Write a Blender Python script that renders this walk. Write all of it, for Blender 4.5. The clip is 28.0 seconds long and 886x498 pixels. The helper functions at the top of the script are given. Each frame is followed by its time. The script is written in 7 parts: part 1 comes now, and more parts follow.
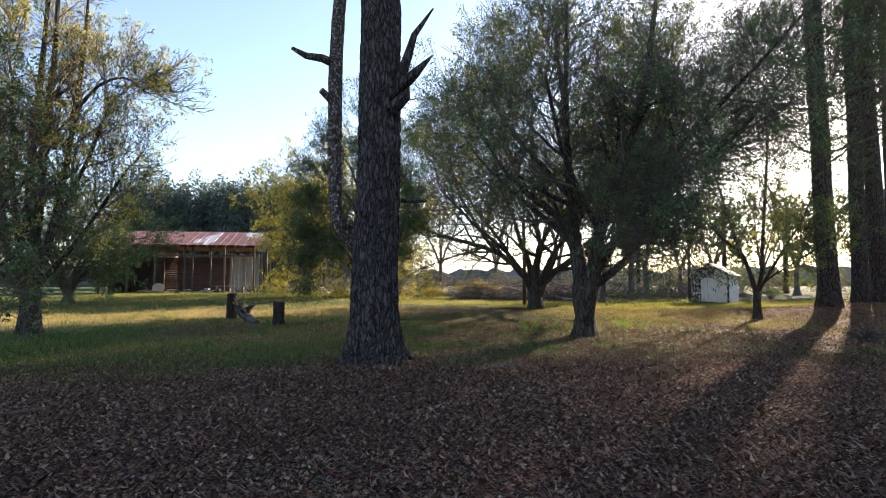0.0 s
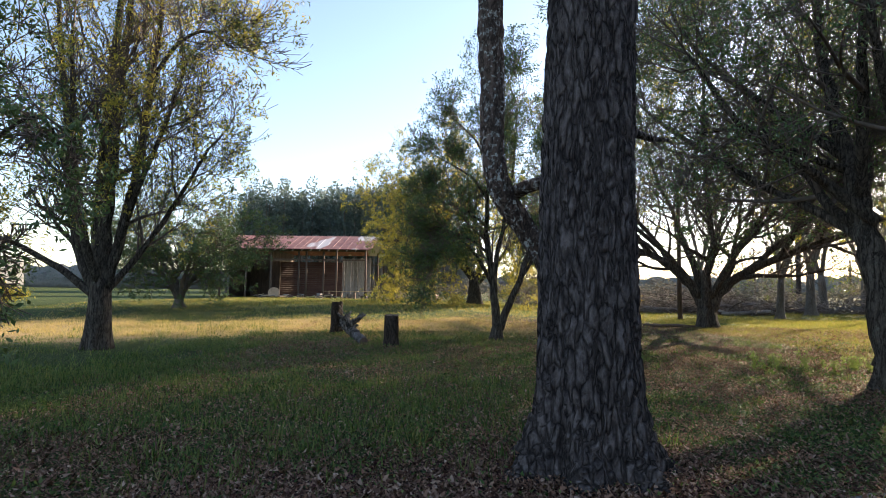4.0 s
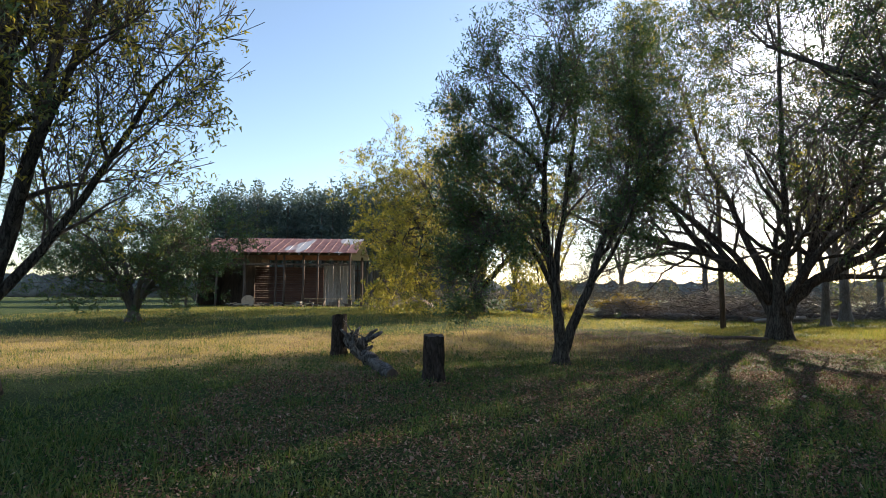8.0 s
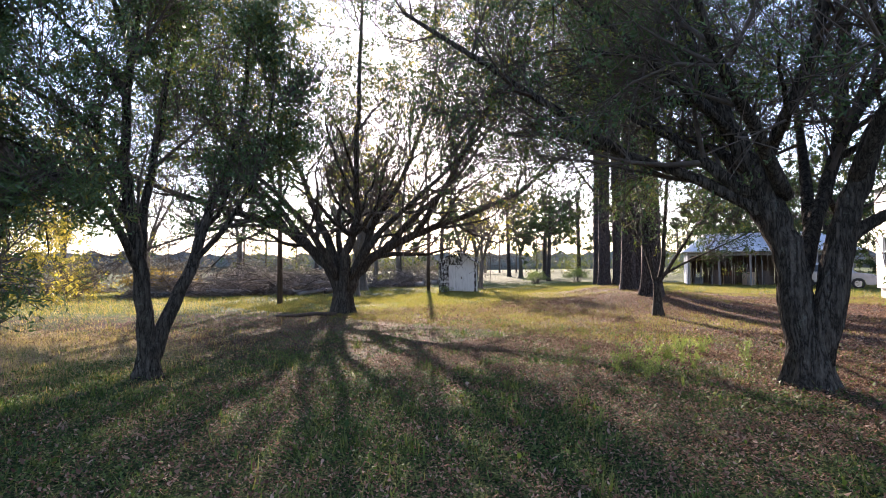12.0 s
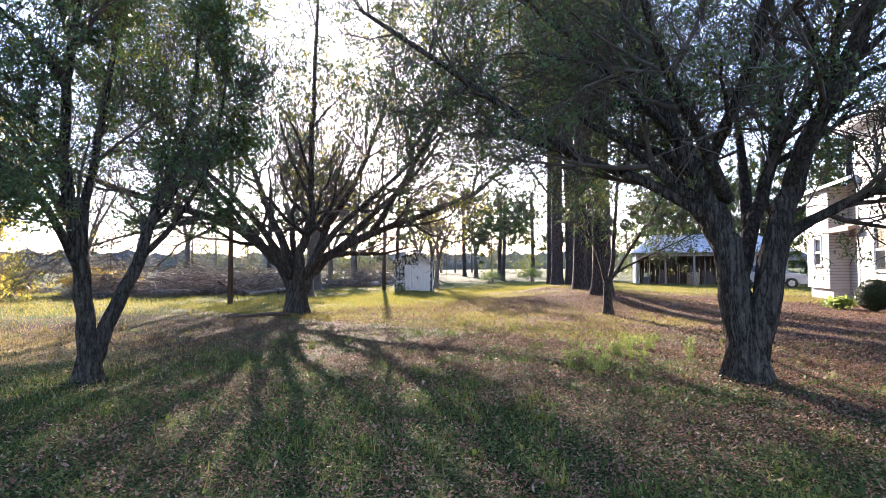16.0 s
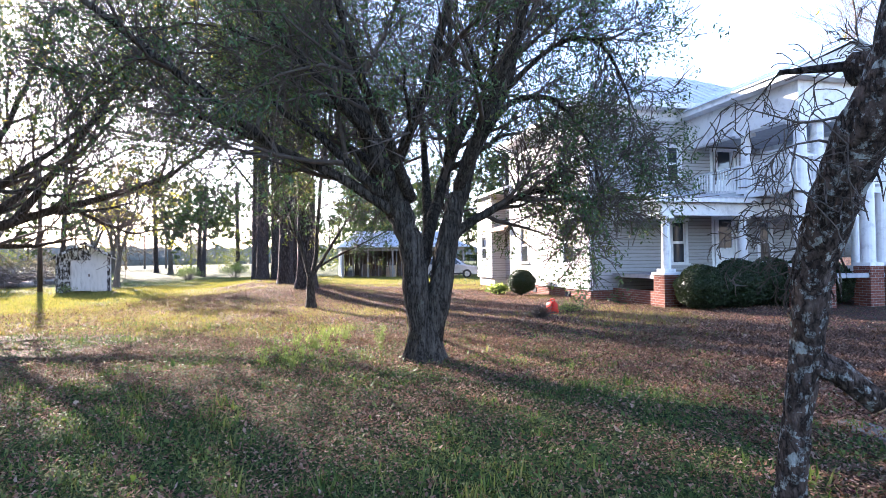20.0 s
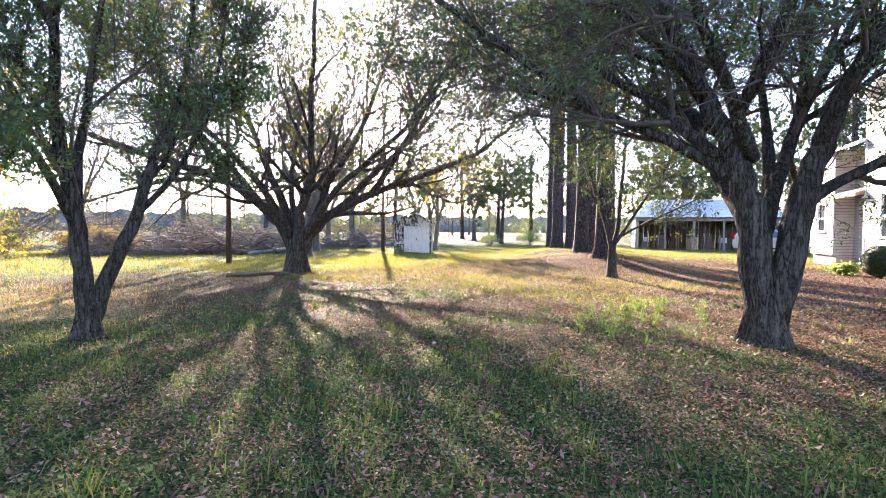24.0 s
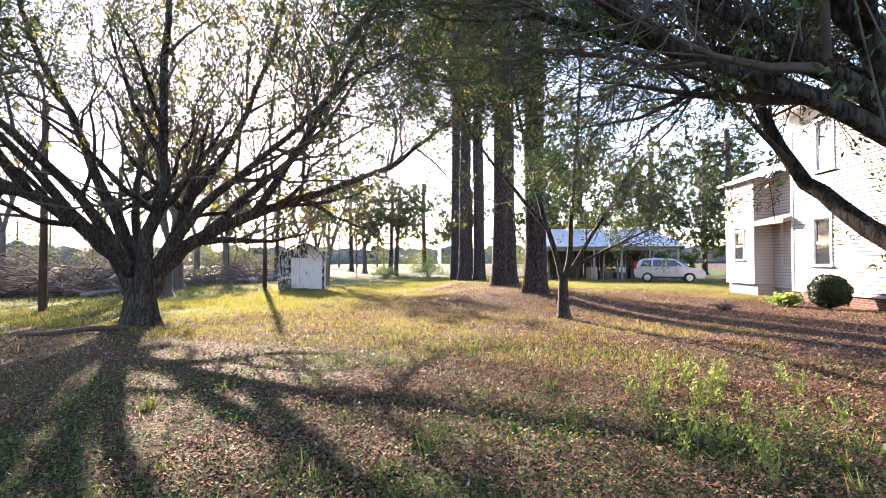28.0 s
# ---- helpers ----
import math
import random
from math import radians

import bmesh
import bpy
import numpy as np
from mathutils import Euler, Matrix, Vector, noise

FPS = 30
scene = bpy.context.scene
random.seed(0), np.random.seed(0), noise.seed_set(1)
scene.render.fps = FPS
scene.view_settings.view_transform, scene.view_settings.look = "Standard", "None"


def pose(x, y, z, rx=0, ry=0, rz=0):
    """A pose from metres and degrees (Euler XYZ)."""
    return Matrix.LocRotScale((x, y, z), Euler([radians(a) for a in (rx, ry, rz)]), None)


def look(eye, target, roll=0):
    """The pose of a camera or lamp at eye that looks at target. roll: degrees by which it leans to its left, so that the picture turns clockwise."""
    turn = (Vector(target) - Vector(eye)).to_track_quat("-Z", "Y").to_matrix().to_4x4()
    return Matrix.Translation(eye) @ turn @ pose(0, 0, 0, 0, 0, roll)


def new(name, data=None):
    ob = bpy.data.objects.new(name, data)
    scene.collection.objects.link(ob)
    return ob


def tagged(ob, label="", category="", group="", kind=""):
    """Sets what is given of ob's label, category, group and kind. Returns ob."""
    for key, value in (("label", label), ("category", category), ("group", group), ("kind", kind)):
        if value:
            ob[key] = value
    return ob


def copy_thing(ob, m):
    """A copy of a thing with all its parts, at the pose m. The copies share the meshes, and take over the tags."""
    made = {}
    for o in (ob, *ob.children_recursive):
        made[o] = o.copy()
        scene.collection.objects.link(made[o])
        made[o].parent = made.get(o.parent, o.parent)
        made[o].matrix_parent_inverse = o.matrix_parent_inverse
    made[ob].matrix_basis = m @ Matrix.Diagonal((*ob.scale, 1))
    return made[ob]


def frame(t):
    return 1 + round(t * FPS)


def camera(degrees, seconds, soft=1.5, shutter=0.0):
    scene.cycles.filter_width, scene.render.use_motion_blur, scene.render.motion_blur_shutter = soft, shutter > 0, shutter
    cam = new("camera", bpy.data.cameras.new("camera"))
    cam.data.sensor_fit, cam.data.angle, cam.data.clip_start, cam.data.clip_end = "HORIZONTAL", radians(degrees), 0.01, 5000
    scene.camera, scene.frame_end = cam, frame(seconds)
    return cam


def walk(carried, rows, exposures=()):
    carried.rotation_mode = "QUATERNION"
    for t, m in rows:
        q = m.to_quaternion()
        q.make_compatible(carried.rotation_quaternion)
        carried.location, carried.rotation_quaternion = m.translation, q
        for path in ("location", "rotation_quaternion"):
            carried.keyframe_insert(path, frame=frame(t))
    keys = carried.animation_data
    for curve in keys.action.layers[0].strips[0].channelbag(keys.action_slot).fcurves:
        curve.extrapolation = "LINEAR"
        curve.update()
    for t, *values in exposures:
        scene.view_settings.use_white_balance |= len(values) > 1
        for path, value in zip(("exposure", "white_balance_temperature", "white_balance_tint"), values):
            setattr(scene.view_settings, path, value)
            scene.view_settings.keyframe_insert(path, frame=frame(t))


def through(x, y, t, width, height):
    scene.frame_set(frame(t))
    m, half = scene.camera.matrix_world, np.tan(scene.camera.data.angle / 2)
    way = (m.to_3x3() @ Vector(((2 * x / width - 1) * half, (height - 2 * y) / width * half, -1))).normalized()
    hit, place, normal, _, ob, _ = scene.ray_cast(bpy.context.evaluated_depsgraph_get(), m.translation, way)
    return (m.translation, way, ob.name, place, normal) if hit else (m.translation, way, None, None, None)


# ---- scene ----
# camera: seconds, eye, yaw, pitch, roll
cam = camera(79.1, 28.0, soft=0.8)
ROWS = [
    (0.0, -1.602, 0.874, 1.277, -8.73, 3.71, -0.04),
    (0.5, -1.488, 1.488, 1.252, -9.90, 4.00, -0.04),
    (1.0, -1.497, 2.021, 1.261, -10.26, 3.40, -0.03),
    (1.5, -1.395, 2.555, 1.245, -7.65, 2.75, -0.03),
    (2.0, -1.426, 3.155, 1.248, -4.26, 2.96, 0.12),
    (2.5, -1.671, 3.683, 1.311, -1.60, 3.45, 0.23),
    (3.0, -1.823, 4.207, 1.270, 0.19, 4.25, 0.31),
    (3.5, -2.014, 4.746, 1.314, 1.49, 4.42, 0.47),
    (4.0, -2.276, 5.233, 1.344, 2.66, 4.34, 0.73),
    (4.5, -2.542, 5.860, 1.315, 3.51, 4.68, 0.73),
    (6.5, -3.530, 7.604, 1.306, 2.78, 5.69, 0.33),
    (7.0, -3.740, 8.099, 1.281, 2.56, 6.47, 0.32),
    (7.5, -3.830, 8.644, 1.270, 1.8, 6.10, 0.37),
    (8.0, -3.898, 9.138, 1.360, -0.06, 5.02, 0.28),
    (8.5, -3.889, 9.659, 1.366, -3.36, 3.54, 0.15),
    (9.0, -3.957, 10.214, 1.386, -7.69, 2.42, 0.05),
    (9.5, -4.155, 10.726, 1.413, -12.15, 1.62, 0.08),
    (10.0, -4.366, 11.177, 1.390, -17.17, 2.18, -0.15),
    (10.5, -4.501, 11.625, 1.423, -23.60, 2.47, -0.48),
    (11.0, -4.601, 11.860, 1.491, -30.62, 2.11, -0.33),
    (11.5, -4.563, 12.013, 1.502, -39.01, 2.13, -0.36),
    (12.0, -4.445, 12.066, 1.523, -48.74, 1.99, -0.40),
    (12.5, -4.404, 12.016, 1.500, -58.16, 1.54, -0.53),
    (13.0, -4.334, 12.023, 1.537, -61.97, 0.18, -0.41),
    (13.5, -4.379, 12.062, 1.513, -56.24, -0.93, 0.32),
    (15.5, -4.531, 12.146, 1.510, -38.17, -1.18, 0.21),
    (16.0, -4.465, 12.060, 1.512, -53.45, 1.95, -0.29),
    (16.5, -4.370, 11.995, 1.523, -65.95, 2.20, -0.78),
    (17.0, -4.309, 11.976, 1.511, -73.44, 2.47, -0.83),
    (17.5, -4.310, 11.951, 1.517, -78.17, 2.46, -0.74),
    (18.0, -4.306, 11.940, 1.516, -81.25, 2.73, -0.63),
    (18.5, -4.286, 11.931, 1.509, -84.96, 1.59, -0.67),
    (19.0, -4.253, 11.937, 1.505, -88.62, 1.85, -0.71),
    (19.5, -4.235, 11.940, 1.495, -88.46, 1.97, -0.61),
    (20.0, -4.257, 11.932, 1.501, -83.72, 1.09, -0.69),
    (20.5, -4.293, 11.959, 1.481, -77.04, 0.88, -0.20),
    (21.0, -4.363, 11.983, 1.510, -70.97, 1.06, 0.01),
    (21.5, -4.400, 12.010, 1.514, -63.42, 1.22, 0.31),
    (22.0, -4.432, 12.032, 1.520, -59.54, 1.42, 0.35),
    (22.5, -4.426, 12.039, 1.535, -58.09, 1.42, 0.23),
    (24.5, -4.286, 12.668, 1.440, -53.40, -2.72, 0.50),
    (25.0, -4.152, 13.046, 1.443, -54.83, -2.47, 0.41),
    (25.5, -3.884, 13.462, 1.437, -56.65, -1.48, 0.34),
    (26.0, -3.463, 13.887, 1.491, -58.87, -0.56, 0.24),
    (26.5, -3.057, 14.322, 1.498, -61.12, 0.48, 0.13),
    (27.0, -2.542, 14.644, 1.443, -63.22, 1.42, 0.08),
    (27.5, -2.037, 14.996, 1.460, -65.37, 1.57, -0.03),
    (28.0, -1.490, 15.264, 1.455, -66.14, 1.36, -0.15),
]


def aim(x, y, z, yaw, pitch, roll):
    c = math.cos(radians(pitch))
    way = Vector((-math.sin(radians(yaw)) * c, math.cos(radians(yaw)) * c, math.sin(radians(pitch))))
    return look((x, y, z), Vector((x, y, z)) + way, roll)


EXPOSURES = [(0.0, 1.95, 6850, 16), (2.0, 2.0, 6900, 16), (4.0, 2.02, 7000, 16), (8.0, 1.55, 6700, 12), (11.0, 1.68, 6600, 22), (13.0, 2.78, 6250, 27), (15.5, 2.66, 6250, 27),
             (17.0, 2.9, 5900, 25), (20.0, 3.08, 5950, 25), (22.0, 3.1, 6200, 24), (25.0, 3.4, 6350, 26), (28.0, 3.0, 6550, 25)]
walk(cam, [(t, aim(*row)) for t, *row in ROWS], EXPOSURES)

# light: a low winter sun and a clear sky
SUN_YAW, SUN_UP = 46.8, 18.8
SUN_WAY = Vector((math.sin(radians(SUN_YAW)) * math.cos(radians(SUN_UP)), math.cos(radians(SUN_YAW)) * math.cos(radians(SUN_UP)), math.sin(radians(SUN_UP))))
world = bpy.data.worlds.new("sky")
scene.world = world
world.use_nodes = True
wn, wl = world.node_tree.nodes, world.node_tree.links
wn.clear()
sky = wn.new("ShaderNodeTexSky")
sky.sky_type, sky.sun_disc = "NISHITA", False
sky.sun_elevation, sky.sun_rotation = radians(SUN_UP), radians(SUN_YAW)
sky.altitude, sky.air_density, sky.dust_density, sky.ozone_density = 100, 1.0, 0.5, 1.5
back = wn.new("ShaderNodeBackground")
back.inputs["Strength"].default_value = 0.1
wout = wn.new("ShaderNodeOutputWorld")
wl.new(sky.outputs[0], back.inputs["Color"])
wl.new(back.outputs[0], wout.inputs["Surface"])
sun = new("sun", bpy.data.lights.new("sun", "SUN"))
sun.data.energy, sun.data.angle, sun.data.color = 4.4, radians(0.6), (1.0, 0.86, 0.68)
sun.matrix_world = look(SUN_WAY * 100, (0, 0, 0))


# materials
def material(name, build, rough=0.8, spec=0.3, metal=0.0):
    m = bpy.data.materials.new(name)
    m.use_nodes = True
    n, l = m.node_tree.nodes, m.node_tree.links
    b = n["Principled BSDF"]
    b.inputs["Roughness"].default_value = rough
    b.inputs["Specular IOR Level"].default_value = spec
    b.inputs["Metallic"].default_value = metal
    build(n, l, b)
    return m


def mapped(n, l, scale=(1, 1, 1), space="Object"):
    c, m = n.new("ShaderNodeTexCoord"), n.new("ShaderNodeMapping")
    m.inputs["Scale"].default_value = scale
    l.new(c.outputs[space], m.inputs["Vector"])
    return m.outputs[0]


def noisy(n, l, vec, scale, detail=4.0, rough=0.6):
    t = n.new("ShaderNodeTexNoise")
    t.inputs["Scale"].default_value, t.inputs["Detail"].default_value, t.inputs["Roughness"].default_value = scale, detail, rough
    l.new(vec, t.inputs["Vector"])
    return t.outputs["Fac"]


def ramp(n, l, fac, stops):
    r = n.new("ShaderNodeValToRGB")
    e = r.color_ramp.elements
    while len(e) < len(stops):
        e.new(0.5)
    for k, (p, c) in enumerate(stops):
        e[k].position, e[k].color = p, (*c, 1)
    l.new(fac, r.inputs["Fac"])
    return r.outputs["Color"]


def mix(n, l, fac, a, b, how="MIX"):
    m = n.new("ShaderNodeMix")
    m.data_type, m.blend_type = "RGBA", how
    for sock, value in ((m.inputs["Factor"], fac), (m.inputs[6], a), (m.inputs[7], b)):
        if isinstance(value, (int, float)):
            sock.default_value = value
        elif isinstance(value, tuple):
            sock.default_value = (*value, 1)
        else:
            l.new(value, sock)
    return m.outputs[2]


def bump(n, l, b, height, strength=0.5, far=0.02):
    k = n.new("ShaderNodeBump")
    k.inputs["Strength"].default_value, k.inputs["Distance"].default_value = strength, far
    l.new(height, k.inputs["Height"])
    l.new(k.outputs[0], b.inputs["Normal"])


def two_tone(name, a, b_, scale=(1, 1, 1), fine=8.0, coarse=0.8, rough=0.85, spec=0.25, metal=0.0, relief=0.4, far=0.01):
    def build(n, l, b):
        v = mapped(n, l, scale)
        f, c = noisy(n, l, v, fine, 6), noisy(n, l, v, coarse, 3)
        dark = tuple(0.55 * x for x in a)
        col = ramp(n, l, f, [(0.25, dark), (0.5, a), (0.75, b_)])
        col = mix(n, l, ramp(n, l, c, [(0.35, (0, 0, 0)), (0.7, (0.7, 0.7, 0.7))]), col, b_)
        l.new(col, b.inputs["Base Color"])
        bump(n, l, b, f, relief, far)
    return material(name, build, rough, spec, metal)


def bark(name, dark, mid, light, plates=7.0, stretch=0.22, lichen=0.0, far=0.03, ridged=0.75, spot=4.5, moss=(0.33, 0.36, 0.34)):
    """Furrowed bark: stretched plates, cracks and lichen."""
    def build(n, l, b):
        v = mapped(n, l, (1, 1, stretch))
        vo = n.new("ShaderNodeTexVoronoi")
        vo.feature = "DISTANCE_TO_EDGE"
        vo.inputs["Scale"].default_value = plates
        wob = noisy(n, l, v, plates * 0.9, 3)
        vm = n.new("ShaderNodeVectorMath")
        vm.operation = "ADD"
        sc = n.new("ShaderNodeVectorMath")
        sc.operation = "SCALE"
        sc.inputs["Scale"].default_value = 0.13
        tn = n.new("ShaderNodeTexNoise")
        tn.inputs["Scale"].default_value = plates * 0.8
        l.new(v, tn.inputs["Vector"])
        l.new(tn.outputs["Color"], sc.inputs[0])
        l.new(v, vm.inputs[0])
        l.new(sc.outputs[0], vm.inputs[1])
        l.new(vm.outputs[0], vo.inputs["Vector"])
        rid = n.new("ShaderNodeMath")
        rid.operation = "SUBTRACT"
        l.new(noisy(n, l, v, plates * 0.55, 7, 0.62), rid.inputs[0])
        rid.inputs[1].default_value = 0.5
        fold = n.new("ShaderNodeMath")
        fold.operation = "ABSOLUTE"
        l.new(rid.outputs[0], fold.inputs[0])
        ridge = ramp(n, l, fold.outputs[0], [(0.0, (0, 0, 0)), (0.05, (0.6, 0.6, 0.6)), (0.16, (1, 1, 1))])
        crack = mix(n, l, ridged, ramp(n, l, vo.outputs["Distance"], [(0.0, (0.0, 0.0, 0.0)), (0.2, (0.8, 0.8, 0.8)), (0.5, (1, 1, 1))]), ridge)
        fine = noisy(n, l, mapped(n, l, (1, 1, 0.5)), 30, 6)
        col = mix(n, l, crack, dark, ramp(n, l, fine, [(0.3, mid), (0.7, light)]))
        if lichen:
            spots = ramp(n, l, noisy(n, l, mapped(n, l), spot, 6, 0.7), [(0.62 - lichen, (0, 0, 0)), (0.66 - lichen, (1, 1, 1))])
            col = mix(n, l, mix(n, l, crack, (0, 0, 0), spots), col, moss)
        l.new(col, b.inputs["Base Color"])
        hh = mix(n, l, 0.25, crack, fine)
        bump(n, l, b, hh, 1.0, far)
    return material(name, build, 0.9, 0.15)


def foliage(name, tones, through=0.45, rough=0.45, spec=0.35):
    """Leaves that vary one by one and let the sun shine through."""
    m = bpy.data.materials.new(name)
    m.use_nodes = True
    n, l = m.node_tree.nodes, m.node_tree.links
    b = n["Principled BSDF"]
    g = n.new("ShaderNodeNewGeometry")
    k = len(tones) - 1
    col = ramp(n, l, g.outputs["Random Per Island"], [(i / k, t) for i, t in enumerate(tones)])
    l.new(col, b.inputs["Base Color"])
    b.inputs["Roughness"].default_value, b.inputs["Specular IOR Level"].default_value = rough, spec
    tr = n.new("ShaderNodeBsdfTranslucent")
    l.new(mix(n, l, 1.0, col, (1.5, 1.5, 0.8), "MULTIPLY"), tr.inputs["Color"])
    s = n.new("ShaderNodeMixShader")
    s.inputs["Fac"].default_value = through
    l.new(b.outputs[0], s.inputs[1])
    l.new(tr.outputs[0], s.inputs[2])
    l.new(s.outputs[0], n["Material Output"].inputs["Surface"])
    return m


def ground_build(n, l, b):
    at = n.new("ShaderNodeAttribute")
    at.attribute_name = "cover"
    v = mapped(n, l)
    f1, f2, f3 = noisy(n, l, v, 34, 6, 0.7), noisy(n, l, v, 1.3, 5, 0.65), noisy(n, l, v, 9, 5, 0.7)
    # Darkest stops, in green too, put the shade between leaves into the colour.
    litter = ramp(n, l, f1, [(0.38, (0.006, 0.004, 0.003)), (0.49, (0.04, 0.022, 0.015)), (0.58, (0.14, 0.082, 0.055)), (0.68, (0.31, 0.215, 0.155))])
    vo = n.new("ShaderNodeTexVoronoi")
    vo.inputs["Scale"].default_value = 17
    l.new(v, vo.inputs["Vector"])
    litter = mix(n, l, 0.45, litter, mix(n, l, 1.0, litter, vo.outputs["Color"], "OVERLAY"))
    green = ramp(n, l, f1, [(0.38, (0.005, 0.01, 0.004)), (0.5, (0.03, 0.055, 0.015)), (0.66, (0.15, 0.17, 0.055))])
    dry = ramp(n, l, f1, [(0.35, (0.08, 0.06, 0.028)), (0.52, (0.32, 0.23, 0.11)), (0.68, (0.5, 0.4, 0.22))])
    sep = n.new("ShaderNodeSeparateColor")
    l.new(at.outputs["Color"], sep.inputs[0])
    ad = n.new("ShaderNodeMath")
    ad.operation = "ADD"
    l.new(sep.outputs[0], ad.inputs[0])
    l.new(mix(n, l, 0.45, f2, f3), ad.inputs[1])
    grassy = ramp(n, l, ad.outputs[0], [(0.86, (0, 0, 0)), (1.08, (1, 1, 1))])
    ad2 = n.new("ShaderNodeMath")
    ad2.operation = "ADD"
    l.new(sep.outputs[1], ad2.inputs[0])
    l.new(f3, ad2.inputs[1])
    dryish = ramp(n, l, ad2.outputs[0], [(0.8, (0, 0, 0)), (1.15, (1, 1, 1))])
    col = mix(n, l, grassy, litter, green)
    col = mix(n, l, dryish, col, dry)
    l.new(col, b.inputs["Base Color"])
    bump(n, l, b, mix(n, l, 0.5, f1, vo.outputs["Distance"]), 1.0, 0.06)


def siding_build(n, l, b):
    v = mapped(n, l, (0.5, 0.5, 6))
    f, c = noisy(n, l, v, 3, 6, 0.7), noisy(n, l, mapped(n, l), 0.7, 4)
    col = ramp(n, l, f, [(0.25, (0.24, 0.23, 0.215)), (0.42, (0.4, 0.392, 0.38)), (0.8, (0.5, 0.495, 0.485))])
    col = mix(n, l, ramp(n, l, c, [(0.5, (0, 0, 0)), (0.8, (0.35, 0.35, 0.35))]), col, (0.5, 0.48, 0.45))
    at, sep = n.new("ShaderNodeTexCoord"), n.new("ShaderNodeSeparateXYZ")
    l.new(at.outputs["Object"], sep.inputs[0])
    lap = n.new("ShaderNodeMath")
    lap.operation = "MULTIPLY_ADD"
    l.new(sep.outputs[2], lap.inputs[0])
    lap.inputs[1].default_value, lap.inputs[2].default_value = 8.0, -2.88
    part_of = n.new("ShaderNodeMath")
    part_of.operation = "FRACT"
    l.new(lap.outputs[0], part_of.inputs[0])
    # Each board gets darker towards its lower edge.
    lap_edge = ramp(n, l, part_of.outputs[0], [(0.0, (0.3, 0.28, 0.26)), (0.1, (0.55, 0.53, 0.5)), (0.24, (1, 1, 1)), (1.0, (1, 1, 1))])
    l.new(mix(n, l, 0.9, col, lap_edge, "MULTIPLY"), b.inputs["Base Color"])


def rust_build(n, l, b):
    v = mapped(n, l, (1, 0.35, 1))
    f, c = noisy(n, l, v, 2.2, 6, 0.7), noisy(n, l, mapped(n, l, (0.35, 0.1, 0.35)), 1.0, 2)
    col = ramp(n, l, f, [(0.25, (0.12, 0.038, 0.028)), (0.5, (0.23, 0.08, 0.058)), (0.75, (0.36, 0.19, 0.145))])
    l.new(mix(n, l, ramp(n, l, c, [(0.57, (0, 0, 0)), (0.61, (1, 1, 1))]), col, (0.5, 0.46, 0.44)), b.inputs["Base Color"])


def peel_build(n, l, b):
    v = mapped(n, l, (1, 1, 0.6))
    f = noisy(n, l, v, 7, 6, 0.75)
    col = ramp(n, l, f, [(0.49, (0.035, 0.03, 0.028)), (0.53, (0.62, 0.61, 0.6)), (0.9, (0.74, 0.73, 0.72))])
    l.new(col, b.inputs["Base Color"])
    bump(n, l, b, f, 0.4, 0.005)


def brick_build(n, l, b):
    t = n.new("ShaderNodeTexBrick")
    t.inputs["Color1"].default_value, t.inputs["Color2"].default_value, t.inputs["Mortar"].default_value = (0.2, 0.068, 0.043, 1), (0.13, 0.042, 0.03, 1), (0.26, 0.235, 0.21, 1)
    t.inputs["Scale"].default_value, t.inputs["Mortar Size"].default_value = 1.0, 0.006
    t.inputs["Brick Width"].default_value, t.inputs["Row Height"].default_value = 0.21, 0.075
    c, s = n.new("ShaderNodeTexCoord"), n.new("ShaderNodeSeparateXYZ")
    l.new(c.outputs["Object"], s.inputs[0])
    k, ad = n.new("ShaderNodeCombineXYZ"), n.new("ShaderNodeMath")
    ad.operation = "ADD"
    l.new(s.outputs[0], ad.inputs[0])
    l.new(s.outputs[1], ad.inputs[1])
    l.new(ad.outputs[0], k.inputs[0])
    l.new(s.outputs[2], k.inputs[1])
    l.new(k.outputs[0], t.inputs["Vector"])
    l.new(mix(n, l, 0.3, t.outputs["Color"], noisy(n, l, mapped(n, l), 6, 5), "OVERLAY"), b.inputs["Base Color"])
    bump(n, l, b, t.outputs["Fac"], -0.5, 0.01)


def glass_build(n, l, b):
    b.inputs["Base Color"].default_value = (0.03, 0.035, 0.04, 1)


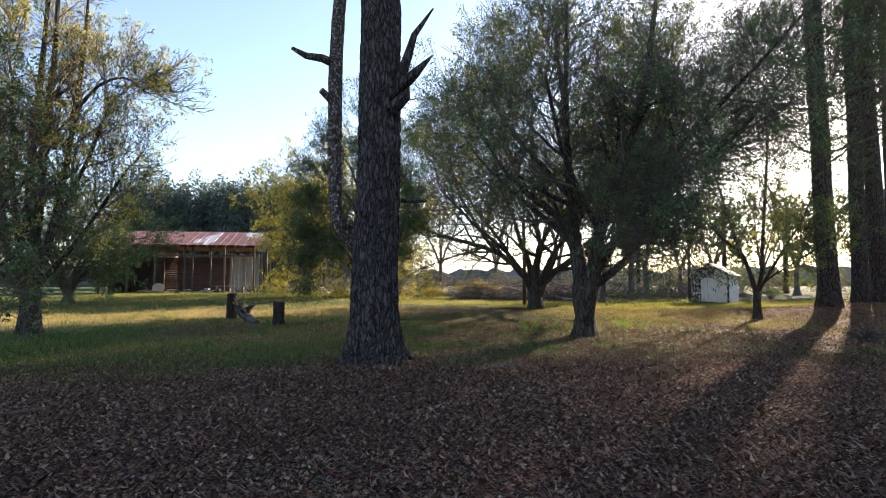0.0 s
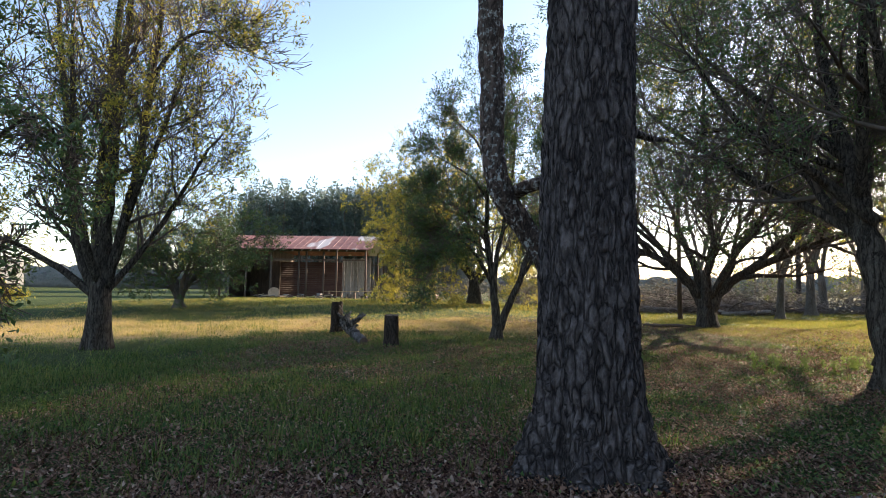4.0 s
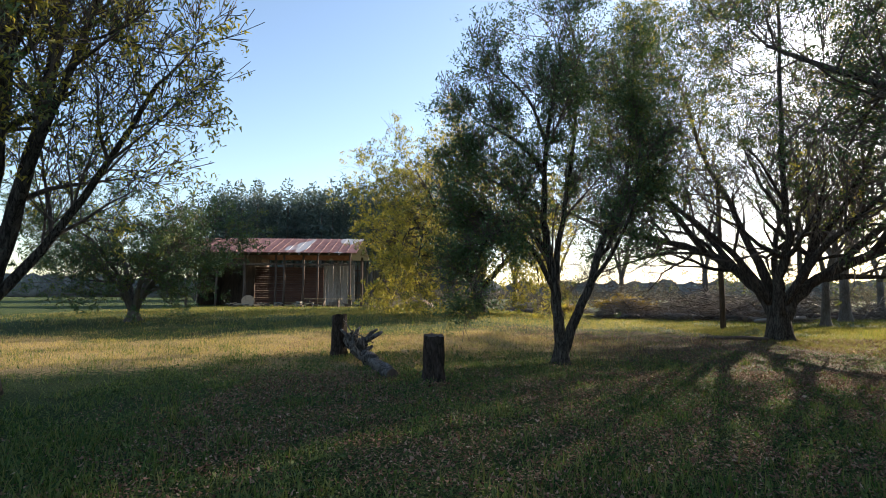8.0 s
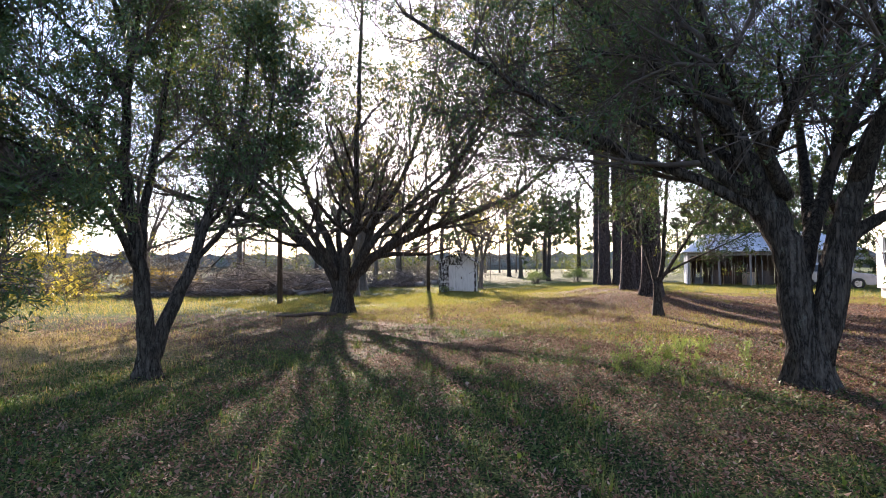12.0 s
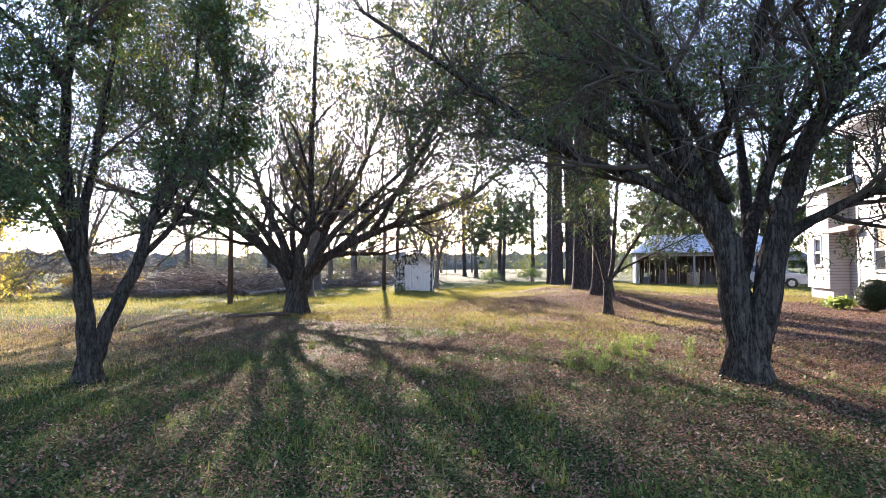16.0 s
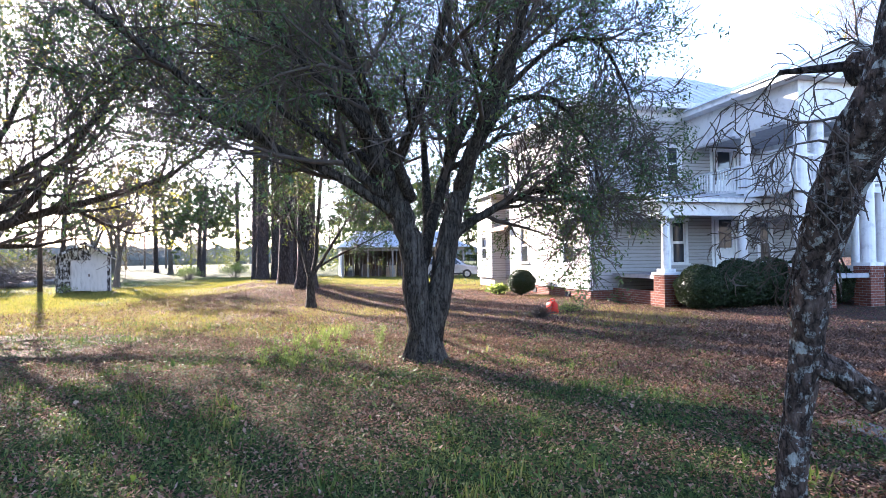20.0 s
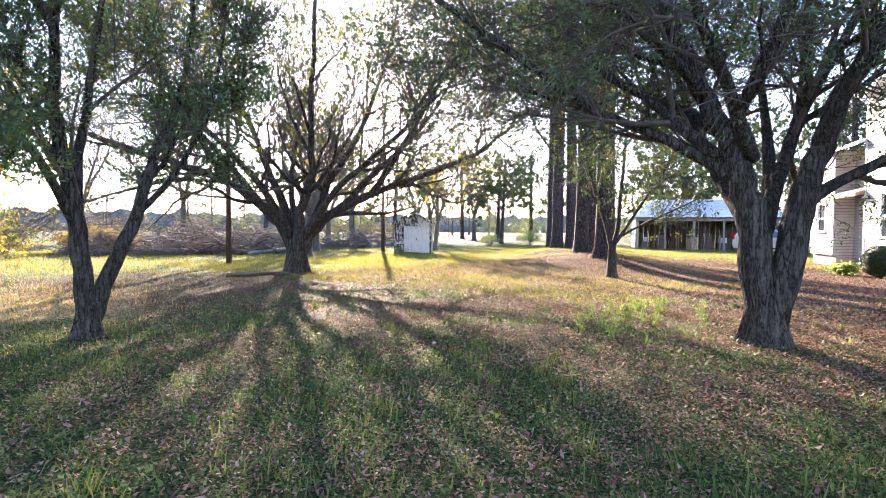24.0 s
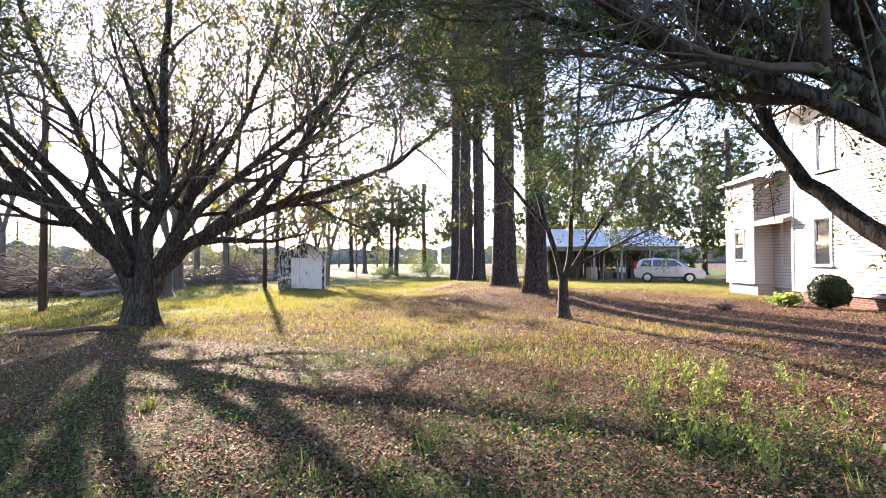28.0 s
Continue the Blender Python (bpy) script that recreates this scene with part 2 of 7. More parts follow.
MAT = {
    "ground": material("ground_cover", ground_build, 0.95, 0.1),
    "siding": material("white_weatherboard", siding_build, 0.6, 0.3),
    "rust": material("rusty_tin", rust_build, 0.6, 0.4),
    "peeling": material("peeling_paint", peel_build, 0.8, 0.2),
    "brick": material("red_brick", brick_build, 0.9, 0.2),
    "white": two_tone("white_paint", (0.78, 0.78, 0.77), (0.82, 0.82, 0.81), fine=5, rough=0.5, relief=0.1),
    "shed_white": two_tone("chalky_white", (0.7, 0.68, 0.66), (0.78, 0.77, 0.75), (1, 1, 0.25), fine=9, rough=0.8, relief=0.2),
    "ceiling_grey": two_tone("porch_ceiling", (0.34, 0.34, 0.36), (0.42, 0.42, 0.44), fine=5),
    "tan": two_tone("tan_boards", (0.42, 0.29, 0.19), (0.52, 0.38, 0.26), fine=5),
    "tin": two_tone("galvanised_tin", (0.5, 0.53, 0.56), (0.62, 0.65, 0.68), (1, 1, 1), fine=3, coarse=0.5, rough=0.42, spec=0.5, metal=0.35, relief=0.1),
    "grey_wood": two_tone("weathered_boards", (0.2, 0.175, 0.15), (0.34, 0.31, 0.28), (3, 3, 0.35), fine=7, coarse=0.7, rough=0.9),
    "dark_wood": two_tone("dark_old_wood", (0.075, 0.055, 0.045), (0.15, 0.11, 0.085), (3, 3, 0.4), fine=7, rough=0.9),
    "red_board": two_tone("brown_plank_wall", (0.075, 0.036, 0.027), (0.13, 0.068, 0.05), (0.5, 0.5, 5), fine=5, rough=0.9),
    "dead_wood": bark("bleached_dead_wood", (0.02, 0.018, 0.016), (0.12, 0.11, 0.1), (0.27, 0.25, 0.235), 13, 0.5, far=0.03),
    "stump_wood": bark("stump_bark", (0.012, 0.009, 0.007), (0.045, 0.033, 0.026), (0.085, 0.066, 0.054), 15, 0.35, ridged=0.5),
    "cut": two_tone("cut_wood", (0.42, 0.3, 0.18), (0.52, 0.4, 0.26), fine=12, rough=0.9),
    "pine_bark": bark("pine_bark", (0.009, 0.007, 0.007), (0.055, 0.043, 0.04), (0.17, 0.15, 0.145), 15, 0.27, far=0.05, ridged=0.25),
    "oak_bark": bark("oak_bark", (0.012, 0.01, 0.008), (0.068, 0.056, 0.045), (0.15, 0.13, 0.108), 22, 0.2, lichen=0.03, far=0.025, spot=11.0, moss=(0.12, 0.125, 0.1)),
    "smooth_bark": two_tone("smooth_bark", (0.085, 0.073, 0.06), (0.16, 0.145, 0.125), (2, 2, 0.6), fine=9, coarse=1.2, rough=0.9, relief=0.8),
    "snag_bark": bark("lichened_bark", (0.022, 0.016, 0.013), (0.12, 0.082, 0.066), (0.25, 0.19, 0.16), 30, 0.4, lichen=0.085, far=0.035, spot=18.0, moss=(0.52, 0.56, 0.53)),
    "twig": two_tone("twig", (0.075, 0.06, 0.05), (0.14, 0.115, 0.095), fine=9),
    "leaf_dark": foliage("evergreen_leaf", [(0.035, 0.068, 0.03), (0.06, 0.105, 0.042), (0.09, 0.14, 0.055), (0.065, 0.115, 0.06)], 0.2, 0.5, 0.28),
    "leaf_olive": foliage("olive_leaf", [(0.06, 0.085, 0.03), (0.11, 0.14, 0.042), (0.17, 0.165, 0.05), (0.08, 0.11, 0.045)], 0.27, 0.5, 0.28),
    "leaf_gold": foliage("yellowing_leaf", [(0.17, 0.165, 0.045), (0.28, 0.245, 0.06), (0.4, 0.32, 0.08), (0.2, 0.2, 0.06)], 0.58),
    "leaf_yellow": foliage("yellow_shrub_leaf", [(0.16, 0.11, 0.035), (0.28, 0.19, 0.04), (0.14, 0.12, 0.04)], 0.45),
    "needle": foliage("pine_needle", [(0.03, 0.052, 0.022), (0.052, 0.08, 0.03), (0.075, 0.1, 0.04)], 0.14, 0.6, 0.2),
    # Bluish tones: the haze of distance is put into the needle colour.
    "needle_hazed": foliage("hazed_pine_needle", [(0.04, 0.066, 0.066), (0.065, 0.095, 0.095), (0.095, 0.125, 0.12)], 0.25),
    "hedge": foliage("hedge_leaf", [(0.011, 0.022, 0.009), (0.02, 0.038, 0.013), (0.035, 0.056, 0.02)], 0.2),
    "grass": foliage("grass_blade", [(0.02, 0.05, 0.014), (0.05, 0.105, 0.026), (0.1, 0.15, 0.045), (0.13, 0.16, 0.055), (0.19, 0.18, 0.075), (0.03, 0.068, 0.018)], 0.38, 0.6, 0.2),
    "dry_grass": foliage("dry_grass", [(0.3, 0.22, 0.1), (0.42, 0.32, 0.16), (0.22, 0.18, 0.08)], 0.5, 0.7, 0.2),
    # Brighter, yellower copy of the grass: the sun's glow is in its tones.
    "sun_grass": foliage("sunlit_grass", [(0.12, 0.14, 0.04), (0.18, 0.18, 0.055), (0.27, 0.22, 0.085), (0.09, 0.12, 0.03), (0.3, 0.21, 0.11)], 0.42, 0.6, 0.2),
    "weed": foliage("weed_leaf", [(0.1, 0.16, 0.05), (0.17, 0.23, 0.08), (0.25, 0.28, 0.12)], 0.5),
    "litter": foliage("fallen_leaf", [(0.035, 0.017, 0.012), (0.15, 0.078, 0.052), (0.25, 0.14, 0.095), (0.07, 0.034, 0.023), (0.32, 0.205, 0.145), (0.11, 0.055, 0.037), (0.4, 0.29, 0.22), (0.19, 0.095, 0.062), (0.28, 0.18, 0.13), (0.05, 0.025, 0.018)], 0.1, 0.85, 0.08),
    "straw": foliage("pine_straw", [(0.03, 0.017, 0.012), (0.09, 0.048, 0.033), (0.16, 0.09, 0.064), (0.27, 0.17, 0.125), (0.06, 0.033, 0.024)], 0.08, 0.85, 0.08),
    "clover": foliage("broad_ground_leaf", [(0.02, 0.05, 0.015), (0.05, 0.1, 0.028), (0.09, 0.14, 0.04), (0.14, 0.17, 0.06), (0.035, 0.075, 0.025)], 0.3, 0.65, 0.2),
    "brush": foliage("dead_brush", [(0.09, 0.075, 0.066), (0.19, 0.165, 0.15), (0.3, 0.27, 0.25)], 0.15, 0.9, 0.1),
    "red": two_tone("red_plastic", (0.6, 0.03, 0.012), (0.68, 0.05, 0.02), fine=4, rough=0.4, relief=0.05),
    "stone": two_tone("grey_stone", (0.11, 0.11, 0.105), (0.19, 0.19, 0.18), fine=14, rough=0.9),
    "rope": two_tone("rope", (0.05, 0.045, 0.04), (0.09, 0.08, 0.07), fine=20),
    "silver": two_tone("silver_paint", (0.36, 0.37, 0.39), (0.4, 0.41, 0.43), fine=2, rough=0.25, spec=0.6, metal=0.3, relief=0.0),
    "black_plastic": two_tone("black_plastic", (0.02, 0.02, 0.022), (0.03, 0.03, 0.032), fine=5, rough=0.6, relief=0.05),
    "rim": two_tone("alloy", (0.5, 0.5, 0.5), (0.6, 0.6, 0.6), fine=4, rough=0.35, metal=0.8, relief=0.0),
    "lamp_red": two_tone("red_lens", (0.4, 0.01, 0.01), (0.45, 0.02, 0.02), fine=4, rough=0.2, relief=0.0),
    # Lightened grey base: distant haze painted into the wood's own colour.
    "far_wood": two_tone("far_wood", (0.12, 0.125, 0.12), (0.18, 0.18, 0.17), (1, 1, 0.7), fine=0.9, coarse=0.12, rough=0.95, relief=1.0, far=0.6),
    "glass": material("window_glass", glass_build, 0.06, 0.8),
    "curtain": two_tone("pale_curtain", (0.5, 0.5, 0.48), (0.58, 0.58, 0.56), (8, 8, 0.3), fine=4, rough=0.9),
    "dark_room": two_tone("dark_interior", (0.03, 0.03, 0.03), (0.05, 0.05, 0.05), fine=3),
}


# building blocks
class Shape:
    """Gathers vertices and faces of one mesh."""

    def __init__(self):
        self.v, self.f = [], []

    def box(self, x0, x1, y0, y1, z0, z1, m=None, bevel=0.0):
        k = len(self.v)
        if bevel:
            b = min(bevel, 0.45 * min(abs(x1 - x0), abs(y1 - y0)))
            ring = [(x0 + b, y0), (x1 - b, y0), (x1, y0 + b), (x1, y1 - b), (x1 - b, y1), (x0 + b, y1), (x0, y1 - b), (x0, y0 + b)]
        else:
            ring = [(x0, y0), (x1, y0), (x1, y1), (x0, y1)]
        n = len(ring)
        pts = [(x, y, z0) for x, y in ring] + [(x, y, z1) for x, y in ring]
        self.v += [tuple(m @ Vector(p)) for p in pts] if m else pts
        self.f += [tuple(range(k + n - 1, k - 1, -1)), tuple(range(k + n, k + 2 * n))]
        self.f += [(k + i, k + (i + 1) % n, k + n + (i + 1) % n, k + n + i) for i in range(n)]
        return self

    def tube(self, pts, radii, sides=6, lump=0.0, rng=None, cap=True):
        k, n = len(self.v), len(pts)
        side = None
        for i, p in enumerate(pts):
            p = Vector(p)
            d = (Vector(pts[min(i + 1, n - 1)]) - Vector(pts[max(i - 1, 0)])).normalized()
            if side is None:
                side = d.orthogonal().normalized()
            side = (side - d * side.dot(d)).normalized()
            other = d.cross(side)
            for s in range(sides):
                a = 2 * math.pi * s / sides
                r = radii[i] * (1 + (rng.uniform(-lump, lump) if lump else 0))
                q = p + (side * math.cos(a) + other * math.sin(a)) * r
                self.v.append((q.x, q.y, q.z))
        for i in range(n - 1):
            for s in range(sides):
                a, b = k + i * sides + s, k + i * sides + (s + 1) % sides
                self.f.append((a, b, b + sides, a + sides))
        if cap:
            self.f.append(tuple(k + s for s in reversed(range(sides))))
            self.f.append(tuple(k + (n - 1) * sides + s for s in range(sides)))
        return self

    def prism(self, outline, z0, z1, m=None):
        k, n = len(self.v), len(outline)
        pts = [(x, y, z0) for x, y in outline] + [(x, y, z1) for x, y in outline]
        self.v += [tuple(m @ Vector(p)) for p in pts] if m else pts
        self.f += [tuple(range(k + n - 1, k - 1, -1)), tuple(range(k + n, k + 2 * n))]
        self.f += [(k + i, k + (i + 1) % n, k + n + (i + 1) % n, k + n + i) for i in range(n)]
        return self

    def slab(self, a, b, c, d, thick):
        """A sloping plate over four corners, with thickness below."""
        k = len(self.v)
        self.v += [tuple(p) for p in (a, b, c, d)] + [(p[0], p[1], p[2] - thick) for p in (a, b, c, d)]
        self.f += [(k, k + 1, k + 2, k + 3), (k + 7, k + 6, k + 5, k + 4)]
        self.f += [(k + i, k + 4 + i, k + 4 + (i + 1) % 4, k + (i + 1) % 4) for i in range(4)]
        return self

    def done(self, name, mat, parent=None, label="", smooth=False, m=None):
        me = bpy.data.meshes.new(name)
        me.from_pydata(self.v, [], self.f)
        bm = bmesh.new()
        bm.from_mesh(me)
        bmesh.ops.recalc_face_normals(bm, faces=bm.faces)
        bm.to_mesh(me)
        bm.free()
        if smooth:
            me.shade_smooth()
        me.materials.append(MAT[mat])
        ob = new(name, me)
        if parent:
            ob.parent = parent
        if m:
            ob.matrix_basis = m
        return tagged(ob, label)


def quick_mesh(name, verts, faces, mat, parent=None, label="", smooth=False):
    """A large mesh from arrays; faces all have as many corners."""
    verts, faces = np.asarray(verts, np.float32), np.asarray(faces, np.int32)
    me = bpy.data.meshes.new(name)
    me.vertices.add(len(verts))
    me.vertices.foreach_set("co", verts.ravel())
    me.loops.add(faces.size)
    me.loops.foreach_set("vertex_index", faces.ravel())
    me.polygons.add(len(faces))
    me.polygons.foreach_set("loop_start", np.arange(0, faces.size, faces.shape[1], dtype=np.int32))
    me.update(calc_edges=True)
    if smooth:
        me.shade_smooth()
    me.materials.append(MAT[mat])
    ob = new(name, me)
    if parent:
        ob.parent = parent
    return tagged(ob, label)


def thing(name, m, label, category, group="", kind=""):
    ob = new(name)
    ob.empty_display_size = 0.2
    ob.matrix_basis = m
    return tagged(ob, label, category, group, kind)


def smoothstep(x, a, b):
    t = np.clip((x - a) / (b - a), 0, 1)
    return t * t * (3 - 2 * t)


def lie(x, y):
    """The height of the ground."""
    x, y = np.asarray(x, float), np.asarray(y, float)
    rise = 0.42 * smoothstep(y, 20, 38) * smoothstep(-x, -5, 3)
    ax, ay, bx, by = 17.0, 19.9, 28.0, 26.5
    t = np.clip(((x - ax) * (bx - ax) + (y - ay) * (by - ay)) / ((bx - ax) ** 2 + (by - ay) ** 2), 0, 1)
    d2 = (x - ax - t * (bx - ax)) ** 2 + (y - ay - t * (by - ay)) ** 2
    bank = 0.36 * np.exp(-d2 / 7.0)
    wave = 0.03 * np.sin(0.7 * x + 0.4 * y) * np.sin(0.5 * y - 0.3 * x + 1)
    mound = 0.09 * np.exp(-((x + 1.36) ** 2 + (y - 9.25) ** 2) / 1.2)
    return rise + bank + wave + mound


def leaf_cloud(name, rng, at, size, mat, parent, droop=0.3, slim=0.36, label="", corners=4):
    """Many small leaves, each a four-cornered blade, round the places given."""
    at = np.asarray(at)
    n = len(at)
    d = rng.normal(size=(n, 3))
    d[:, 2] -= droop
    d /= np.linalg.norm(d, axis=1)[:, None]
    s = np.cross(d, rng.normal(size=(n, 3)))
    s /= np.linalg.norm(s, axis=1)[:, None] + 1e-9
    L = size * rng.uniform(0.6, 1.25, n)[:, None]
    W = L * slim
    if corners == 3:
        v = np.stack([at - d * L * 0.5 - s * W * 0.5, at - d * L * 0.5 + s * W * 0.5, at + d * L * 0.5], 1).reshape(-1, 3)
        return quick_mesh(name, v, np.arange(3 * n).reshape(-1, 3), mat, parent, label)
    v = np.stack([at - d * L * 0.5, at + s * W * 0.5, at + d * L * 0.5, at - s * W * 0.5], 1).reshape(-1, 3)
    return quick_mesh(name, v, np.arange(4 * n).reshape(-1, 4), mat, parent, label)


class Growth:
    """Branches grown from given limbs; remembers the twigs, round which leaves sit."""

    def __init__(self, seed, gnarl=0.16, lift=0.05, ratio=(0.55, 0.8), spread=(30, 65), kids=(5, 5, 4), depth=3, least=0.006, full=False):
        self.rng = random.Random(seed)
        self.gnarl, self.lift, self.ratio, self.spread, self.kids, self.depth, self.least = gnarl, lift, ratio, spread, kids, depth, least
        self.big, self.small, self.twigs, self.full = [], [], [], full

    def limb(self, pts, r0, r1, level=0, reach=None, start=0.3, kids=None, taper=1.0):
        """A main limb through the points, smoothed, with branches."""
        pts = [Vector(p) for p in pts]
        fine = []
        for i in range(len(pts) - 1):
            p0, p1, p2, p3 = pts[max(i - 1, 0)], pts[i], pts[i + 1], pts[min(i + 2, len(pts) - 1)]
            for k in range(4):
                t = k / 4
                q = 0.5 * ((2 * p1) + (p2 - p0) * t + (2 * p0 - 5 * p1 + 4 * p2 - p3) * t * t + (3 * p1 - p0 - 3 * p2 + p3) * t ** 3)
                fine.append(q + Vector([self.rng.gauss(0, 0.25 * r0 * 0.35) for _ in range(3)]) * (1 if i + k else 0))
        fine.append(pts[-1])
        n = len(fine)
        rad = [r0 + (r1 - r0) * (i / (n - 1)) ** taper for i in range(n)]
        self.big.append((fine, rad))
        length = sum((fine[i + 1] - fine[i]).length for i in range(n - 1))
        self.spawn(fine, rad, reach or length * 0.5, level, start, kids)
        return self

    def spawn(self, pts, rad, reach, level, start, kids=None):
        n = len(pts)
        for _ in range(kids or self.kids[min(level, len(self.kids) - 1)]):
            f = start + (1 - start) * self.rng.random() ** 0.8
            i = min(int(f * (n - 1)), n - 2)
            d = (pts[i + 1] - pts[i]).normalized()
            self.branch(pts[i], self.bent(d), reach * self.rng.uniform(*self.ratio) * (1.15 - 0.45 * f), rad[i] * self.rng.uniform(0.42, 0.68), level + 1)
        d = (pts[-1] - pts[-2]).normalized()
        for _ in range(2):
            self.branch(pts[-1], (d + self.bent(d)).normalized(), reach * 0.6, rad[-1] * 0.8, level + 1)

    def bent(self, d):
        a = radians(self.rng.uniform(*self.spread))
        side = d.orthogonal().normalized()
        side.rotate(Matrix.Rotation(self.rng.uniform(0, 2 * math.pi), 3, d))
        return (d * math.cos(a) + side * math.sin(a)).normalized()

    def branch(self, p, d, length, r, level):
        n = max(4, min(9, int(length / 0.22)))
        pts, rad, p, d = [p], [max(r, self.least)], p.copy(), d.copy()
        for i in range(n):
            d = (d + Vector([self.rng.gauss(0, self.gnarl) for _ in range(3)]) + Vector((0, 0, self.lift))).normalized()
            p = p + d * (length / n)
            pts.append(p)
            rad.append(max(self.least, r * (1 - 0.72 * (i + 1) / n)))
        if level >= self.depth:
            self.twigs.append(pts)
            self.small.append((pts, rad) if self.full else ([pts[0], pts[-1]], [rad[0], rad[-1]]))
            return
        if rad[0] > 0.05:
            self.big.append((pts, rad))
        else:
            keep = sorted({0, n // 3, 2 * n // 3, n})
            self.small.append(([pts[k] for k in keep], [rad[k] for k in keep]))
        if level == self.depth - 1:
            self.twigs.append(pts)
        self.spawn(pts, rad, length, level, 0.2)

    def leaf_places(self, count, out=0.16, bunch=10, rise=0.0):
        rng = np.random.default_rng(self.rng.randrange(10 ** 6))
        pts = np.array([(*t[k], *t[k + 1]) for t in self.twigs for k in range(len(t) // 3, len(t) - 1)])
        cell = np.floor((pts[:, :3] + pts[:, 3:]) / 2 / 0.6).astype(np.int64)
        _, back_to, many = np.unique(cell @ np.array([1, 4001, 16008001]), return_inverse=True, return_counts=True)
        weight = many[back_to] ** -0.6
        q = pts[:, :3] * (2 * math.pi / (0.9 + 2.2 * out))
        gaps = np.sin(q[:, 0] + 1.3 * np.sin(0.7 * q[:, 1])) + np.sin(q[:, 1] + 1.3 * np.sin(0.7 * q[:, 2] + 2)) + np.sin(1.2 * q[:, 2] + 1.1 * np.sin(0.8 * q[:, 0] + 4))
        weight = weight * np.clip(0.45 + 0.6 * gaps, 0.0, 2.0) * (np.clip(pts[:, 2], 0.3, None) / 6) ** rise + 0.01
        knots = count // bunch
        pick = pts[rng.choice(len(pts), knots, p=weight / weight.sum())]
        w = rng.random((knots, 1))
        mid = pick[:, :3] * (1 - w) + pick[:, 3:] * w + rng.normal(scale=out, size=(knots, 3))
        return np.repeat(mid, bunch, 0) + rng.normal(scale=0.035 + 0.17 * out, size=(knots * bunch, 3)), rng


def flare(base, height, r, lean=(0, 0), roots=6, seed=1, sides=20, up=10, foot=0.75):
    """A tapered trunk with a root flare, as points for a Shape."""
    rng = random.Random(seed)
    s = Shape()
    ph = [rng.uniform(0, 6.28) for _ in range(4)]
    for i in range(up + 1):
        t = (i / up) ** 1.6
        z = height * t
        rr = r * (1 - 0.22 * t) * (1 + foot * math.exp(-z / (0.65 * r + 0.02)) + 0.12 * math.exp(-z / (2.5 * r)))
        for k in range(sides):
            a = 2 * math.pi * k / sides
            lobes = 1 + (0.16 * math.exp(-z / (1.6 * r))) * math.sin(roots * a + ph[0]) + 0.045 * math.sin(3 * a + ph[1] + 1.1 * z) + 0.03 * math.sin(7 * a + ph[2] + 2 * z)
            s.v.append((base[0] + lean[0] * t + rr * lobes * math.cos(a), base[1] + lean[1] * t + rr * lobes * math.sin(a), base[2] - 0.12 * (i == 0) + z))
    for i in range(up):
        for k in range(sides):
            a, b = i * sides + k, i * sides + (k + 1) % sides
            s.f.append((a, b, b + sides, a + sides))
    s.f.append(tuple(up * sides + k for k in range(sides)))
    return s


def grown_tree(name, place, g, trunk, bark_mat, leaf_mats, label, leaves, size, droop=0.4, out=0.16, twig_mat="twig", slim=0.36, group="", category="tree", corners=3, bunch=16, rise=0.0):
    """Sets up a tree: trunk, each large limb, twigs and crown as parts. g grows round the origin."""
    t = thing(name, Matrix.Translation(place), label, category, group)
    if trunk:
        trunk.done("trunk", bark_mat, t, smooth=True)
    for pts, rad in g.big:
        Shape().tube(pts, rad, 10 if rad[0] > 0.1 else 7, 0.05, g.rng).done("limb", bark_mat, t, smooth=True)
    if g.small:
        s = Shape()
        for pts, rad in g.small:
            s.tube(pts, rad, 3 if rad[0] < 0.03 else 5, cap=False)
        s_v, s_f = np.array(s.v), [f for f in s.f if len(f) == 4]
        tagged(quick_mesh("twig_spray", s_v, s_f, twig_mat, t), kind="stuff")
    for mat, share in leaf_mats:
        at, rng = g.leaf_places(int(leaves * share), out, bunch, rise)
        leaf_cloud("crown", rng, at, size, mat, t, droop, slim, corners=corners)
    return t


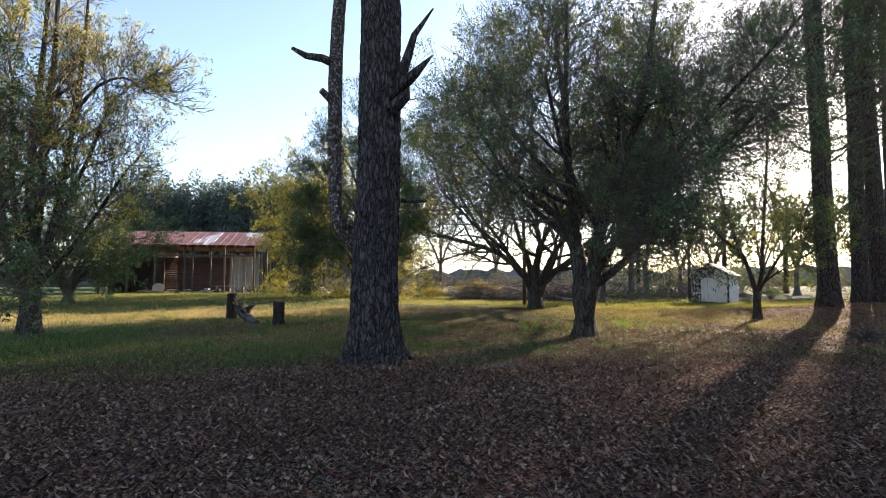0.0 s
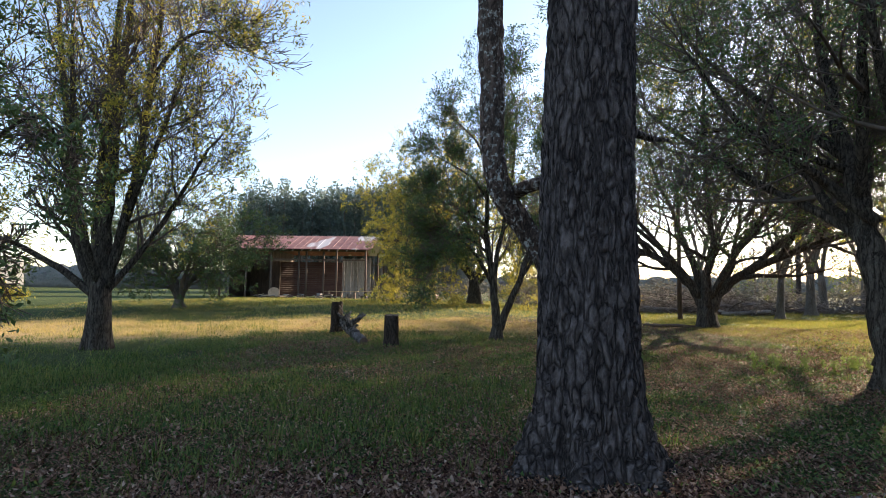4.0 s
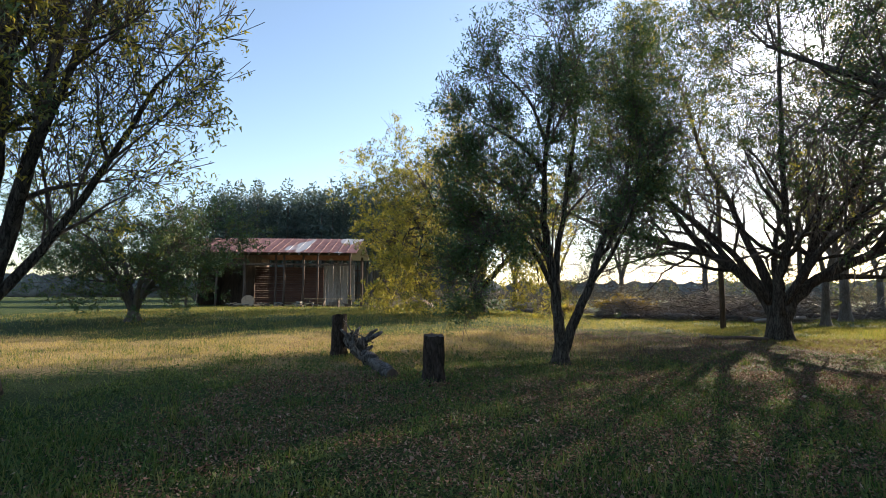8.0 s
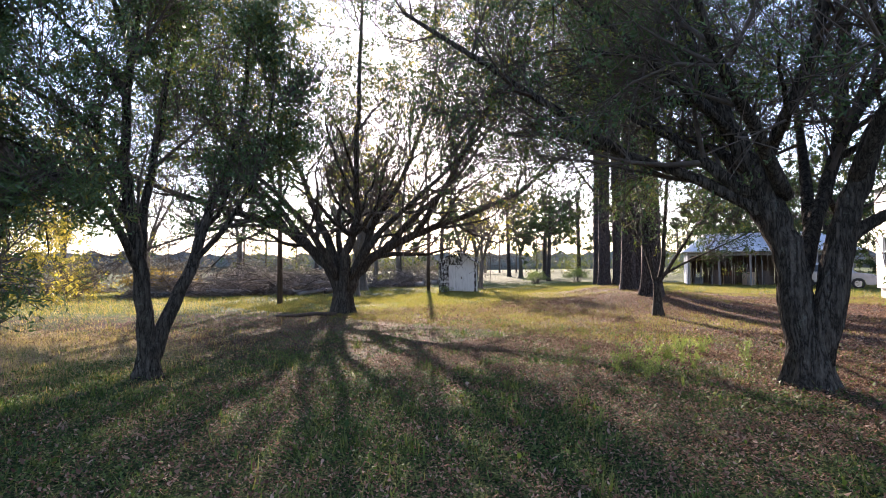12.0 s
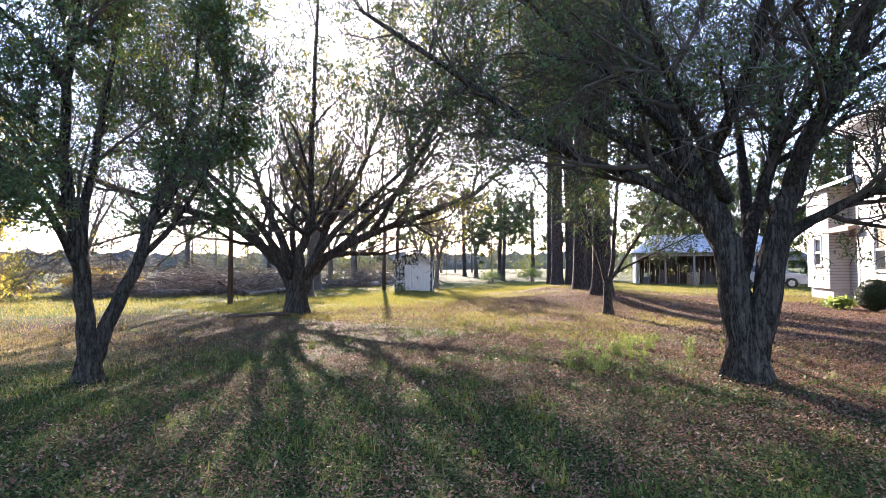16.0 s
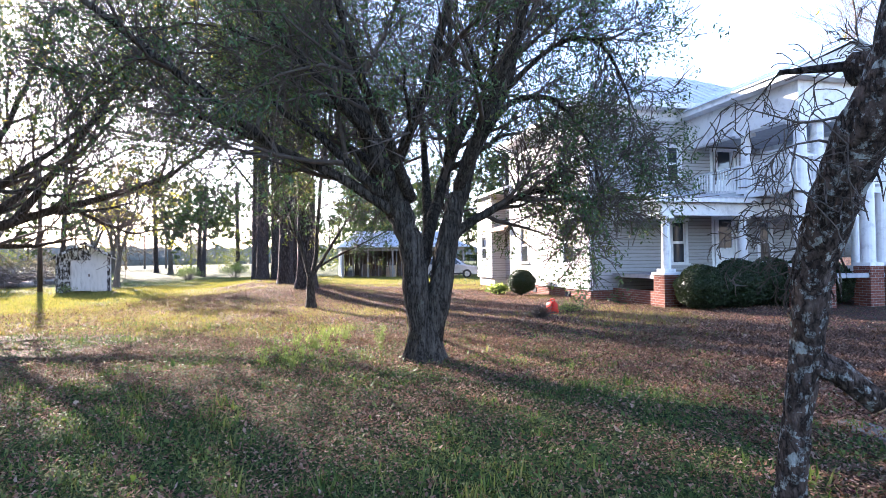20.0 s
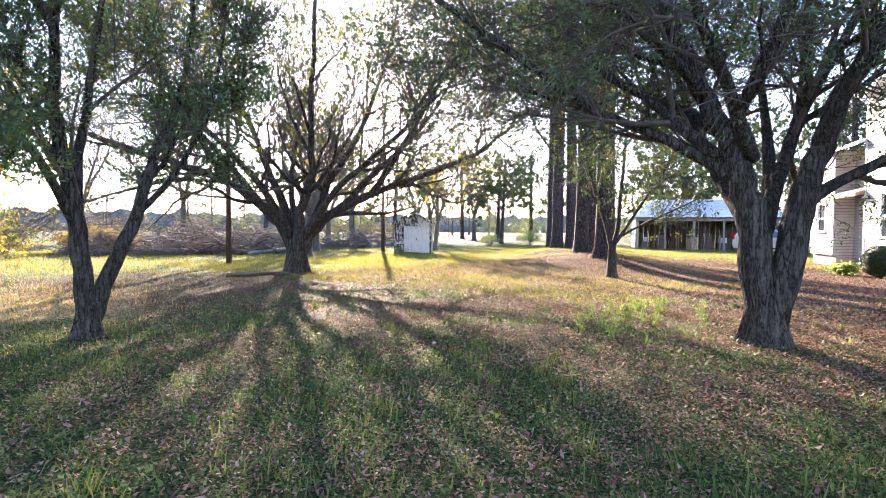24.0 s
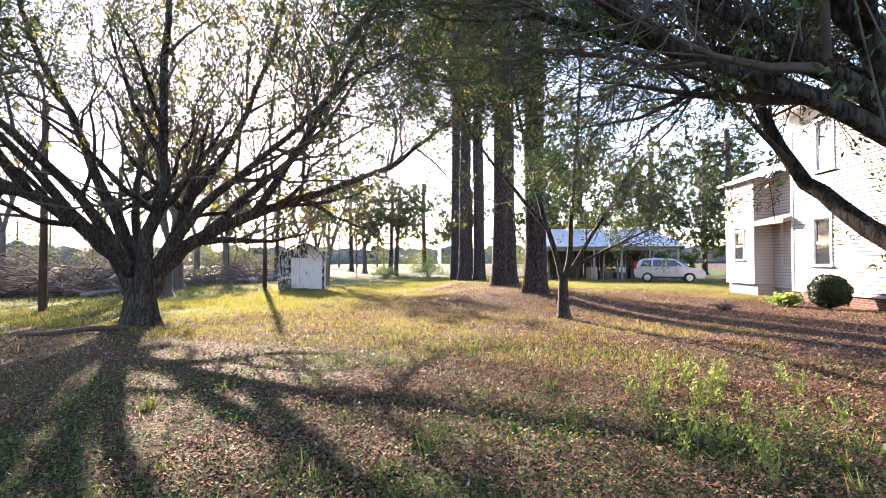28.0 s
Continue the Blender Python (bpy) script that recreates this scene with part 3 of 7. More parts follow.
# ground
def cover(x, y):
    """How grassy and how dry the ground is."""
    x, y = np.asarray(x, float), np.asarray(y, float)
    y = y + 0.7 * np.sin(0.9 * x + 0.4) + 0.45 * np.sin(2.3 * x + 1.0) * np.cos(0.8 * y) + 0.25 * np.sin(5.1 * x + 2.7 * y)
    grass = 0.37 + 0.15 * smoothstep(-x, -1, 5) * smoothstep(y, 7.5, 10) + 0.14 * np.exp(-((y - 10.5 + 0.2 * x) / 2.2) ** 2) * smoothstep(-x, -1, 4) - 0.32 * smoothstep(-y, -10.0, -7.5)
    grass += 0.28 * smoothstep(y + 0.3 * np.clip(x - 4, 0, 12), 28, 35)
    pines = np.exp(-((x - 16) ** 2 + (y - 18) ** 2) / 60) + np.exp(-((x - 24) ** 2 + (y - 22) ** 2) / 60)
    grass -= 0.3 * np.clip(pines, 0, 1)
    grass += 0.1 * np.exp(-(((x - 4) / 2.4) ** 2 + ((y - 15.2) / 1.2) ** 2))
    grass += 0.16 * np.exp(-(((x - 13) / 6) ** 2 + ((y - 28) / 5) ** 2))
    grass += 0.3 * smoothstep(x, 26, 32)
    grass -= 0.12 * smoothstep(x, 2, 6) * smoothstep(-y, -16, -12)
    grass += 0.2 * np.exp(-(((x + 2) / 5) ** 2 + ((y - 16) / 6) ** 2)) + 0.16 * np.exp(-(((x + 0.5) / 2.5) ** 2 + ((y - 11.6) / 1.6) ** 2))
    # Dry tan band; its strength also paints in the brightness of a sunlit strip.
    dry = 0.85 * np.exp(-((y - 24 - 0.2 * x) / 4.0) ** 2) * smoothstep(-x, -3, 3) + 0.16 * smoothstep(y, 26, 34) * smoothstep(-x, -30, -4)
    return np.clip(grass, 0, 1), np.clip(dry, 0, 1)


def make_ground():
    xs = np.unique(np.concatenate([np.linspace(-4000, -160, 9), np.linspace(-160, -34, 22), np.arange(-34, 48, 0.4), np.linspace(48, 170, 22), np.linspace(170, 4000, 9)]))
    ys = np.unique(np.concatenate([np.linspace(-4000, -120, 8), np.linspace(-120, -8, 16), np.arange(-8, 62, 0.4), np.linspace(62, 170, 18), np.linspace(170, 4000, 9)]))
    X, Y = np.meshgrid(xs, ys)
    far = smoothstep(np.hypot(X, Y - 20), 60, 90)
    Z = lie(X, Y) * (1 - far) + 0.25 * far
    n, m = X.shape
    k = np.arange(n * m).reshape(n, m)
    f = np.stack([k[:-1, :-1], k[:-1, 1:], k[1:, 1:], k[1:, :-1]], -1).reshape(-1, 4)
    ob = quick_mesh("ground", np.stack([X, Y, Z], -1).reshape(-1, 3), f, "ground", smooth=True)
    g, d = cover(X, Y)
    at = ob.data.attributes.new("cover", "FLOAT_COLOR", "POINT")
    at.data.foreach_set("color", np.stack([g, d, 0 * g, 0 * g + 1], -1).astype(np.float32).ravel())
    tagged(ob, "yard of patchy grass, leaf litter and pine straw", "ground", kind="structure")


make_ground()


def on_ground(x, y, lift=0.0):
    return (x, y, float(lie(x, y)) + lift)


# trees
def near_pine():
    x, y, z = on_ground(-1.38, 9.3, -0.03)
    t = thing("pine_tree", Matrix.Translation((x, y, z)), "tall old pine with furrowed grey-brown bark and broken stubs", "tree")
    s = flare((0, 0, 0), 13.0, 0.35, (0.15, 0.1), 7, 3, 120, 240, 0.5)
    for k, p in enumerate(s.v):
        if p[2] > 9:
            break
        q = Vector((p[0] * 20, p[1] * 20, p[2] * 4.2))
        q += noise.noise_vector(q * 0.8) * 0.5
        far, _ = noise.voronoi(q)
        deep = min(1.0, (far[1] - far[0]) * 3.2)
        out = 1 + (deep - 0.7) * 0.085 + 0.02 * noise.noise(Vector(p) * 9)
        s.v[k] = (p[0] * out, p[1] * out, p[2])
    s.done("trunk", "pine_bark", t, smooth=True)
    rng = random.Random(5)
    stubs = [((0.28, -0.1, 4.1), (0.42, -0.2, 4.6), (0.58, -0.3, 5.1), (0.86, -0.4, 5.5)), ((0.28, -0.1, 4.25), (0.6, -0.3, 4.5), (0.85, -0.4, 4.75)), ((0.2, -0.2, 3.9), (0.45, -0.25, 4.15), (0.5, -0.2, 4.3))]
    for pts in stubs:
        Shape().tube(pts, [0.12, 0.085, 0.05, 0.02][: len(pts) - 1] + [0.012], 8, 0.12, rng).done("stub", "pine_bark", t, "broken branch stub", smooth=True)
    g = Growth(17, gnarl=0.26, lift=-0.1, kids=(0, 4, 3), depth=3, spread=(30, 70), least=0.003, full=True)
    bough = [(0.2, 0.05, 2.5), (0.42, 0.26, 2.58), (0.66, 0.52, 2.6), (0.9, 0.78, 2.66)]
    Shape().tube(bough, [0.05, 0.04, 0.03, 0.015], 8, 0.1, rng).done("bough", "pine_bark", t, "dead bough", smooth=True)
    for k in range(4):
        g.branch(Vector(bough[k]), Vector((0.6, 0.7, 0.1 - 0.15 * k)).normalized(), 0.32, 0.007, 1)
    w = Shape()
    for q, r in g.big + g.small:
        w.tube(q, r, 4, cap=False)
    tagged(quick_mesh("twig_spray", w.v, w.f, "twig", t, "bare dead twigs"), kind="stuff")
    return t


near_pine()


def snag():
    x, y, z = on_ground(-1.19, 10.44, -0.05)
    t = thing("snag", Matrix.Translation((x, y, z)), "leaning half-dead tree with grey lichened bark and bare twigs", "tree")
    rng = random.Random(8)
    pts = [(0.03, 0, 0), (-0.04, 0, 0.3), (-0.12, 0, 0.7), (-0.18, -0.02, 1.05), (-0.23, -0.02, 1.3), (-0.29, -0.02, 1.52), (-0.53, -0.04, 1.95), (-0.74, -0.09, 2.25), (-0.85, -0.12, 2.65), (-0.86, -0.05, 3.4), (-0.88, -0.06, 3.9), (-0.88, -0.06, 5.2), (-0.82, -0.06, 6.4), (-0.72, -0.02, 7.6)]
    thick = [0.095, 0.074, 0.066, 0.072, 0.08, 0.09, 0.105, 0.11, 0.112, 0.12, 0.125, 0.122, 0.11, 0.1]
    fine, rad = [], []
    for i in range(len(pts) - 1):
        p0, p1, p2, p3 = [Vector(pts[min(max(i + d, 0), len(pts) - 1)]) for d in (-1, 0, 1, 2)]
        for k in range(8):
            w = k / 8
            fine.append(0.5 * ((2 * p1) + (p2 - p0) * w + (2 * p0 - 5 * p1 + 4 * p2 - p3) * w * w + (3 * p1 - p0 - 3 * p2 + p3) * w ** 3))
            rad.append((thick[i] * (1 - w) + thick[i + 1] * w) * rng.uniform(0.96, 1.05))
    Shape().tube(fine, rad, 26, 0.07, rng).done("trunk", "snag_bark", t, smooth=True)
    for p in [((-0.87, -0.06, 5.2), (-1.12, -0.18, 5.25), (-1.38, -0.3, 5.23), (-1.6, -0.4, 5.3)), ((-0.87, -0.06, 4.5), (-0.98, -0.13, 4.56), (-1.12, -0.22, 4.66)), ((-0.16, -0.02, 1.0), (-0.2, -0.16, 0.95), (-0.25, -0.32, 0.8)), ((-0.68, 0.0, 2.3), (-0.56, -0.2, 2.34), (-0.36, -0.42, 2.36))]:
        stub = Shape().tube(p, [0.075, 0.066, 0.058, 0.03][: len(p)], 12, 0.14, rng).done("stub", "snag_bark", t, "broken lichened stub", smooth=True)
        d = (Vector(p[-1]) - Vector(p[-2])).normalized()
        Shape().tube([Vector(p[-1]) - d * 0.004, Vector(p[-1]) + d * 0.008], [0.052 if len(p) == 3 else 0.026] * 2, 12).done("cut_end", "cut", t, "pale cut end")
    for _ in range(40):
        i = rng.randrange(34, 60)
        a = rng.uniform(0, 6.28)
        o = Vector((math.cos(a), math.sin(a), 0))
        p = fine[i] + o * rad[i] * 0.98
        L = rng.uniform(0.05, 0.16)
        q = p + o * rng.uniform(0.01, 0.03) - Vector((0, 0, L))
        Shape().tube([p, p.lerp(q, 0.5) + o * 0.006, q], [0.005, 0.004, 0.0015], 4).done("bark_strip", "snag_bark", t)
    g = Growth(9, gnarl=0.36, lift=-0.18, kids=(0, 5, 3), depth=3, spread=(35, 75), least=0.0025, full=True)
    for p, d, L in [((-0.36, 0, 1.66), (0.45, 0.85, 0.3), 0.5), ((-0.32, 0, 1.57), (0.5, 0.8, 0.0), 0.45), ((-0.55, 0, 2.0), (0.5, 0.8, 0.2), 0.65), ((-0.62, 0, 2.12), (0.6, 0.75, 0.15), 0.7), ((-0.46, 0, 1.85), (0.4, -0.85, 0.3), 0.6), ((-0.27, -0.02, 1.45), (0.4, 0.9, -0.1), 0.4), ((-0.42, 0, 1.78), (0.1, 0.95, 0.1), 0.5)]:
        g.branch(Vector(p), Vector(d).normalized(), L * 0.62, 0.008, 1)
    s = Shape()
    for q, r in g.big + g.small:
        s.tube(q, r, 4, cap=False)
    tagged(quick_mesh("twig_spray", s.v, s.f, "twig", t, "bare dead twigs"), kind="stuff")


snag()

R_OAK = Vector((0.78, -0.62, 0))
D_OAK = Vector((0.62, 0.78, 0))


def fan(right, deep, rows):
    """Limb points from (across, away, height)."""
    return [right * a + deep * b + Vector((0, 0, c)) for a, b, c in rows]


def big_oak():
    g = Growth(21, gnarl=0.19, lift=0.04, kids=(12, 7, 5), depth=3, spread=(25, 70))

    def arm(rows, r0, r1, reach):
        g.limb(fan(R_OAK, D_OAK, rows), r0, r1, reach=reach, taper=0.6)
    arm([(-0.06, 0, 0.55), (-0.28, 0, 1.2), (-0.95, 0.0, 2.05), (-2.1, -0.1, 2.9), (-3.6, -0.3, 3.45), (-5.4, -0.6, 4.0), (-7.2, -0.8, 4.8)], 0.29, 0.05, 4.6)
    arm([(0.08, 0, 0.55), (0.32, 0, 1.15), (1.15, 0.1, 1.95), (2.5, 0.2, 2.7), (4.2, 0.3, 3.35), (6.2, 0.2, 4.2), (7.6, 0.0, 5.3)], 0.28, 0.05, 4.6)
    arm([(-0.08, 0.1, 0.8), (-0.35, 0.25, 2.0), (-0.8, 0.4, 3.1), (-1.3, 0.6, 4.4), (-2.3, 1.0, 6.6), (-3.0, 1.2, 9.4)], 0.24, 0.04, 4.6)
    arm([(0.04, -0.1, 0.8), (0.1, -0.3, 2.0), (0.45, -0.6, 3.2), (0.4, -1.0, 4.7), (0.5, -1.6, 7.2), (0.6, -1.9, 10.2)], 0.23, 0.04, 4.6)
    arm([(0.16, 0.1, 0.8), (0.6, 0.2, 1.9), (1.05, 0.4, 3.0), (1.9, 0.8, 4.4), (2.9, 1.3, 6.8), (3.6, 1.6, 9.6)], 0.24, 0.04, 4.6)
    arm([(0.2, -0.1, 1.2), (1.2, -0.8, 2.7), (2.6, -1.8, 4.0), (4.2, -2.6, 5.6)], 0.17, 0.04, 4.4)
    arm([(-0.2, -0.1, 1.2), (-1.1, -1.0, 2.8), (-2.4, -2.0, 4.2), (-4.0, -2.6, 6.0)], 0.17, 0.04, 4.4)
    arm([(0, 0.2, 1.4), (-0.2, 1.4, 3.0), (0.0, 2.8, 4.8), (0.2, 4.2, 6.6)], 0.15, 0.04, 4.4)
    arm([(-0.95, 0.0, 2.05), (-2.2, 0.6, 3.6), (-3.8, 1.0, 5.4), (-5.2, 1.2, 7.4)], 0.16, 0.04, 4.2)
    arm([(1.15, 0.1, 1.95), (2.6, 0.7, 3.4), (4.4, 1.0, 5.2), (5.8, 1.0, 7.4)], 0.16, 0.04, 4.2)
    arm([(2.5, 0.2, 2.7), (3.6, -0.6, 4.6), (4.8, -1.0, 6.8), (5.6, -1.0, 9.0)], 0.13, 0.04, 4.0)
    arm([(-2.1, -0.1, 2.9), (-3.2, -0.8, 4.8), (-4.0, -1.2, 6.8), (-4.4, -1.2, 9.0)], 0.13, 0.04, 3.6)
    arm([(-2.1, -0.1, 2.9), (-3.4, -0.6, 2.9), (-4.8, -1.0, 2.5), (-6.2, -1.2, 2.0)], 0.08, 0.02, 2.2)
    grown_tree("oak_tree", on_ground(7.0, 26.6), g, flare((0, 0, 0), 1.1, 0.36, (0, 0), 6, 4, 28, 12, 0.12), "oak_bark", [("leaf_dark", 0.4), ("leaf_olive", 0.45), ("leaf_gold", 0.15)],
               "broad spreading oak with low curving limbs and small leaves", 165000, 0.11, 0.4, 0.22, rise=3.2)


def twin_tree():
    g = Growth(31, gnarl=0.15, lift=0.08, kids=(9, 6, 4), depth=3, spread=(25, 60))
    r, d = Vector((1, 0.05, 0)), Vector((-0.05, 1, 0))
    F = lambda rows: fan(r, d, rows)
    g.limb(F([(0, 0, 0.25), (-0.08, 0, 1.2), (-0.2, 0.05, 2.2), (-0.3, 0.1, 3.3), (-0.2, 0.1, 4.8), (0.1, 0, 6.4)]), 0.13, 0.03, reach=2.2, start=0.34)
    g.limb(F([(0.05, 0, 0.25), (0.3, 0, 0.9), (0.62, -0.05, 1.6), (0.85, 0, 2.4), (1.25, 0.1, 3.2), (1.6, 0.2, 4.3), (1.7, 0.2, 5.6)]), 0.115, 0.03, reach=1.6, start=0.34)
    g.limb(F([(-0.08, 0, 1.3), (-0.02, 0.2, 2.2), (0.25, 0.4, 3.4), (0.5, 0.5, 5.0), (0.6, 0.4, 6.8)]), 0.085, 0.025, reach=2.0, start=0.3)
    g.limb(F([(-0.12, 0, 1.5), (-0.6, -0.2, 2.3), (-1.1, -0.4, 2.7), (-1.6, -0.5, 2.5), (-1.8, -0.5, 1.9)]), 0.06, 0.02, reach=1.3, start=0.35, kids=16)
    for z, out, up in ((2.4, -1.7, 0.7), (3.1, -1.8, 0.8), (3.9, -1.7, 1.2), (4.7, -1.2, 1.5)):
        g.limb(F([(-0.25, 0.1, z), (0.4 * out - 0.1, 0.15, z + 0.6 * up), (out, 0.1 * z - 0.4, z + up)]), 0.045, 0.015, reach=1.15, start=0.25, kids=6)
    g.limb(F([(0.6, 0, 1.6), (0.9, -0.5, 2.2), (1.2, -0.9, 3.1), (1.3, -1.1, 4.2)]), 0.05, 0.02, reach=1.2, start=0.3)
    grown_tree("oak_sapling", on_ground(-1.45, 20.3), g, flare((0, 0, 0), 0.5, 0.16, (0.02, 0), 5, 6, 18, 7, 0.25), "oak_bark", [("leaf_dark", 0.85), ("leaf_olive", 0.15)],
               "young two-stemmed evergreen oak with a dense dark crown", 72000, 0.08, 0.3, 0.15, corners=3)


def fork_tree():
    g = Growth(41, gnarl=0.16, lift=0.04, kids=(9, 6, 5), depth=3, spread=(28, 70))
    g.limb([(-0.02, 0.05, 0.3), (0.0, 0.17, 1.4), (-0.05, 0.3, 2.1), (0.0, 0.5, 2.7), (0.1, 0.9, 3.5), (0.2, 1.4, 4.8), (0.2, 1.7, 6.4), (0.1, 1.8, 8.2)], 0.225, 0.05, reach=3.8, start=0.3)
    g.limb([(0.02, -0.07, 0.3), (0.1, -0.28, 1.5), (0.2, -0.45, 2.3), (0.3, -0.7, 3.1), (0.5, -1.2, 4.1), (0.8, -1.5, 5.4), (1.1, -1.6, 7.4)], 0.195, 0.05, reach=2.5, start=0.3)
    g.limb([(0.15, -0.2, 1.6), (0.3, -0.6, 2.0), (0.4, -1.2, 2.35), (0.5, -1.8, 2.55), (0.6, -2.4, 2.4)], 0.09, 0.03, reach=1.7, start=0.35, kids=15)
    g.limb([(0.3, -0.7, 3.1), (0.4, -1.3, 3.9), (0.4, -2.0, 3.9), (0.4, -2.5, 3.2), (0.4, -2.65, 2.3)], 0.06, 0.02, reach=1.5, start=0.25, kids=18)
    g.limb([(0.5, -1.2, 4.1), (0.5, -2.0, 4.8), (0.5, -2.7, 4.8), (0.5, -3.1, 4.0)], 0.05, 0.02, reach=1.4, start=0.25, kids=12)
    g.limb([(0.1, 0.15, 1.2), (0.6, 0.0, 2.0), (1.2, -0.2, 3.0), (1.8, -0.3, 4.4), (2.2, -0.2, 6.0)], 0.13, 0.04, reach=3.0, start=0.3)
    g.limb([(-0.02, 0.3, 2.1), (-0.2, 1.2, 2.7), (-0.3, 2.2, 3.2), (-0.4, 3.4, 3.7)], 0.1, 0.03, reach=2.6, start=0.25)
    g.limb([(0, 0.2, 2.4), (-0.8, 0.4, 3.2), (-1.7, 0.6, 4.0), (-2.4, 0.8, 5.2)], 0.1, 0.03, reach=2.6, start=0.3)
    g.limb([(0.2, -0.5, 2.5), (-0.5, -0.9, 3.4), (-1.1, -1.4, 4.4), (-1.5, -1.7, 5.6)], 0.09, 0.03, reach=2.6, start=0.3)
    g.limb([(0.05, 0.6, 2.8), (0.8, 1.4, 3.4), (1.5, 2.3, 4.0), (2.2, 3.2, 4.8)], 0.09, 0.03, reach=2.9, start=0.3)
    g.limb([(0.05, 0.05, 1.1), (0.7, 0.25, 1.45), (1.4, 0.6, 1.9), (1.95, 1.0, 2.5), (2.0, 1.4, 3.5), (1.9, 1.7, 4.6)], 0.12, 0.05, reach=2.6, start=0.4)
    g.limb([(1.2, -0.2, 3.0), (2.4, -0.4, 3.9), (3.6, -0.6, 4.8), (4.8, -0.6, 6.0)], 0.09, 0.03, reach=3.0, start=0.2)
    g.limb([(0.5, 0.0, 1.9), (2.2, 0.3, 3.5), (3.8, 0.6, 4.6), (5.4, 0.8, 5.2)], 0.09, 0.03, reach=2.6, start=0.35)
    g.limb([(1.0, -0.3, 3.2), (2.4, -0.9, 4.8), (3.6, -1.4, 6.2), (4.6, -1.8, 7.4)], 0.08, 0.03, reach=2.6, start=0.3)
    g.limb([(-0.3, 2.2, 3.2), (-0.9, 3.4, 4.2), (-1.4, 4.6, 5.2), (-1.6, 5.6, 6.0)], 0.07, 0.03, reach=2.6, start=0.1)
    g.limb([(0.1, 0.9, 3.5), (-0.6, 2.2, 5.0), (-1.1, 3.4, 6.4), (-1.4, 4.2, 7.8)], 0.08, 0.03, reach=2.8, start=0.2)
    g.limb([(0.0, 0.5, 2.7), (-0.4, -0.2, 4.2), (-0.6, -0.6, 6.0), (-0.6, -0.8, 8.4)], 0.09, 0.03, reach=3.0, start=0.3)
    grown_tree("oak_tree", on_ground(3.68, 13.08), g, flare((0, 0, 0), 0.75, 0.25, (0.02, 0.0), 6, 9, 26, 14, 0.22), "oak_bark", [("leaf_dark", 0.78), ("leaf_olive", 0.22)],
               "evergreen oak with a forked dark trunk and dense drooping crown", 124000, 0.072, 0.6, 0.17, slim=0.36, corners=4)


def left_tree():
    g = Growth(51, gnarl=0.12, lift=0.07, kids=(11, 6, 4), depth=3, spread=(25, 58))
    g.limb([(0, 0, 1.4), (-0.2, 0.1, 2.6), (-0.25, 0.2, 4.4), (-0.2, 0.3, 6.6), (-0.1, 0.3, 9.0), (0, 0.3, 11.5)], 0.15, 0.03, reach=2.3, start=0.2)
    g.limb([(0.05, 0, 1.4), (0.12, -0.1, 2.6), (0.18, -0.1, 4.5), (0.25, 0, 6.6), (0.3, 0, 9.0), (0.3, 0, 11.8)], 0.14, 0.03, reach=2.3, start=0.2)
    g.limb([(0.1, 0, 1.3), (0.35, 0, 2.3), (0.55, 0.1, 3.6), (0.7, 0.2, 5.4), (0.9, 0.2, 7.6), (1.0, 0.2, 9.6)], 0.12, 0.03, reach=2.3, start=0.2)
    g.limb([(-0.1, 0, 1.2), (-0.5, 0, 2.0), (-0.8, 0, 3.2), (-1.0, 0, 5.0), (-1.3, 0, 7.2), (-1.5, 0, 9.2)], 0.12, 0.03, reach=2.4, start=0.2)
    g.limb([(0.1, 0, 1.2), (0.5, 0.2, 1.8), (0.95, 0.3, 2.5), (1.5, 0.4, 3.5), (2.0, 0.4, 4.4)], 0.08, 0.03, reach=1.9)
    g.limb([(0.3, 0, 2.1), (0.9, -0.3, 3.4), (1.5, -0.5, 4.6), (1.9, -0.5, 6.0)], 0.07, 0.03, reach=1.9)
    g.limb([(-0.1, 0, 1.1), (-0.8, -0.2, 1.7), (-1.7, -0.4, 2.2), (-2.8, -0.5, 2.6)], 0.09, 0.03, reach=2.2)
    g.limb([(0, -0.1, 1.4), (0.0, -0.7, 2.6), (0.1, -1.2, 4.2), (0.2, -1.5, 6.2)], 0.1, 0.03, reach=2.1)
    g.limb([(0.8, 0.2, 6.0), (1.4, 0.0, 6.6), (2.1, -0.2, 6.8), (2.7, -0.3, 6.4)], 0.05, 0.02, reach=1.6)
    grown_tree("oak_tree", on_ground(-10.05, 16.3), g, flare((0, 0, 0), 1.5, 0.245, (0, 0), 6, 12, 24, 12, 0.1), "oak_bark", [("leaf_gold", 0.6), ("leaf_olive", 0.3), ("leaf_dark", 0.1)],
               "tall many-stemmed oak with thin yellowing leaves", 46000, 0.09, 0.6, 0.18)
    g = Growth(55, gnarl=0.18, lift=-0.02, kids=(10, 5, 4), depth=3, spread=(30, 70))
    g.limb([(0, 0, 0.3), (0.05, 0, 1.2), (0.0, 0.1, 2.2), (0.1, 0.1, 3.2), (0.1, 0.1, 4.4)], 0.07, 0.02, reach=1.0, start=0.12, kids=18)
    for x, y, z in ((0.9, 0.2, 3.1), (0.7, -0.8, 2.6), (0.2, -1.1, 3.3), (-0.8, -0.9, 2.8), (0.8, -0.3, 1.7)):
        g.limb([(0.03, 0.05, 0.6 * z), (0.5 * x, 0.5 * y, 0.9 * z), (x, y, z), (1.25 * x, 1.25 * y, 0.82 * z)], 0.03, 0.01, reach=0.6, start=0.3, kids=6)
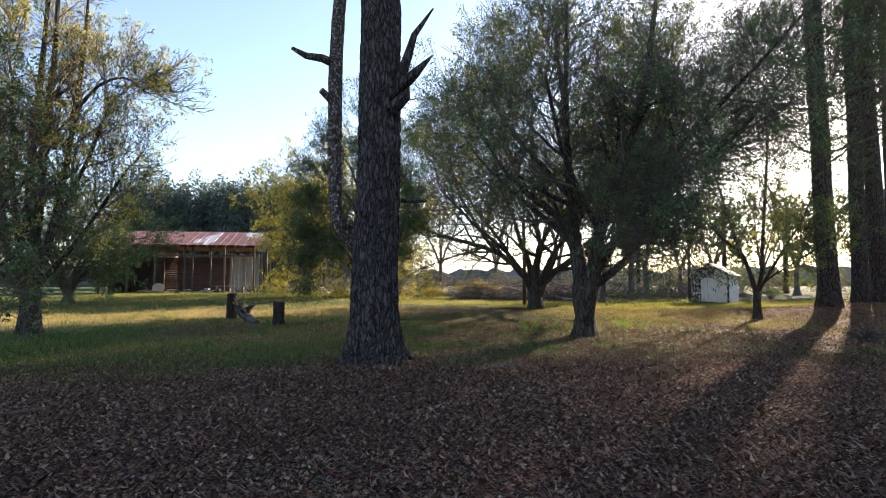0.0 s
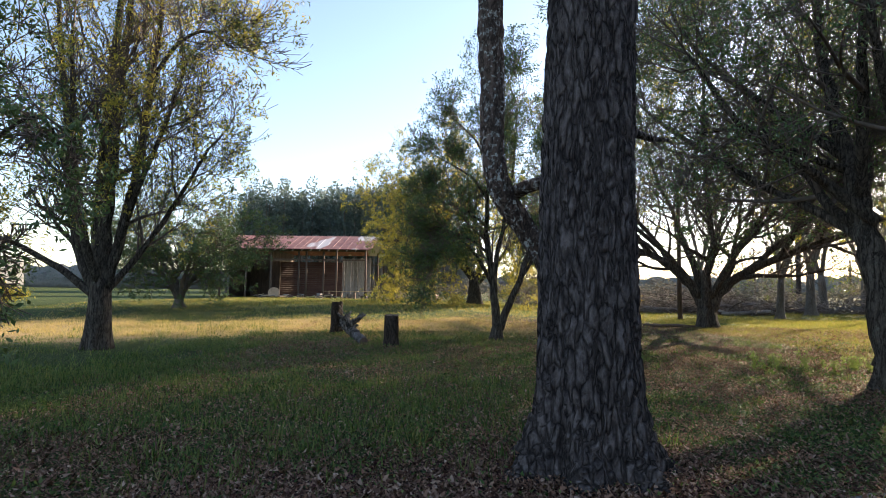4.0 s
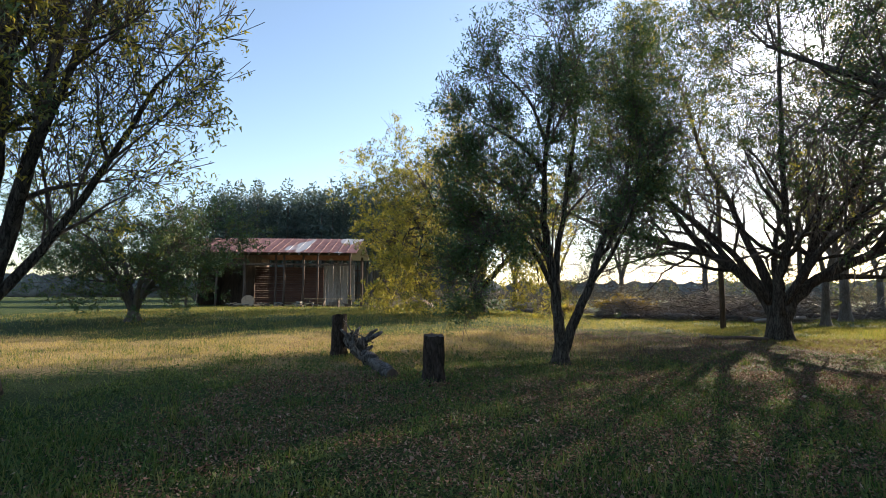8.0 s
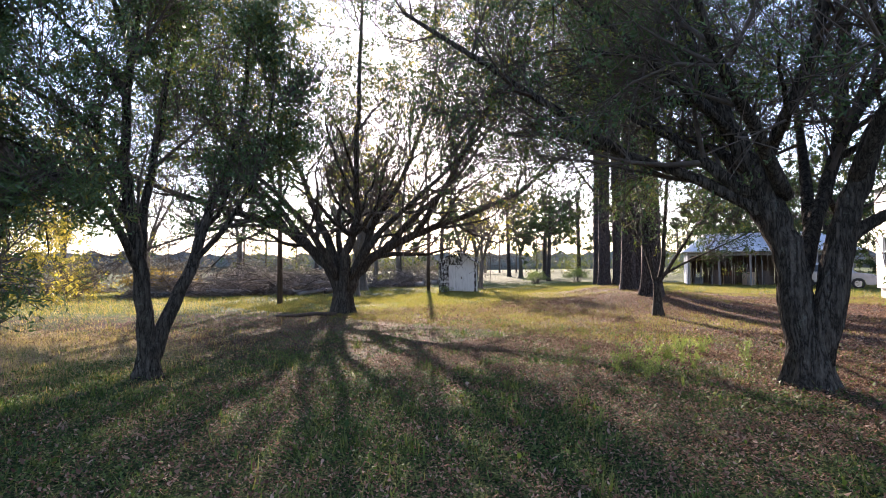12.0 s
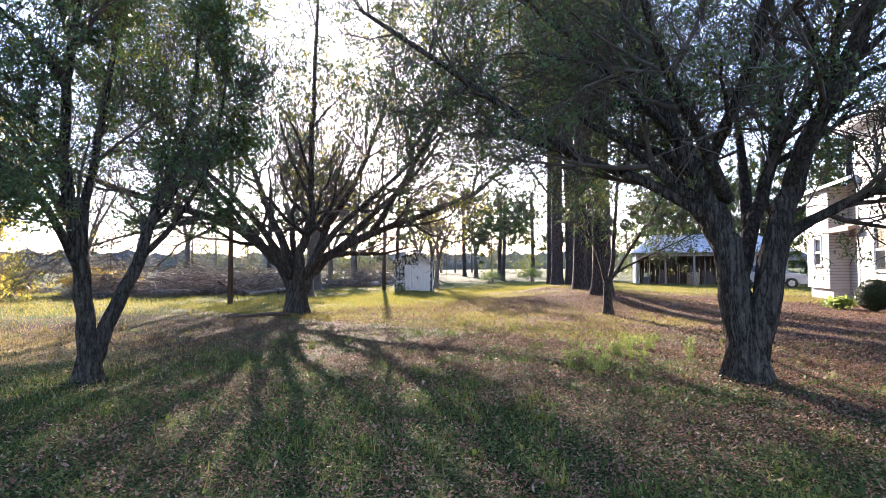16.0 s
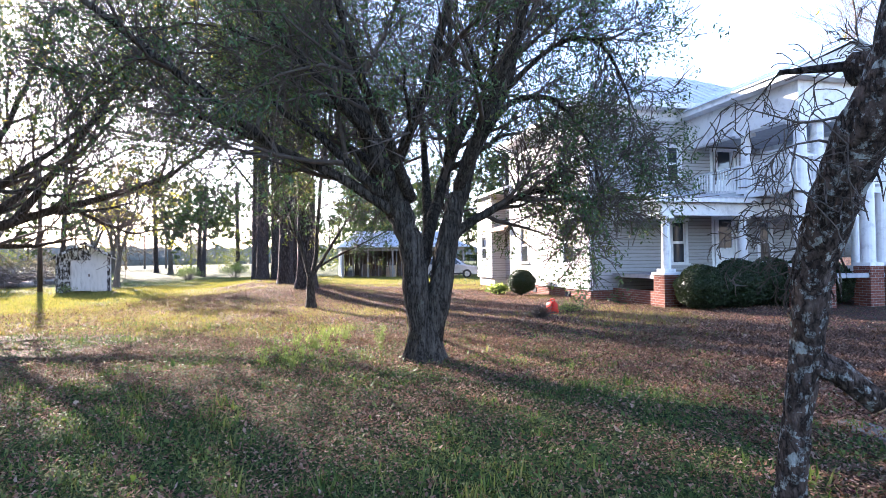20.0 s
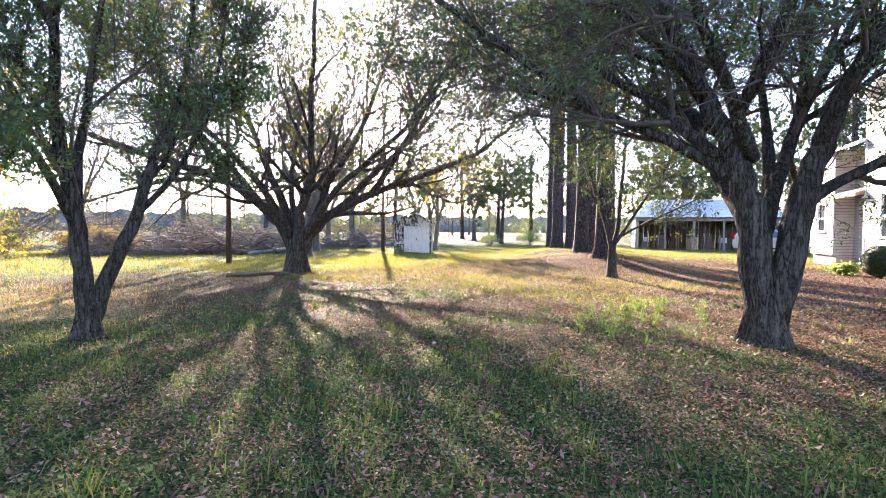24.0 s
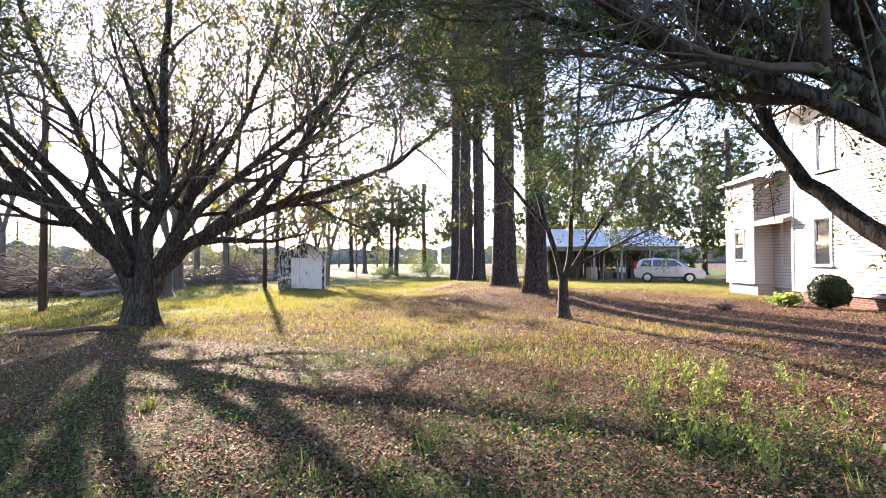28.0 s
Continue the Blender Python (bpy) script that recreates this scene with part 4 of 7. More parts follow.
    grown_tree("oak_sapling", on_ground(-7.6, 10.3), g, flare((0, 0, 0), 0.4, 0.09, (0, 0), 5, 16, 12, 6, 0.2), "oak_bark", [("leaf_dark", 1.0)],
               "evergreen sapling drooping dark leaves almost to the ground", 10000, 0.085, 0.6, 0.12, corners=4)


def yellow_tree():
    g = Growth(61, gnarl=0.15, lift=-0.02, kids=(9, 6, 4), depth=3, spread=(25, 65))
    g.limb([(0, 0, 1.6), (-0.9, 0, 2.6), (-2.2, 0, 3.8), (-3.6, 0, 5.2), (-4.8, 0, 6.6)], 0.3, 0.05, reach=4.2)
    g.limb([(0.1, 0, 1.6), (0.3, 0.2, 3.0), (0.0, 0.4, 5.0), (-0.4, 0.5, 7.2), (-0.6, 0.5, 9.4)], 0.26, 0.05, reach=4.2)
    g.limb([(0.2, 0, 1.5), (1.2, 0.2, 2.6), (2.4, 0.3, 4.0), (3.4, 0.3, 5.8)], 0.2, 0.05, reach=3.6)
    g.limb([(-0.2, 0, 2.0), (-1.2, -1.2, 3.4), (-2.2, -2.4, 5.0), (-3.0, -3.2, 6.8)], 0.2, 0.05, reach=4.0)
    g.limb([(-0.9, 0, 2.6), (-2.6, 0.6, 3.2), (-3.8, 0.9, 4.0), (-4.8, 1.0, 4.6)], 0.16, 0.05, reach=3.0)
    g.limb([(-1.5, 0, 3.2), (-2.6, 1.0, 5.4), (-3.2, 1.4, 7.6), (-3.0, 1.6, 9.2)], 0.15, 0.05, reach=3.8)
    for a, c in ((-4.0, -2.2), (-5.0, 0.2), (-4.6, 1.8), (-3.0, -3.4), (3.4, 1.0), (2.6, -2.4), (-1.0, -4.0)):
        g.limb([(-2.2, 0, 4.0), (0.6 * a, 0.6 * c, 5.0), (a, c, 4.6), (1.12 * a, 1.1 * c, 3.2), (1.18 * a, 1.15 * c, 1.8)], 0.08, 0.02, reach=2.3, start=0.25, kids=7)
    grown_tree("oak_tree", on_ground(-1.75, 41.0), g, flare((0, 0, 0), 1.8, 0.42, (-0.1, 0), 6, 14, 22, 10, 0.3), "oak_bark", [("leaf_gold", 0.78), ("leaf_olive", 0.22)],
               "wide oak turning yellow, its foliage hanging near the grass", 78000, 0.16, 0.9, 0.3)


def bush_tree():
    g = Growth(71, gnarl=0.16, lift=0.0, kids=(10, 6, 4), depth=3, spread=(30, 70))
    for k in range(6):
        a = k * 1.05 + 0.3
        c, s = math.cos(a), math.sin(a)
        g.limb([(0.05 * c, 0.05 * s, 0.4), (0.5 * c, 0.5 * s, 1.3), (1.2 * c, 1.2 * s, 2.2), (2.1 * c, 2.1 * s, 3.0), (2.9 * c, 2.9 * s, 3.4)], 0.12, 0.03, reach=2.3, start=0.2)
    grown_tree("small_tree", on_ground(-16.4, 31.0), g, flare((0, 0, 0), 0.6, 0.2, (0, 0), 5, 15, 16, 6), "smooth_bark", [("leaf_dark", 0.7), ("leaf_olive", 0.3)],
               "low rounded evergreen tree with foliage sweeping the grass", 56000, 0.12, 0.5, 0.2)


def slim_tree():
    g = Growth(81, gnarl=0.18, lift=0.04, kids=(8, 6, 5), depth=3, spread=(25, 65))
    g.limb([(0, 0, 0.9), (-0.1, 0.15, 1.6), (-0.3, 0.4, 2.5), (-0.5, 0.7, 3.8), (-0.8, 1.0, 5.6), (-0.9, 1.2, 7.6)], 0.085, 0.03, reach=3.2, start=0.4)
    g.limb([(0, 0, 0.9), (0.1, -0.15, 1.6), (0.15, -0.2, 2.6), (0.2, -0.3, 4.0), (0.3, -0.4, 6.0), (0.3, -0.4, 8.2)], 0.08, 0.03, reach=3.2, start=0.4)
    g.limb([(0.02, -0.05, 1.0), (0.2, -0.45, 1.7), (0.4, -0.9, 2.5), (0.7, -1.5, 3.6), (0.9, -1.9, 5.0)], 0.06, 0.02, reach=2.4)
    g.limb([(-0.2, 0.3, 2.2), (-0.8, 1.0, 3.2), (-1.4, 1.8, 4.4), (-1.8, 2.4, 5.8)], 0.06, 0.02, reach=2.8)
    g.limb([(0.02, 0.05, 1.1), (0.1, -0.6, 1.5), (0.2, -1.6, 2.0), (0.3, -2.8, 2.6)], 0.045, 0.015, reach=1.6, kids=4)
    grown_tree("slender_tree", on_ground(12.25, 18.0), g, flare((0, 0, 0), 1.05, 0.14, (0, 0), 5, 18, 16, 8, 0.3), "oak_bark", [("leaf_dark", 0.7), ("leaf_olive", 0.3)],
               "slender dark tree with bare lower twigs and a leafy top", 44000, 0.085, 0.5, 0.18)


def pine(place, height, r, seed, boughs, first, label, group="row of pines", leaves=9000, near=True, side=None):
    """A tall pine: a straight bole and boughs of needle tufts."""
    g = Growth(seed, gnarl=0.13, lift=0.05, kids=(0, 7, 4), depth=2 if not near else 3, spread=(25, 65))
    rng = random.Random(seed)
    lean = (rng.uniform(-0.4, 0.4), rng.uniform(-0.4, 0.4))
    for k in range(boughs):
        z = first + (height - first - 0.6) * (k + rng.random()) / boughs
        a = rng.uniform(0, 6.28)
        L = (1.4 + 3.6 * (1 - z / height) ** 0.7) * rng.uniform(0.7, 1.2)
        c = (lean[0] * (z / height) ** 1.6, lean[1] * (z / height) ** 1.6, z)
        g.branch(Vector(c), Vector((math.cos(a), math.sin(a), rng.uniform(-0.15, 0.3))).normalized(), L, 0.05, 1)
    t = flare((0, 0, 0), height, r, lean, 6, seed, 18 if near else 9, 18 if near else 8, 0.25)
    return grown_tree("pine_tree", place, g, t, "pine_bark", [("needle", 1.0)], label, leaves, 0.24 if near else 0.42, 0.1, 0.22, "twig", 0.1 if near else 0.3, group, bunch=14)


big_oak()
twin_tree()
fork_tree()
left_tree()
yellow_tree()
bush_tree()
slim_tree()

PINE_LABEL = "tall pine with a straight plated trunk on a needle bank"
for k, (x, y, r, low, n) in enumerate([(17.0, 19.9, 0.37, 5.4, 46000), (21.3, 22.6, 0.33, 9.2, 11000), (22.3, 22.5, 0.36, 9.6, 11000), (28.2, 27.0, 0.36, 9.4, 20000), (28.6, 26.2, 0.34, 9.6, 20000), (31.5, 29.0, 0.3, 9.4, 20000)]):
    pine(on_ground(x, y, -0.03), 19 + k % 3, r, 100 + k, 34 if k in (0, 3, 4, 5) else 24, low, PINE_LABEL, leaves=n)


# house, in its own axes: x away from the front, y to the front's left
def lap_wall(sh, p, q, z0, z1, openings=(), step=0.125, outward=(0, -1)):
    """Weatherboards from p to q, cut round openings (from, to, low, high) along the wall."""
    p, q = Vector((*p, 0)), Vector((*q, 0))
    d = (q - p).normalized()
    L = (q - p).length
    o = Vector((*outward, 0))
    z = z0
    while z < z1 - 0.01:
        top = min(z + step, z1)
        cuts = sorted([(a, b) for a, b, lo, hi in openings if lo < top - 0.01 and hi > z + 0.01])
        spans, s = [], 0.0
        for a, b in cuts:
            if a > s:
                spans.append((s, a))
            s = max(s, b)
        spans.append((s, L))
        for a, b in spans:
            if b - a < 0.02:
                continue
            k = len(sh.v)
            for along in (a, b):
                base = p + d * along
                for off, zz in ((0.036, z), (0.004, top), (-0.1, top), (-0.1, z)):
                    w = base + o * off
                    sh.v.append((w.x, w.y, zz))
            sh.f += [(k, k + 4, k + 5, k + 1), (k + 3, k, k + 1, k + 2), (k + 4, k + 7, k + 6, k + 5), (k, k + 3, k + 7, k + 4)]
        z = top
    return sh


def sash_window(name, m, w, h, parent, curtain=True):
    """A sash window in the plane x-z, facing -y: casing, sill, two sashes, panes, curtain behind."""
    frame_part = Shape()
    c = 0.11
    frame_part.box(-w / 2, -w / 2 + c, -0.05, 0.05, 0, h).box(w / 2 - c, w / 2, -0.05, 0.05, 0, h).box(-w / 2 - 0.04, w / 2 + 0.04, -0.07, 0.05, h, h + c)
    win = frame_part.done(name, "white", parent, m=m)
    Shape().box(-w / 2 - 0.05, w / 2 + 0.05, -0.1, 0.05, -0.05, 0, bevel=0.01).done("sill", "white", win)
    half = h / 2
    for k, (z0, back) in enumerate(((0, 0.0), (half, 0.03))):
        x0, x1 = -w / 2 + c, w / 2 - c
        s = Shape()
        e = 0.045
        s.box(x0, x0 + e, back - 0.015, back + 0.015, z0, z0 + half).box(x1 - e, x1, back - 0.015, back + 0.015, z0, z0 + half)
        s.box(x0 + e, x1 - e, back - 0.015, back + 0.015, z0, z0 + e).box(x0 + e, x1 - e, back - 0.015, back + 0.015, z0 + half - e, z0 + half)
        s.done("sash", "white", win)
        Shape().box(x0 + e, x1 - e, back - 0.003, back + 0.003, z0 + e, z0 + half - e).done("pane", "glass", win)
    if curtain:
        s = Shape()
        for k in range(9):
            x = -w / 2 + c + (w - 2 * c) * k / 9
            s.box(x, x + (w - 2 * c) / 9, 0.07 + 0.015 * (k % 2), 0.09 + 0.015 * (k % 2), 0.05, h - 0.03)
        s.done("curtain", "curtain", win)
    return win


def column(name, x, y, z0, z1, r, parent):
    s = Shape()
    s.tube([(x, y, z0 + 0.1), (x, y, z0 + (z1 - z0) * 0.4), (x, y, z1 - 0.1)], [r, r * 0.98, r * 0.82], 16)
    s.box(x - r * 1.35, x + r * 1.35, y - r * 1.35, y + r * 1.35, z0, z0 + 0.1).box(x - r * 1.25, x + r * 1.25, y - r * 1.25, y + r * 1.25, z1 - 0.1, z1)
    return s.done(name, "white", parent)


def seamed(parent, name, mat, a, b, c, d, pitch=0.45, high=0.035, label=""):
    """A tin roof plane, a part, with its standing seams: a-b the eave, d-c the ridge side."""
    a, b, c, d = map(Vector, (a, b, c, d))
    plane = Shape().slab(a, b, c, d, 0.04).done(name, mat, parent, label)
    n = (b - a).cross(d - a).normalized()
    if n.z < 0:
        n = -n
    L = (b - a).length
    e = (b - a).normalized()
    up = (d - a) - e * (d - a).dot(e)
    left, right = (d - a).dot(e), L + (c - b).dot(e)
    for k in range(1, int(L / pitch)):
        s = k * pitch
        t1 = 1.0
        if s < left:
            t1 = min(t1, s / left)
        if L > right and s > right:
            t1 = min(t1, (L - s) / (L - right))
        p, q = a + e * s, a + e * s + up * t1
        sh = Shape()
        for w in (p, q):
            for off in (-0.014, 0.014):
                sh.v.append(tuple(w + e * off - n * 0.002))
                sh.v.append(tuple(w + e * off * 0.6 + n * high))
        sh.f = [(1, 3, 7, 5), (0, 1, 5, 4), (3, 2, 6, 7), (0, 2, 3, 1), (4, 5, 7, 6)]
        sh.done("seam", mat, plane)
    return plane


def make_house():
    h = thing("house", pose(14.6, 8.95, 0.0, 0, 0, 20), "two-storey white weatherboard farmhouse with porches and a tin roof", "house")
    W, D, EAVE = 10.4, 7.4, 6.7
    # brick foundation with vents
    b = Shape().box(0.03, D - 0.03, -W + 0.03, -0.03, -0.3, 0.36)
    b.done("foundation", "brick", h, "red brick foundation")
    for x in (1.5, 4.6):
        Shape().box(x, x + 0.35, -0.034, 0.0, 0.05, 0.26).done("vent", "dark_room", h, "dark crawl-space vent")
    # side wall, facing +y
    side_open = [(D - 6.25, D - 5.2, 1.3, 2.96), (D - 2.05, D - 1.0, 1.3, 2.96), (D - 6.05, D - 5.0, 4.45, 6.25), (D - 2.05, D - 1.0, 4.45, 6.25)]
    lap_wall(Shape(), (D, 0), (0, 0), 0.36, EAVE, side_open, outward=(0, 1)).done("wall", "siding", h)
    for a, b_, lo, hi in side_open:
        x = D - (a + b_) / 2
        sash_window("window", pose(x, 0.0, lo, 0, 0, 180), b_ - a, hi - lo - 0.1, h, lo < 3)
    # front wall, facing -x
    front_open = [(3.0, 3.7, 4.2, 5.55), (3.15, 3.9, 1.25, 2.85), (6.9, 7.6, 1.25, 2.85), (8.4, 9.1, 4.2, 5.55), (4.9, 6.15, 0.95, 2.95), (4.9, 6.15, 3.45, 5.45)]
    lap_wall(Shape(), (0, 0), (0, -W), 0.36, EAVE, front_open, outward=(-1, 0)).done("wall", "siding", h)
    for k, (a, b_, lo, hi) in enumerate(front_open):
        m = pose(0, -(a + b_) / 2, lo, 0, 0, -90)
        if k < 4:
            sash_window("window", m, b_ - a, hi - lo - 0.1, h, False)
        else:
            w, hh = b_ - a, hi - lo
            s = Shape().box(-w / 2, -w / 2 + 0.1, -0.05, 0.05, 0, hh).box(w / 2 - 0.1, w / 2, -0.05, 0.05, 0, hh).box(-w / 2, w / 2, -0.05, 0.05, hh - 0.12, hh)
            s.box(-0.47, -0.39, -0.05, 0.05, 0, hh - 0.12).box(0.39, 0.47, -0.05, 0.05, 0, hh - 0.12)
            door = s.done("door", "white", h, "white panelled door with glass and sidelights", m=m)
            Shape().box(-0.39, 0.39, 0.0, 0.04, 0, 0.85).box(-0.39, -0.27, 0.0, 0.04, 0.85, hh - 0.12).box(0.27, 0.39, 0.0, 0.04, 0.85, hh - 0.12).done("leaf", "white", door)
            Shape().box(-0.27, 0.27, 0.015, 0.025, 0.85, hh - 0.12).done("pane", "glass", door)
            for x in (-0.5, 0.5):
                Shape().box(x - 0.03, x + 0.03, 0.015, 0.025, 0.3, hh - 0.2).done("sidelight", "glass", door)
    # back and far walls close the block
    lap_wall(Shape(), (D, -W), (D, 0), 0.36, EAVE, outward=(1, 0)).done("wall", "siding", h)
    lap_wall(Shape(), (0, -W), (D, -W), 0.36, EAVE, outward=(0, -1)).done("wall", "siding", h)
    Shape().box(0.12, D - 0.12, -W + 0.12, -0.12, 0.38, EAVE - 0.3).done("interior", "dark_room", h, "dark rooms behind the windows")
    for x, y in ((0, 0), (D, 0)):
        Shape().box(x - 0.07, x + 0.07, y - 0.07, y + 0.045, 0.36, EAVE).done("corner_board", "white", h)
    # eaves and hipped roof
    o = 0.55
    Shape().box(-o, D + o, -W - o, o, EAVE, EAVE + 0.05).done("soffit", "white", h)
    s = Shape().box(-o - 0.03, -o, -W - o, o, EAVE - 0.02, EAVE + 0.2).box(D + o, D + o + 0.03, -W - o, o, EAVE - 0.02, EAVE + 0.2)
    s.box(-o - 0.03, D + o + 0.03, o, o + 0.03, EAVE - 0.02, EAVE + 0.2).box(-o - 0.03, D + o + 0.03, -W - o - 0.03, -W - o, EAVE - 0.02, EAVE + 0.2)
    s.done("fascia", "white", h)
    Shape().box(-0.035, 0.0, -W, 0, EAVE - 0.35, EAVE).box(0, D, 0.0, 0.035, EAVE - 0.35, EAVE).done("frieze", "white", h)
    zr, xr, y0, y1 = EAVE + 2.7, D / 2, -D / 2 + 0.2, -W + D / 2 - 0.2
    A, B, C_, E_ = (-o, o, EAVE + 0.18), (-o, -W - o, EAVE + 0.18), (D + o, -W - o, EAVE + 0.18), (D + o, o, EAVE + 0.18)
    r0, r1 = (xr, y0, zr), (xr, y1, zr)
    for eave in ((A, B, r1, r0), (C_, E_, r0, r1), (E_, A, r0, r0), (B, C_, r1, r1)):
        seamed(h, "roof", "tin", *eave, label="pale standing-seam tin roof")
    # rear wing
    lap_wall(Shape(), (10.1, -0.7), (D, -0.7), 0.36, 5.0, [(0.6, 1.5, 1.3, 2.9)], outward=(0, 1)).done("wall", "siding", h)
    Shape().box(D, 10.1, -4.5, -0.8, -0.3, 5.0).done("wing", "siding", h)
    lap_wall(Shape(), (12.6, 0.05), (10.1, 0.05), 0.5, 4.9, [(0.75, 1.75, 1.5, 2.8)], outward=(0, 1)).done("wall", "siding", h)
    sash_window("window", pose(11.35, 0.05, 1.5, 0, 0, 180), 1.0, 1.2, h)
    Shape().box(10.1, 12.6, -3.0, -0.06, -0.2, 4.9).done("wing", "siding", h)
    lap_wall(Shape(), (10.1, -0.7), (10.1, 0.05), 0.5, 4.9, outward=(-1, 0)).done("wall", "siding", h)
    Shape().slab((D + 0.02, 0.35, 3.0), (10.0, 0.35, 3.0), (10.0, -0.7, 3.35), (D + 0.02, -0.7, 3.35), 0.14).done("porch_roof", "tan", h, "tan board underside of a rear porch roof")
    Shape().slab((D + 0.05, 0.3, 4.95), (12.9, 0.3, 4.95), (12.9, -3.0, 6.2), (D + 0.05, -3.0, 6.2), 0.12).done("roof", "tin", h)
    # lower porch along the front
    P, v0, v1, FL = -2.6, 0.85, 12.3, 0.95
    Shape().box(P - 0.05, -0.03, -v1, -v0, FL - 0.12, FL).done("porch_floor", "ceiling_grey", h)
    Shape().box(P + 0.02, P + 0.1, -v1, -v0, -0.2, 0.45).done("porch_skirt", "brick", h, "brick skirt under the porch")
    Shape().box(P + 0.1, -0.05, -v0 - 0.08, -v0, -0.2, 0.45).done("porch_skirt", "brick", h, "brick skirt under the porch")
    Shape().box(P - 0.12, P + 0.12, -v1, -v0, 2.74, 3.12).box(P + 0.12, -0.04, -v0 - 0.24, -v0, 2.74, 3.12).done("beam", "white", h)
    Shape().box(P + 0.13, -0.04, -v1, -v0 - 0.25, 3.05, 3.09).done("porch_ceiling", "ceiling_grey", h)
    Shape().box(P - 0.38, P - 0.35, -v1 - 0.2, -v0 + 0.3, 3.12, 3.28).box(P - 0.35, -0.04, -v0 + 0.27, -v0 + 0.3, 3.12, 3.28).done("gutter", "white", h)
    seamed(h, "porch_roof", "tin", (P - 0.38, -v0 + 0.3, 3.28), (P - 0.38, -v1 - 0.2, 3.28), (-0.03, -v1 - 0.2, 3.85), (-0.03, -v0 + 0.3, 3.85))
    for v in (1.1, 3.85, 8.35, 10.9, 12.1):
        Shape().box(P - 0.26, P + 0.26, -v - 0.26, -v + 0.26, -0.2, 0.95).done("pier", "brick", h, "red brick pier")
        Shape().box(P - 0.3, P + 0.3, -v - 0.3, -v + 0.3, 0.95, 1.03).done("pier_cap", "white", h)
        column("column", P, -v, 1.03, 2.74, 0.14, h)
    # two-storey portico
    Q, a, b_ = -4.6, 3.95, 7.4
    Shape().box(Q, P, -b_, -a, FL - 0.12, FL).done("portico_floor", "ceiling_grey", h)
    for v in (a + 0.25, a + 0.85, b_ - 0.85, b_ - 0.25):
        Shape().box(Q - 0.05, Q + 0.45, -v - 0.25, -v + 0.25, -0.2, 1.16).done("pier", "brick", h, "red brick pier")
        column("column", Q + 0.2, -v, 1.16, 5.35, 0.19, h)
    for v in (a + 0.2, b_ - 0.2):
        column("column", P + 0.1, -v, 3.45, 5.35, 0.16, h)
    Shape().box(Q, -0.04, -a - 0.3, -a, 5.35, 6.4).done("entablature", "white", h)
    Shape().box(Q, -0.04, -b_, -b_ + 0.3, 5.35, 6.4).done("entablature", "white", h)
    Shape().box(Q, Q + 0.3, -b_ + 0.3, -a - 0.3, 5.35, 6.4).done("entablature", "white", h)
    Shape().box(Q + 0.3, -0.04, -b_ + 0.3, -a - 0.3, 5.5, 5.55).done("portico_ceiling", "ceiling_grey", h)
    Shape().box(Q - 0.35, 0.0, -b_ - 0.4, -a + 0.4, 6.4, 6.6).done("cornice", "white", h)
    mid, top = -(a + b_) / 2, 7.6
    seamed(h, "portico_roof", "tin", (Q - 0.4, -a + 0.45, 6.6), (1.5, -a + 0.45, 6.6), (2.6, mid, top), (Q - 0.4, mid, top))
    seamed(h, "portico_roof", "tin", (1.5, -b_ - 0.45, 6.6), (Q - 0.4, -b_ - 0.45, 6.6), (Q - 0.4, mid, top), (2.6, mid, top))
    Shape().prism([(-b_ - 0.3, 6.6), (-a + 0.3, 6.6), (mid, top - 0.12)], 0, 0.1, Matrix(((0, 0, 1, Q - 0.2), (1, 0, 0, 0), (0, 1, 0, 0), (0, 0, 0, 1)))).done("pediment", "white", h)
    Shape().box(Q + 0.1, P, -b_, -a, 3.3, 3.45).done("balcony_floor", "white", h)
    rail = Shape().box(Q + 0.1, -0.3, -a - 0.08, -a - 0.02, 4.3, 4.36).box(Q + 0.1, -0.3, -a - 0.07, -a - 0.03, 3.55, 3.6).box(Q + 0.1, Q + 0.16, -b_, -a, 4.3, 4.36).box(Q + 0.11, Q + 0.15, -b_, -a, 3.55, 3.6)
    balcony = rail.done("balcony_rail", "white", h, "white balustrade")
    for k in range(34):
        x = Q + 0.14 + k * 0.125
        Shape().box(x, x + 0.03, -a - 0.065, -a - 0.035, 3.6, 4.3).done("baluster", "white", balcony)
    for k in range(27):
        y = -a - 0.1 - k * 0.125
        Shape().box(Q + 0.115, Q + 0.145, y - 0.03, y, 3.6, 4.3).done("baluster", "white", balcony)
    return h


make_house()


# hedge and small things before the house
def shrub(name, m, shape, count, mat, label, size=0.06, stem=True, category="shrub"):
    """A clipped shrub: leaves laid in a shell given by shape(rng, n)."""
    t = thing(name, m, label, category)
    rng = np.random.default_rng(count)
    pts = shape(rng, count)
    leaf_cloud("foliage", rng, pts, size, mat, t, 0.0, 0.5)
    mid, half = (pts.max(0) + pts.min(0)) / 2, (pts.max(0) - pts.min(0)) * 0.41
    core = Shape()
    for i in range(9):
        f = math.pi * (i + 0.02) / 8.04
        for k in range(14):
            a = 2 * math.pi * k / 14
            core.v.append((mid[0] + half[0] * math.sin(f) * math.cos(a), mid[1] + half[1] * math.sin(f) * math.sin(a), mid[2] + half[2] * math.cos(f)))
    core.f = [(i * 14 + k, i * 14 + (k + 1) % 14, i * 14 + 14 + (k + 1) % 14, i * 14 + 14 + k) for i in range(8) for k in range(14)]
    core.done("core", "hedge", t, smooth=True)
    if stem:
        Shape().tube([(0, 0, -0.1), (0.02, 0, 0.2), (0, 0.02, 0.45)], [0.05, 0.045, 0.03], 7).done("stem", "twig", t)
    return t


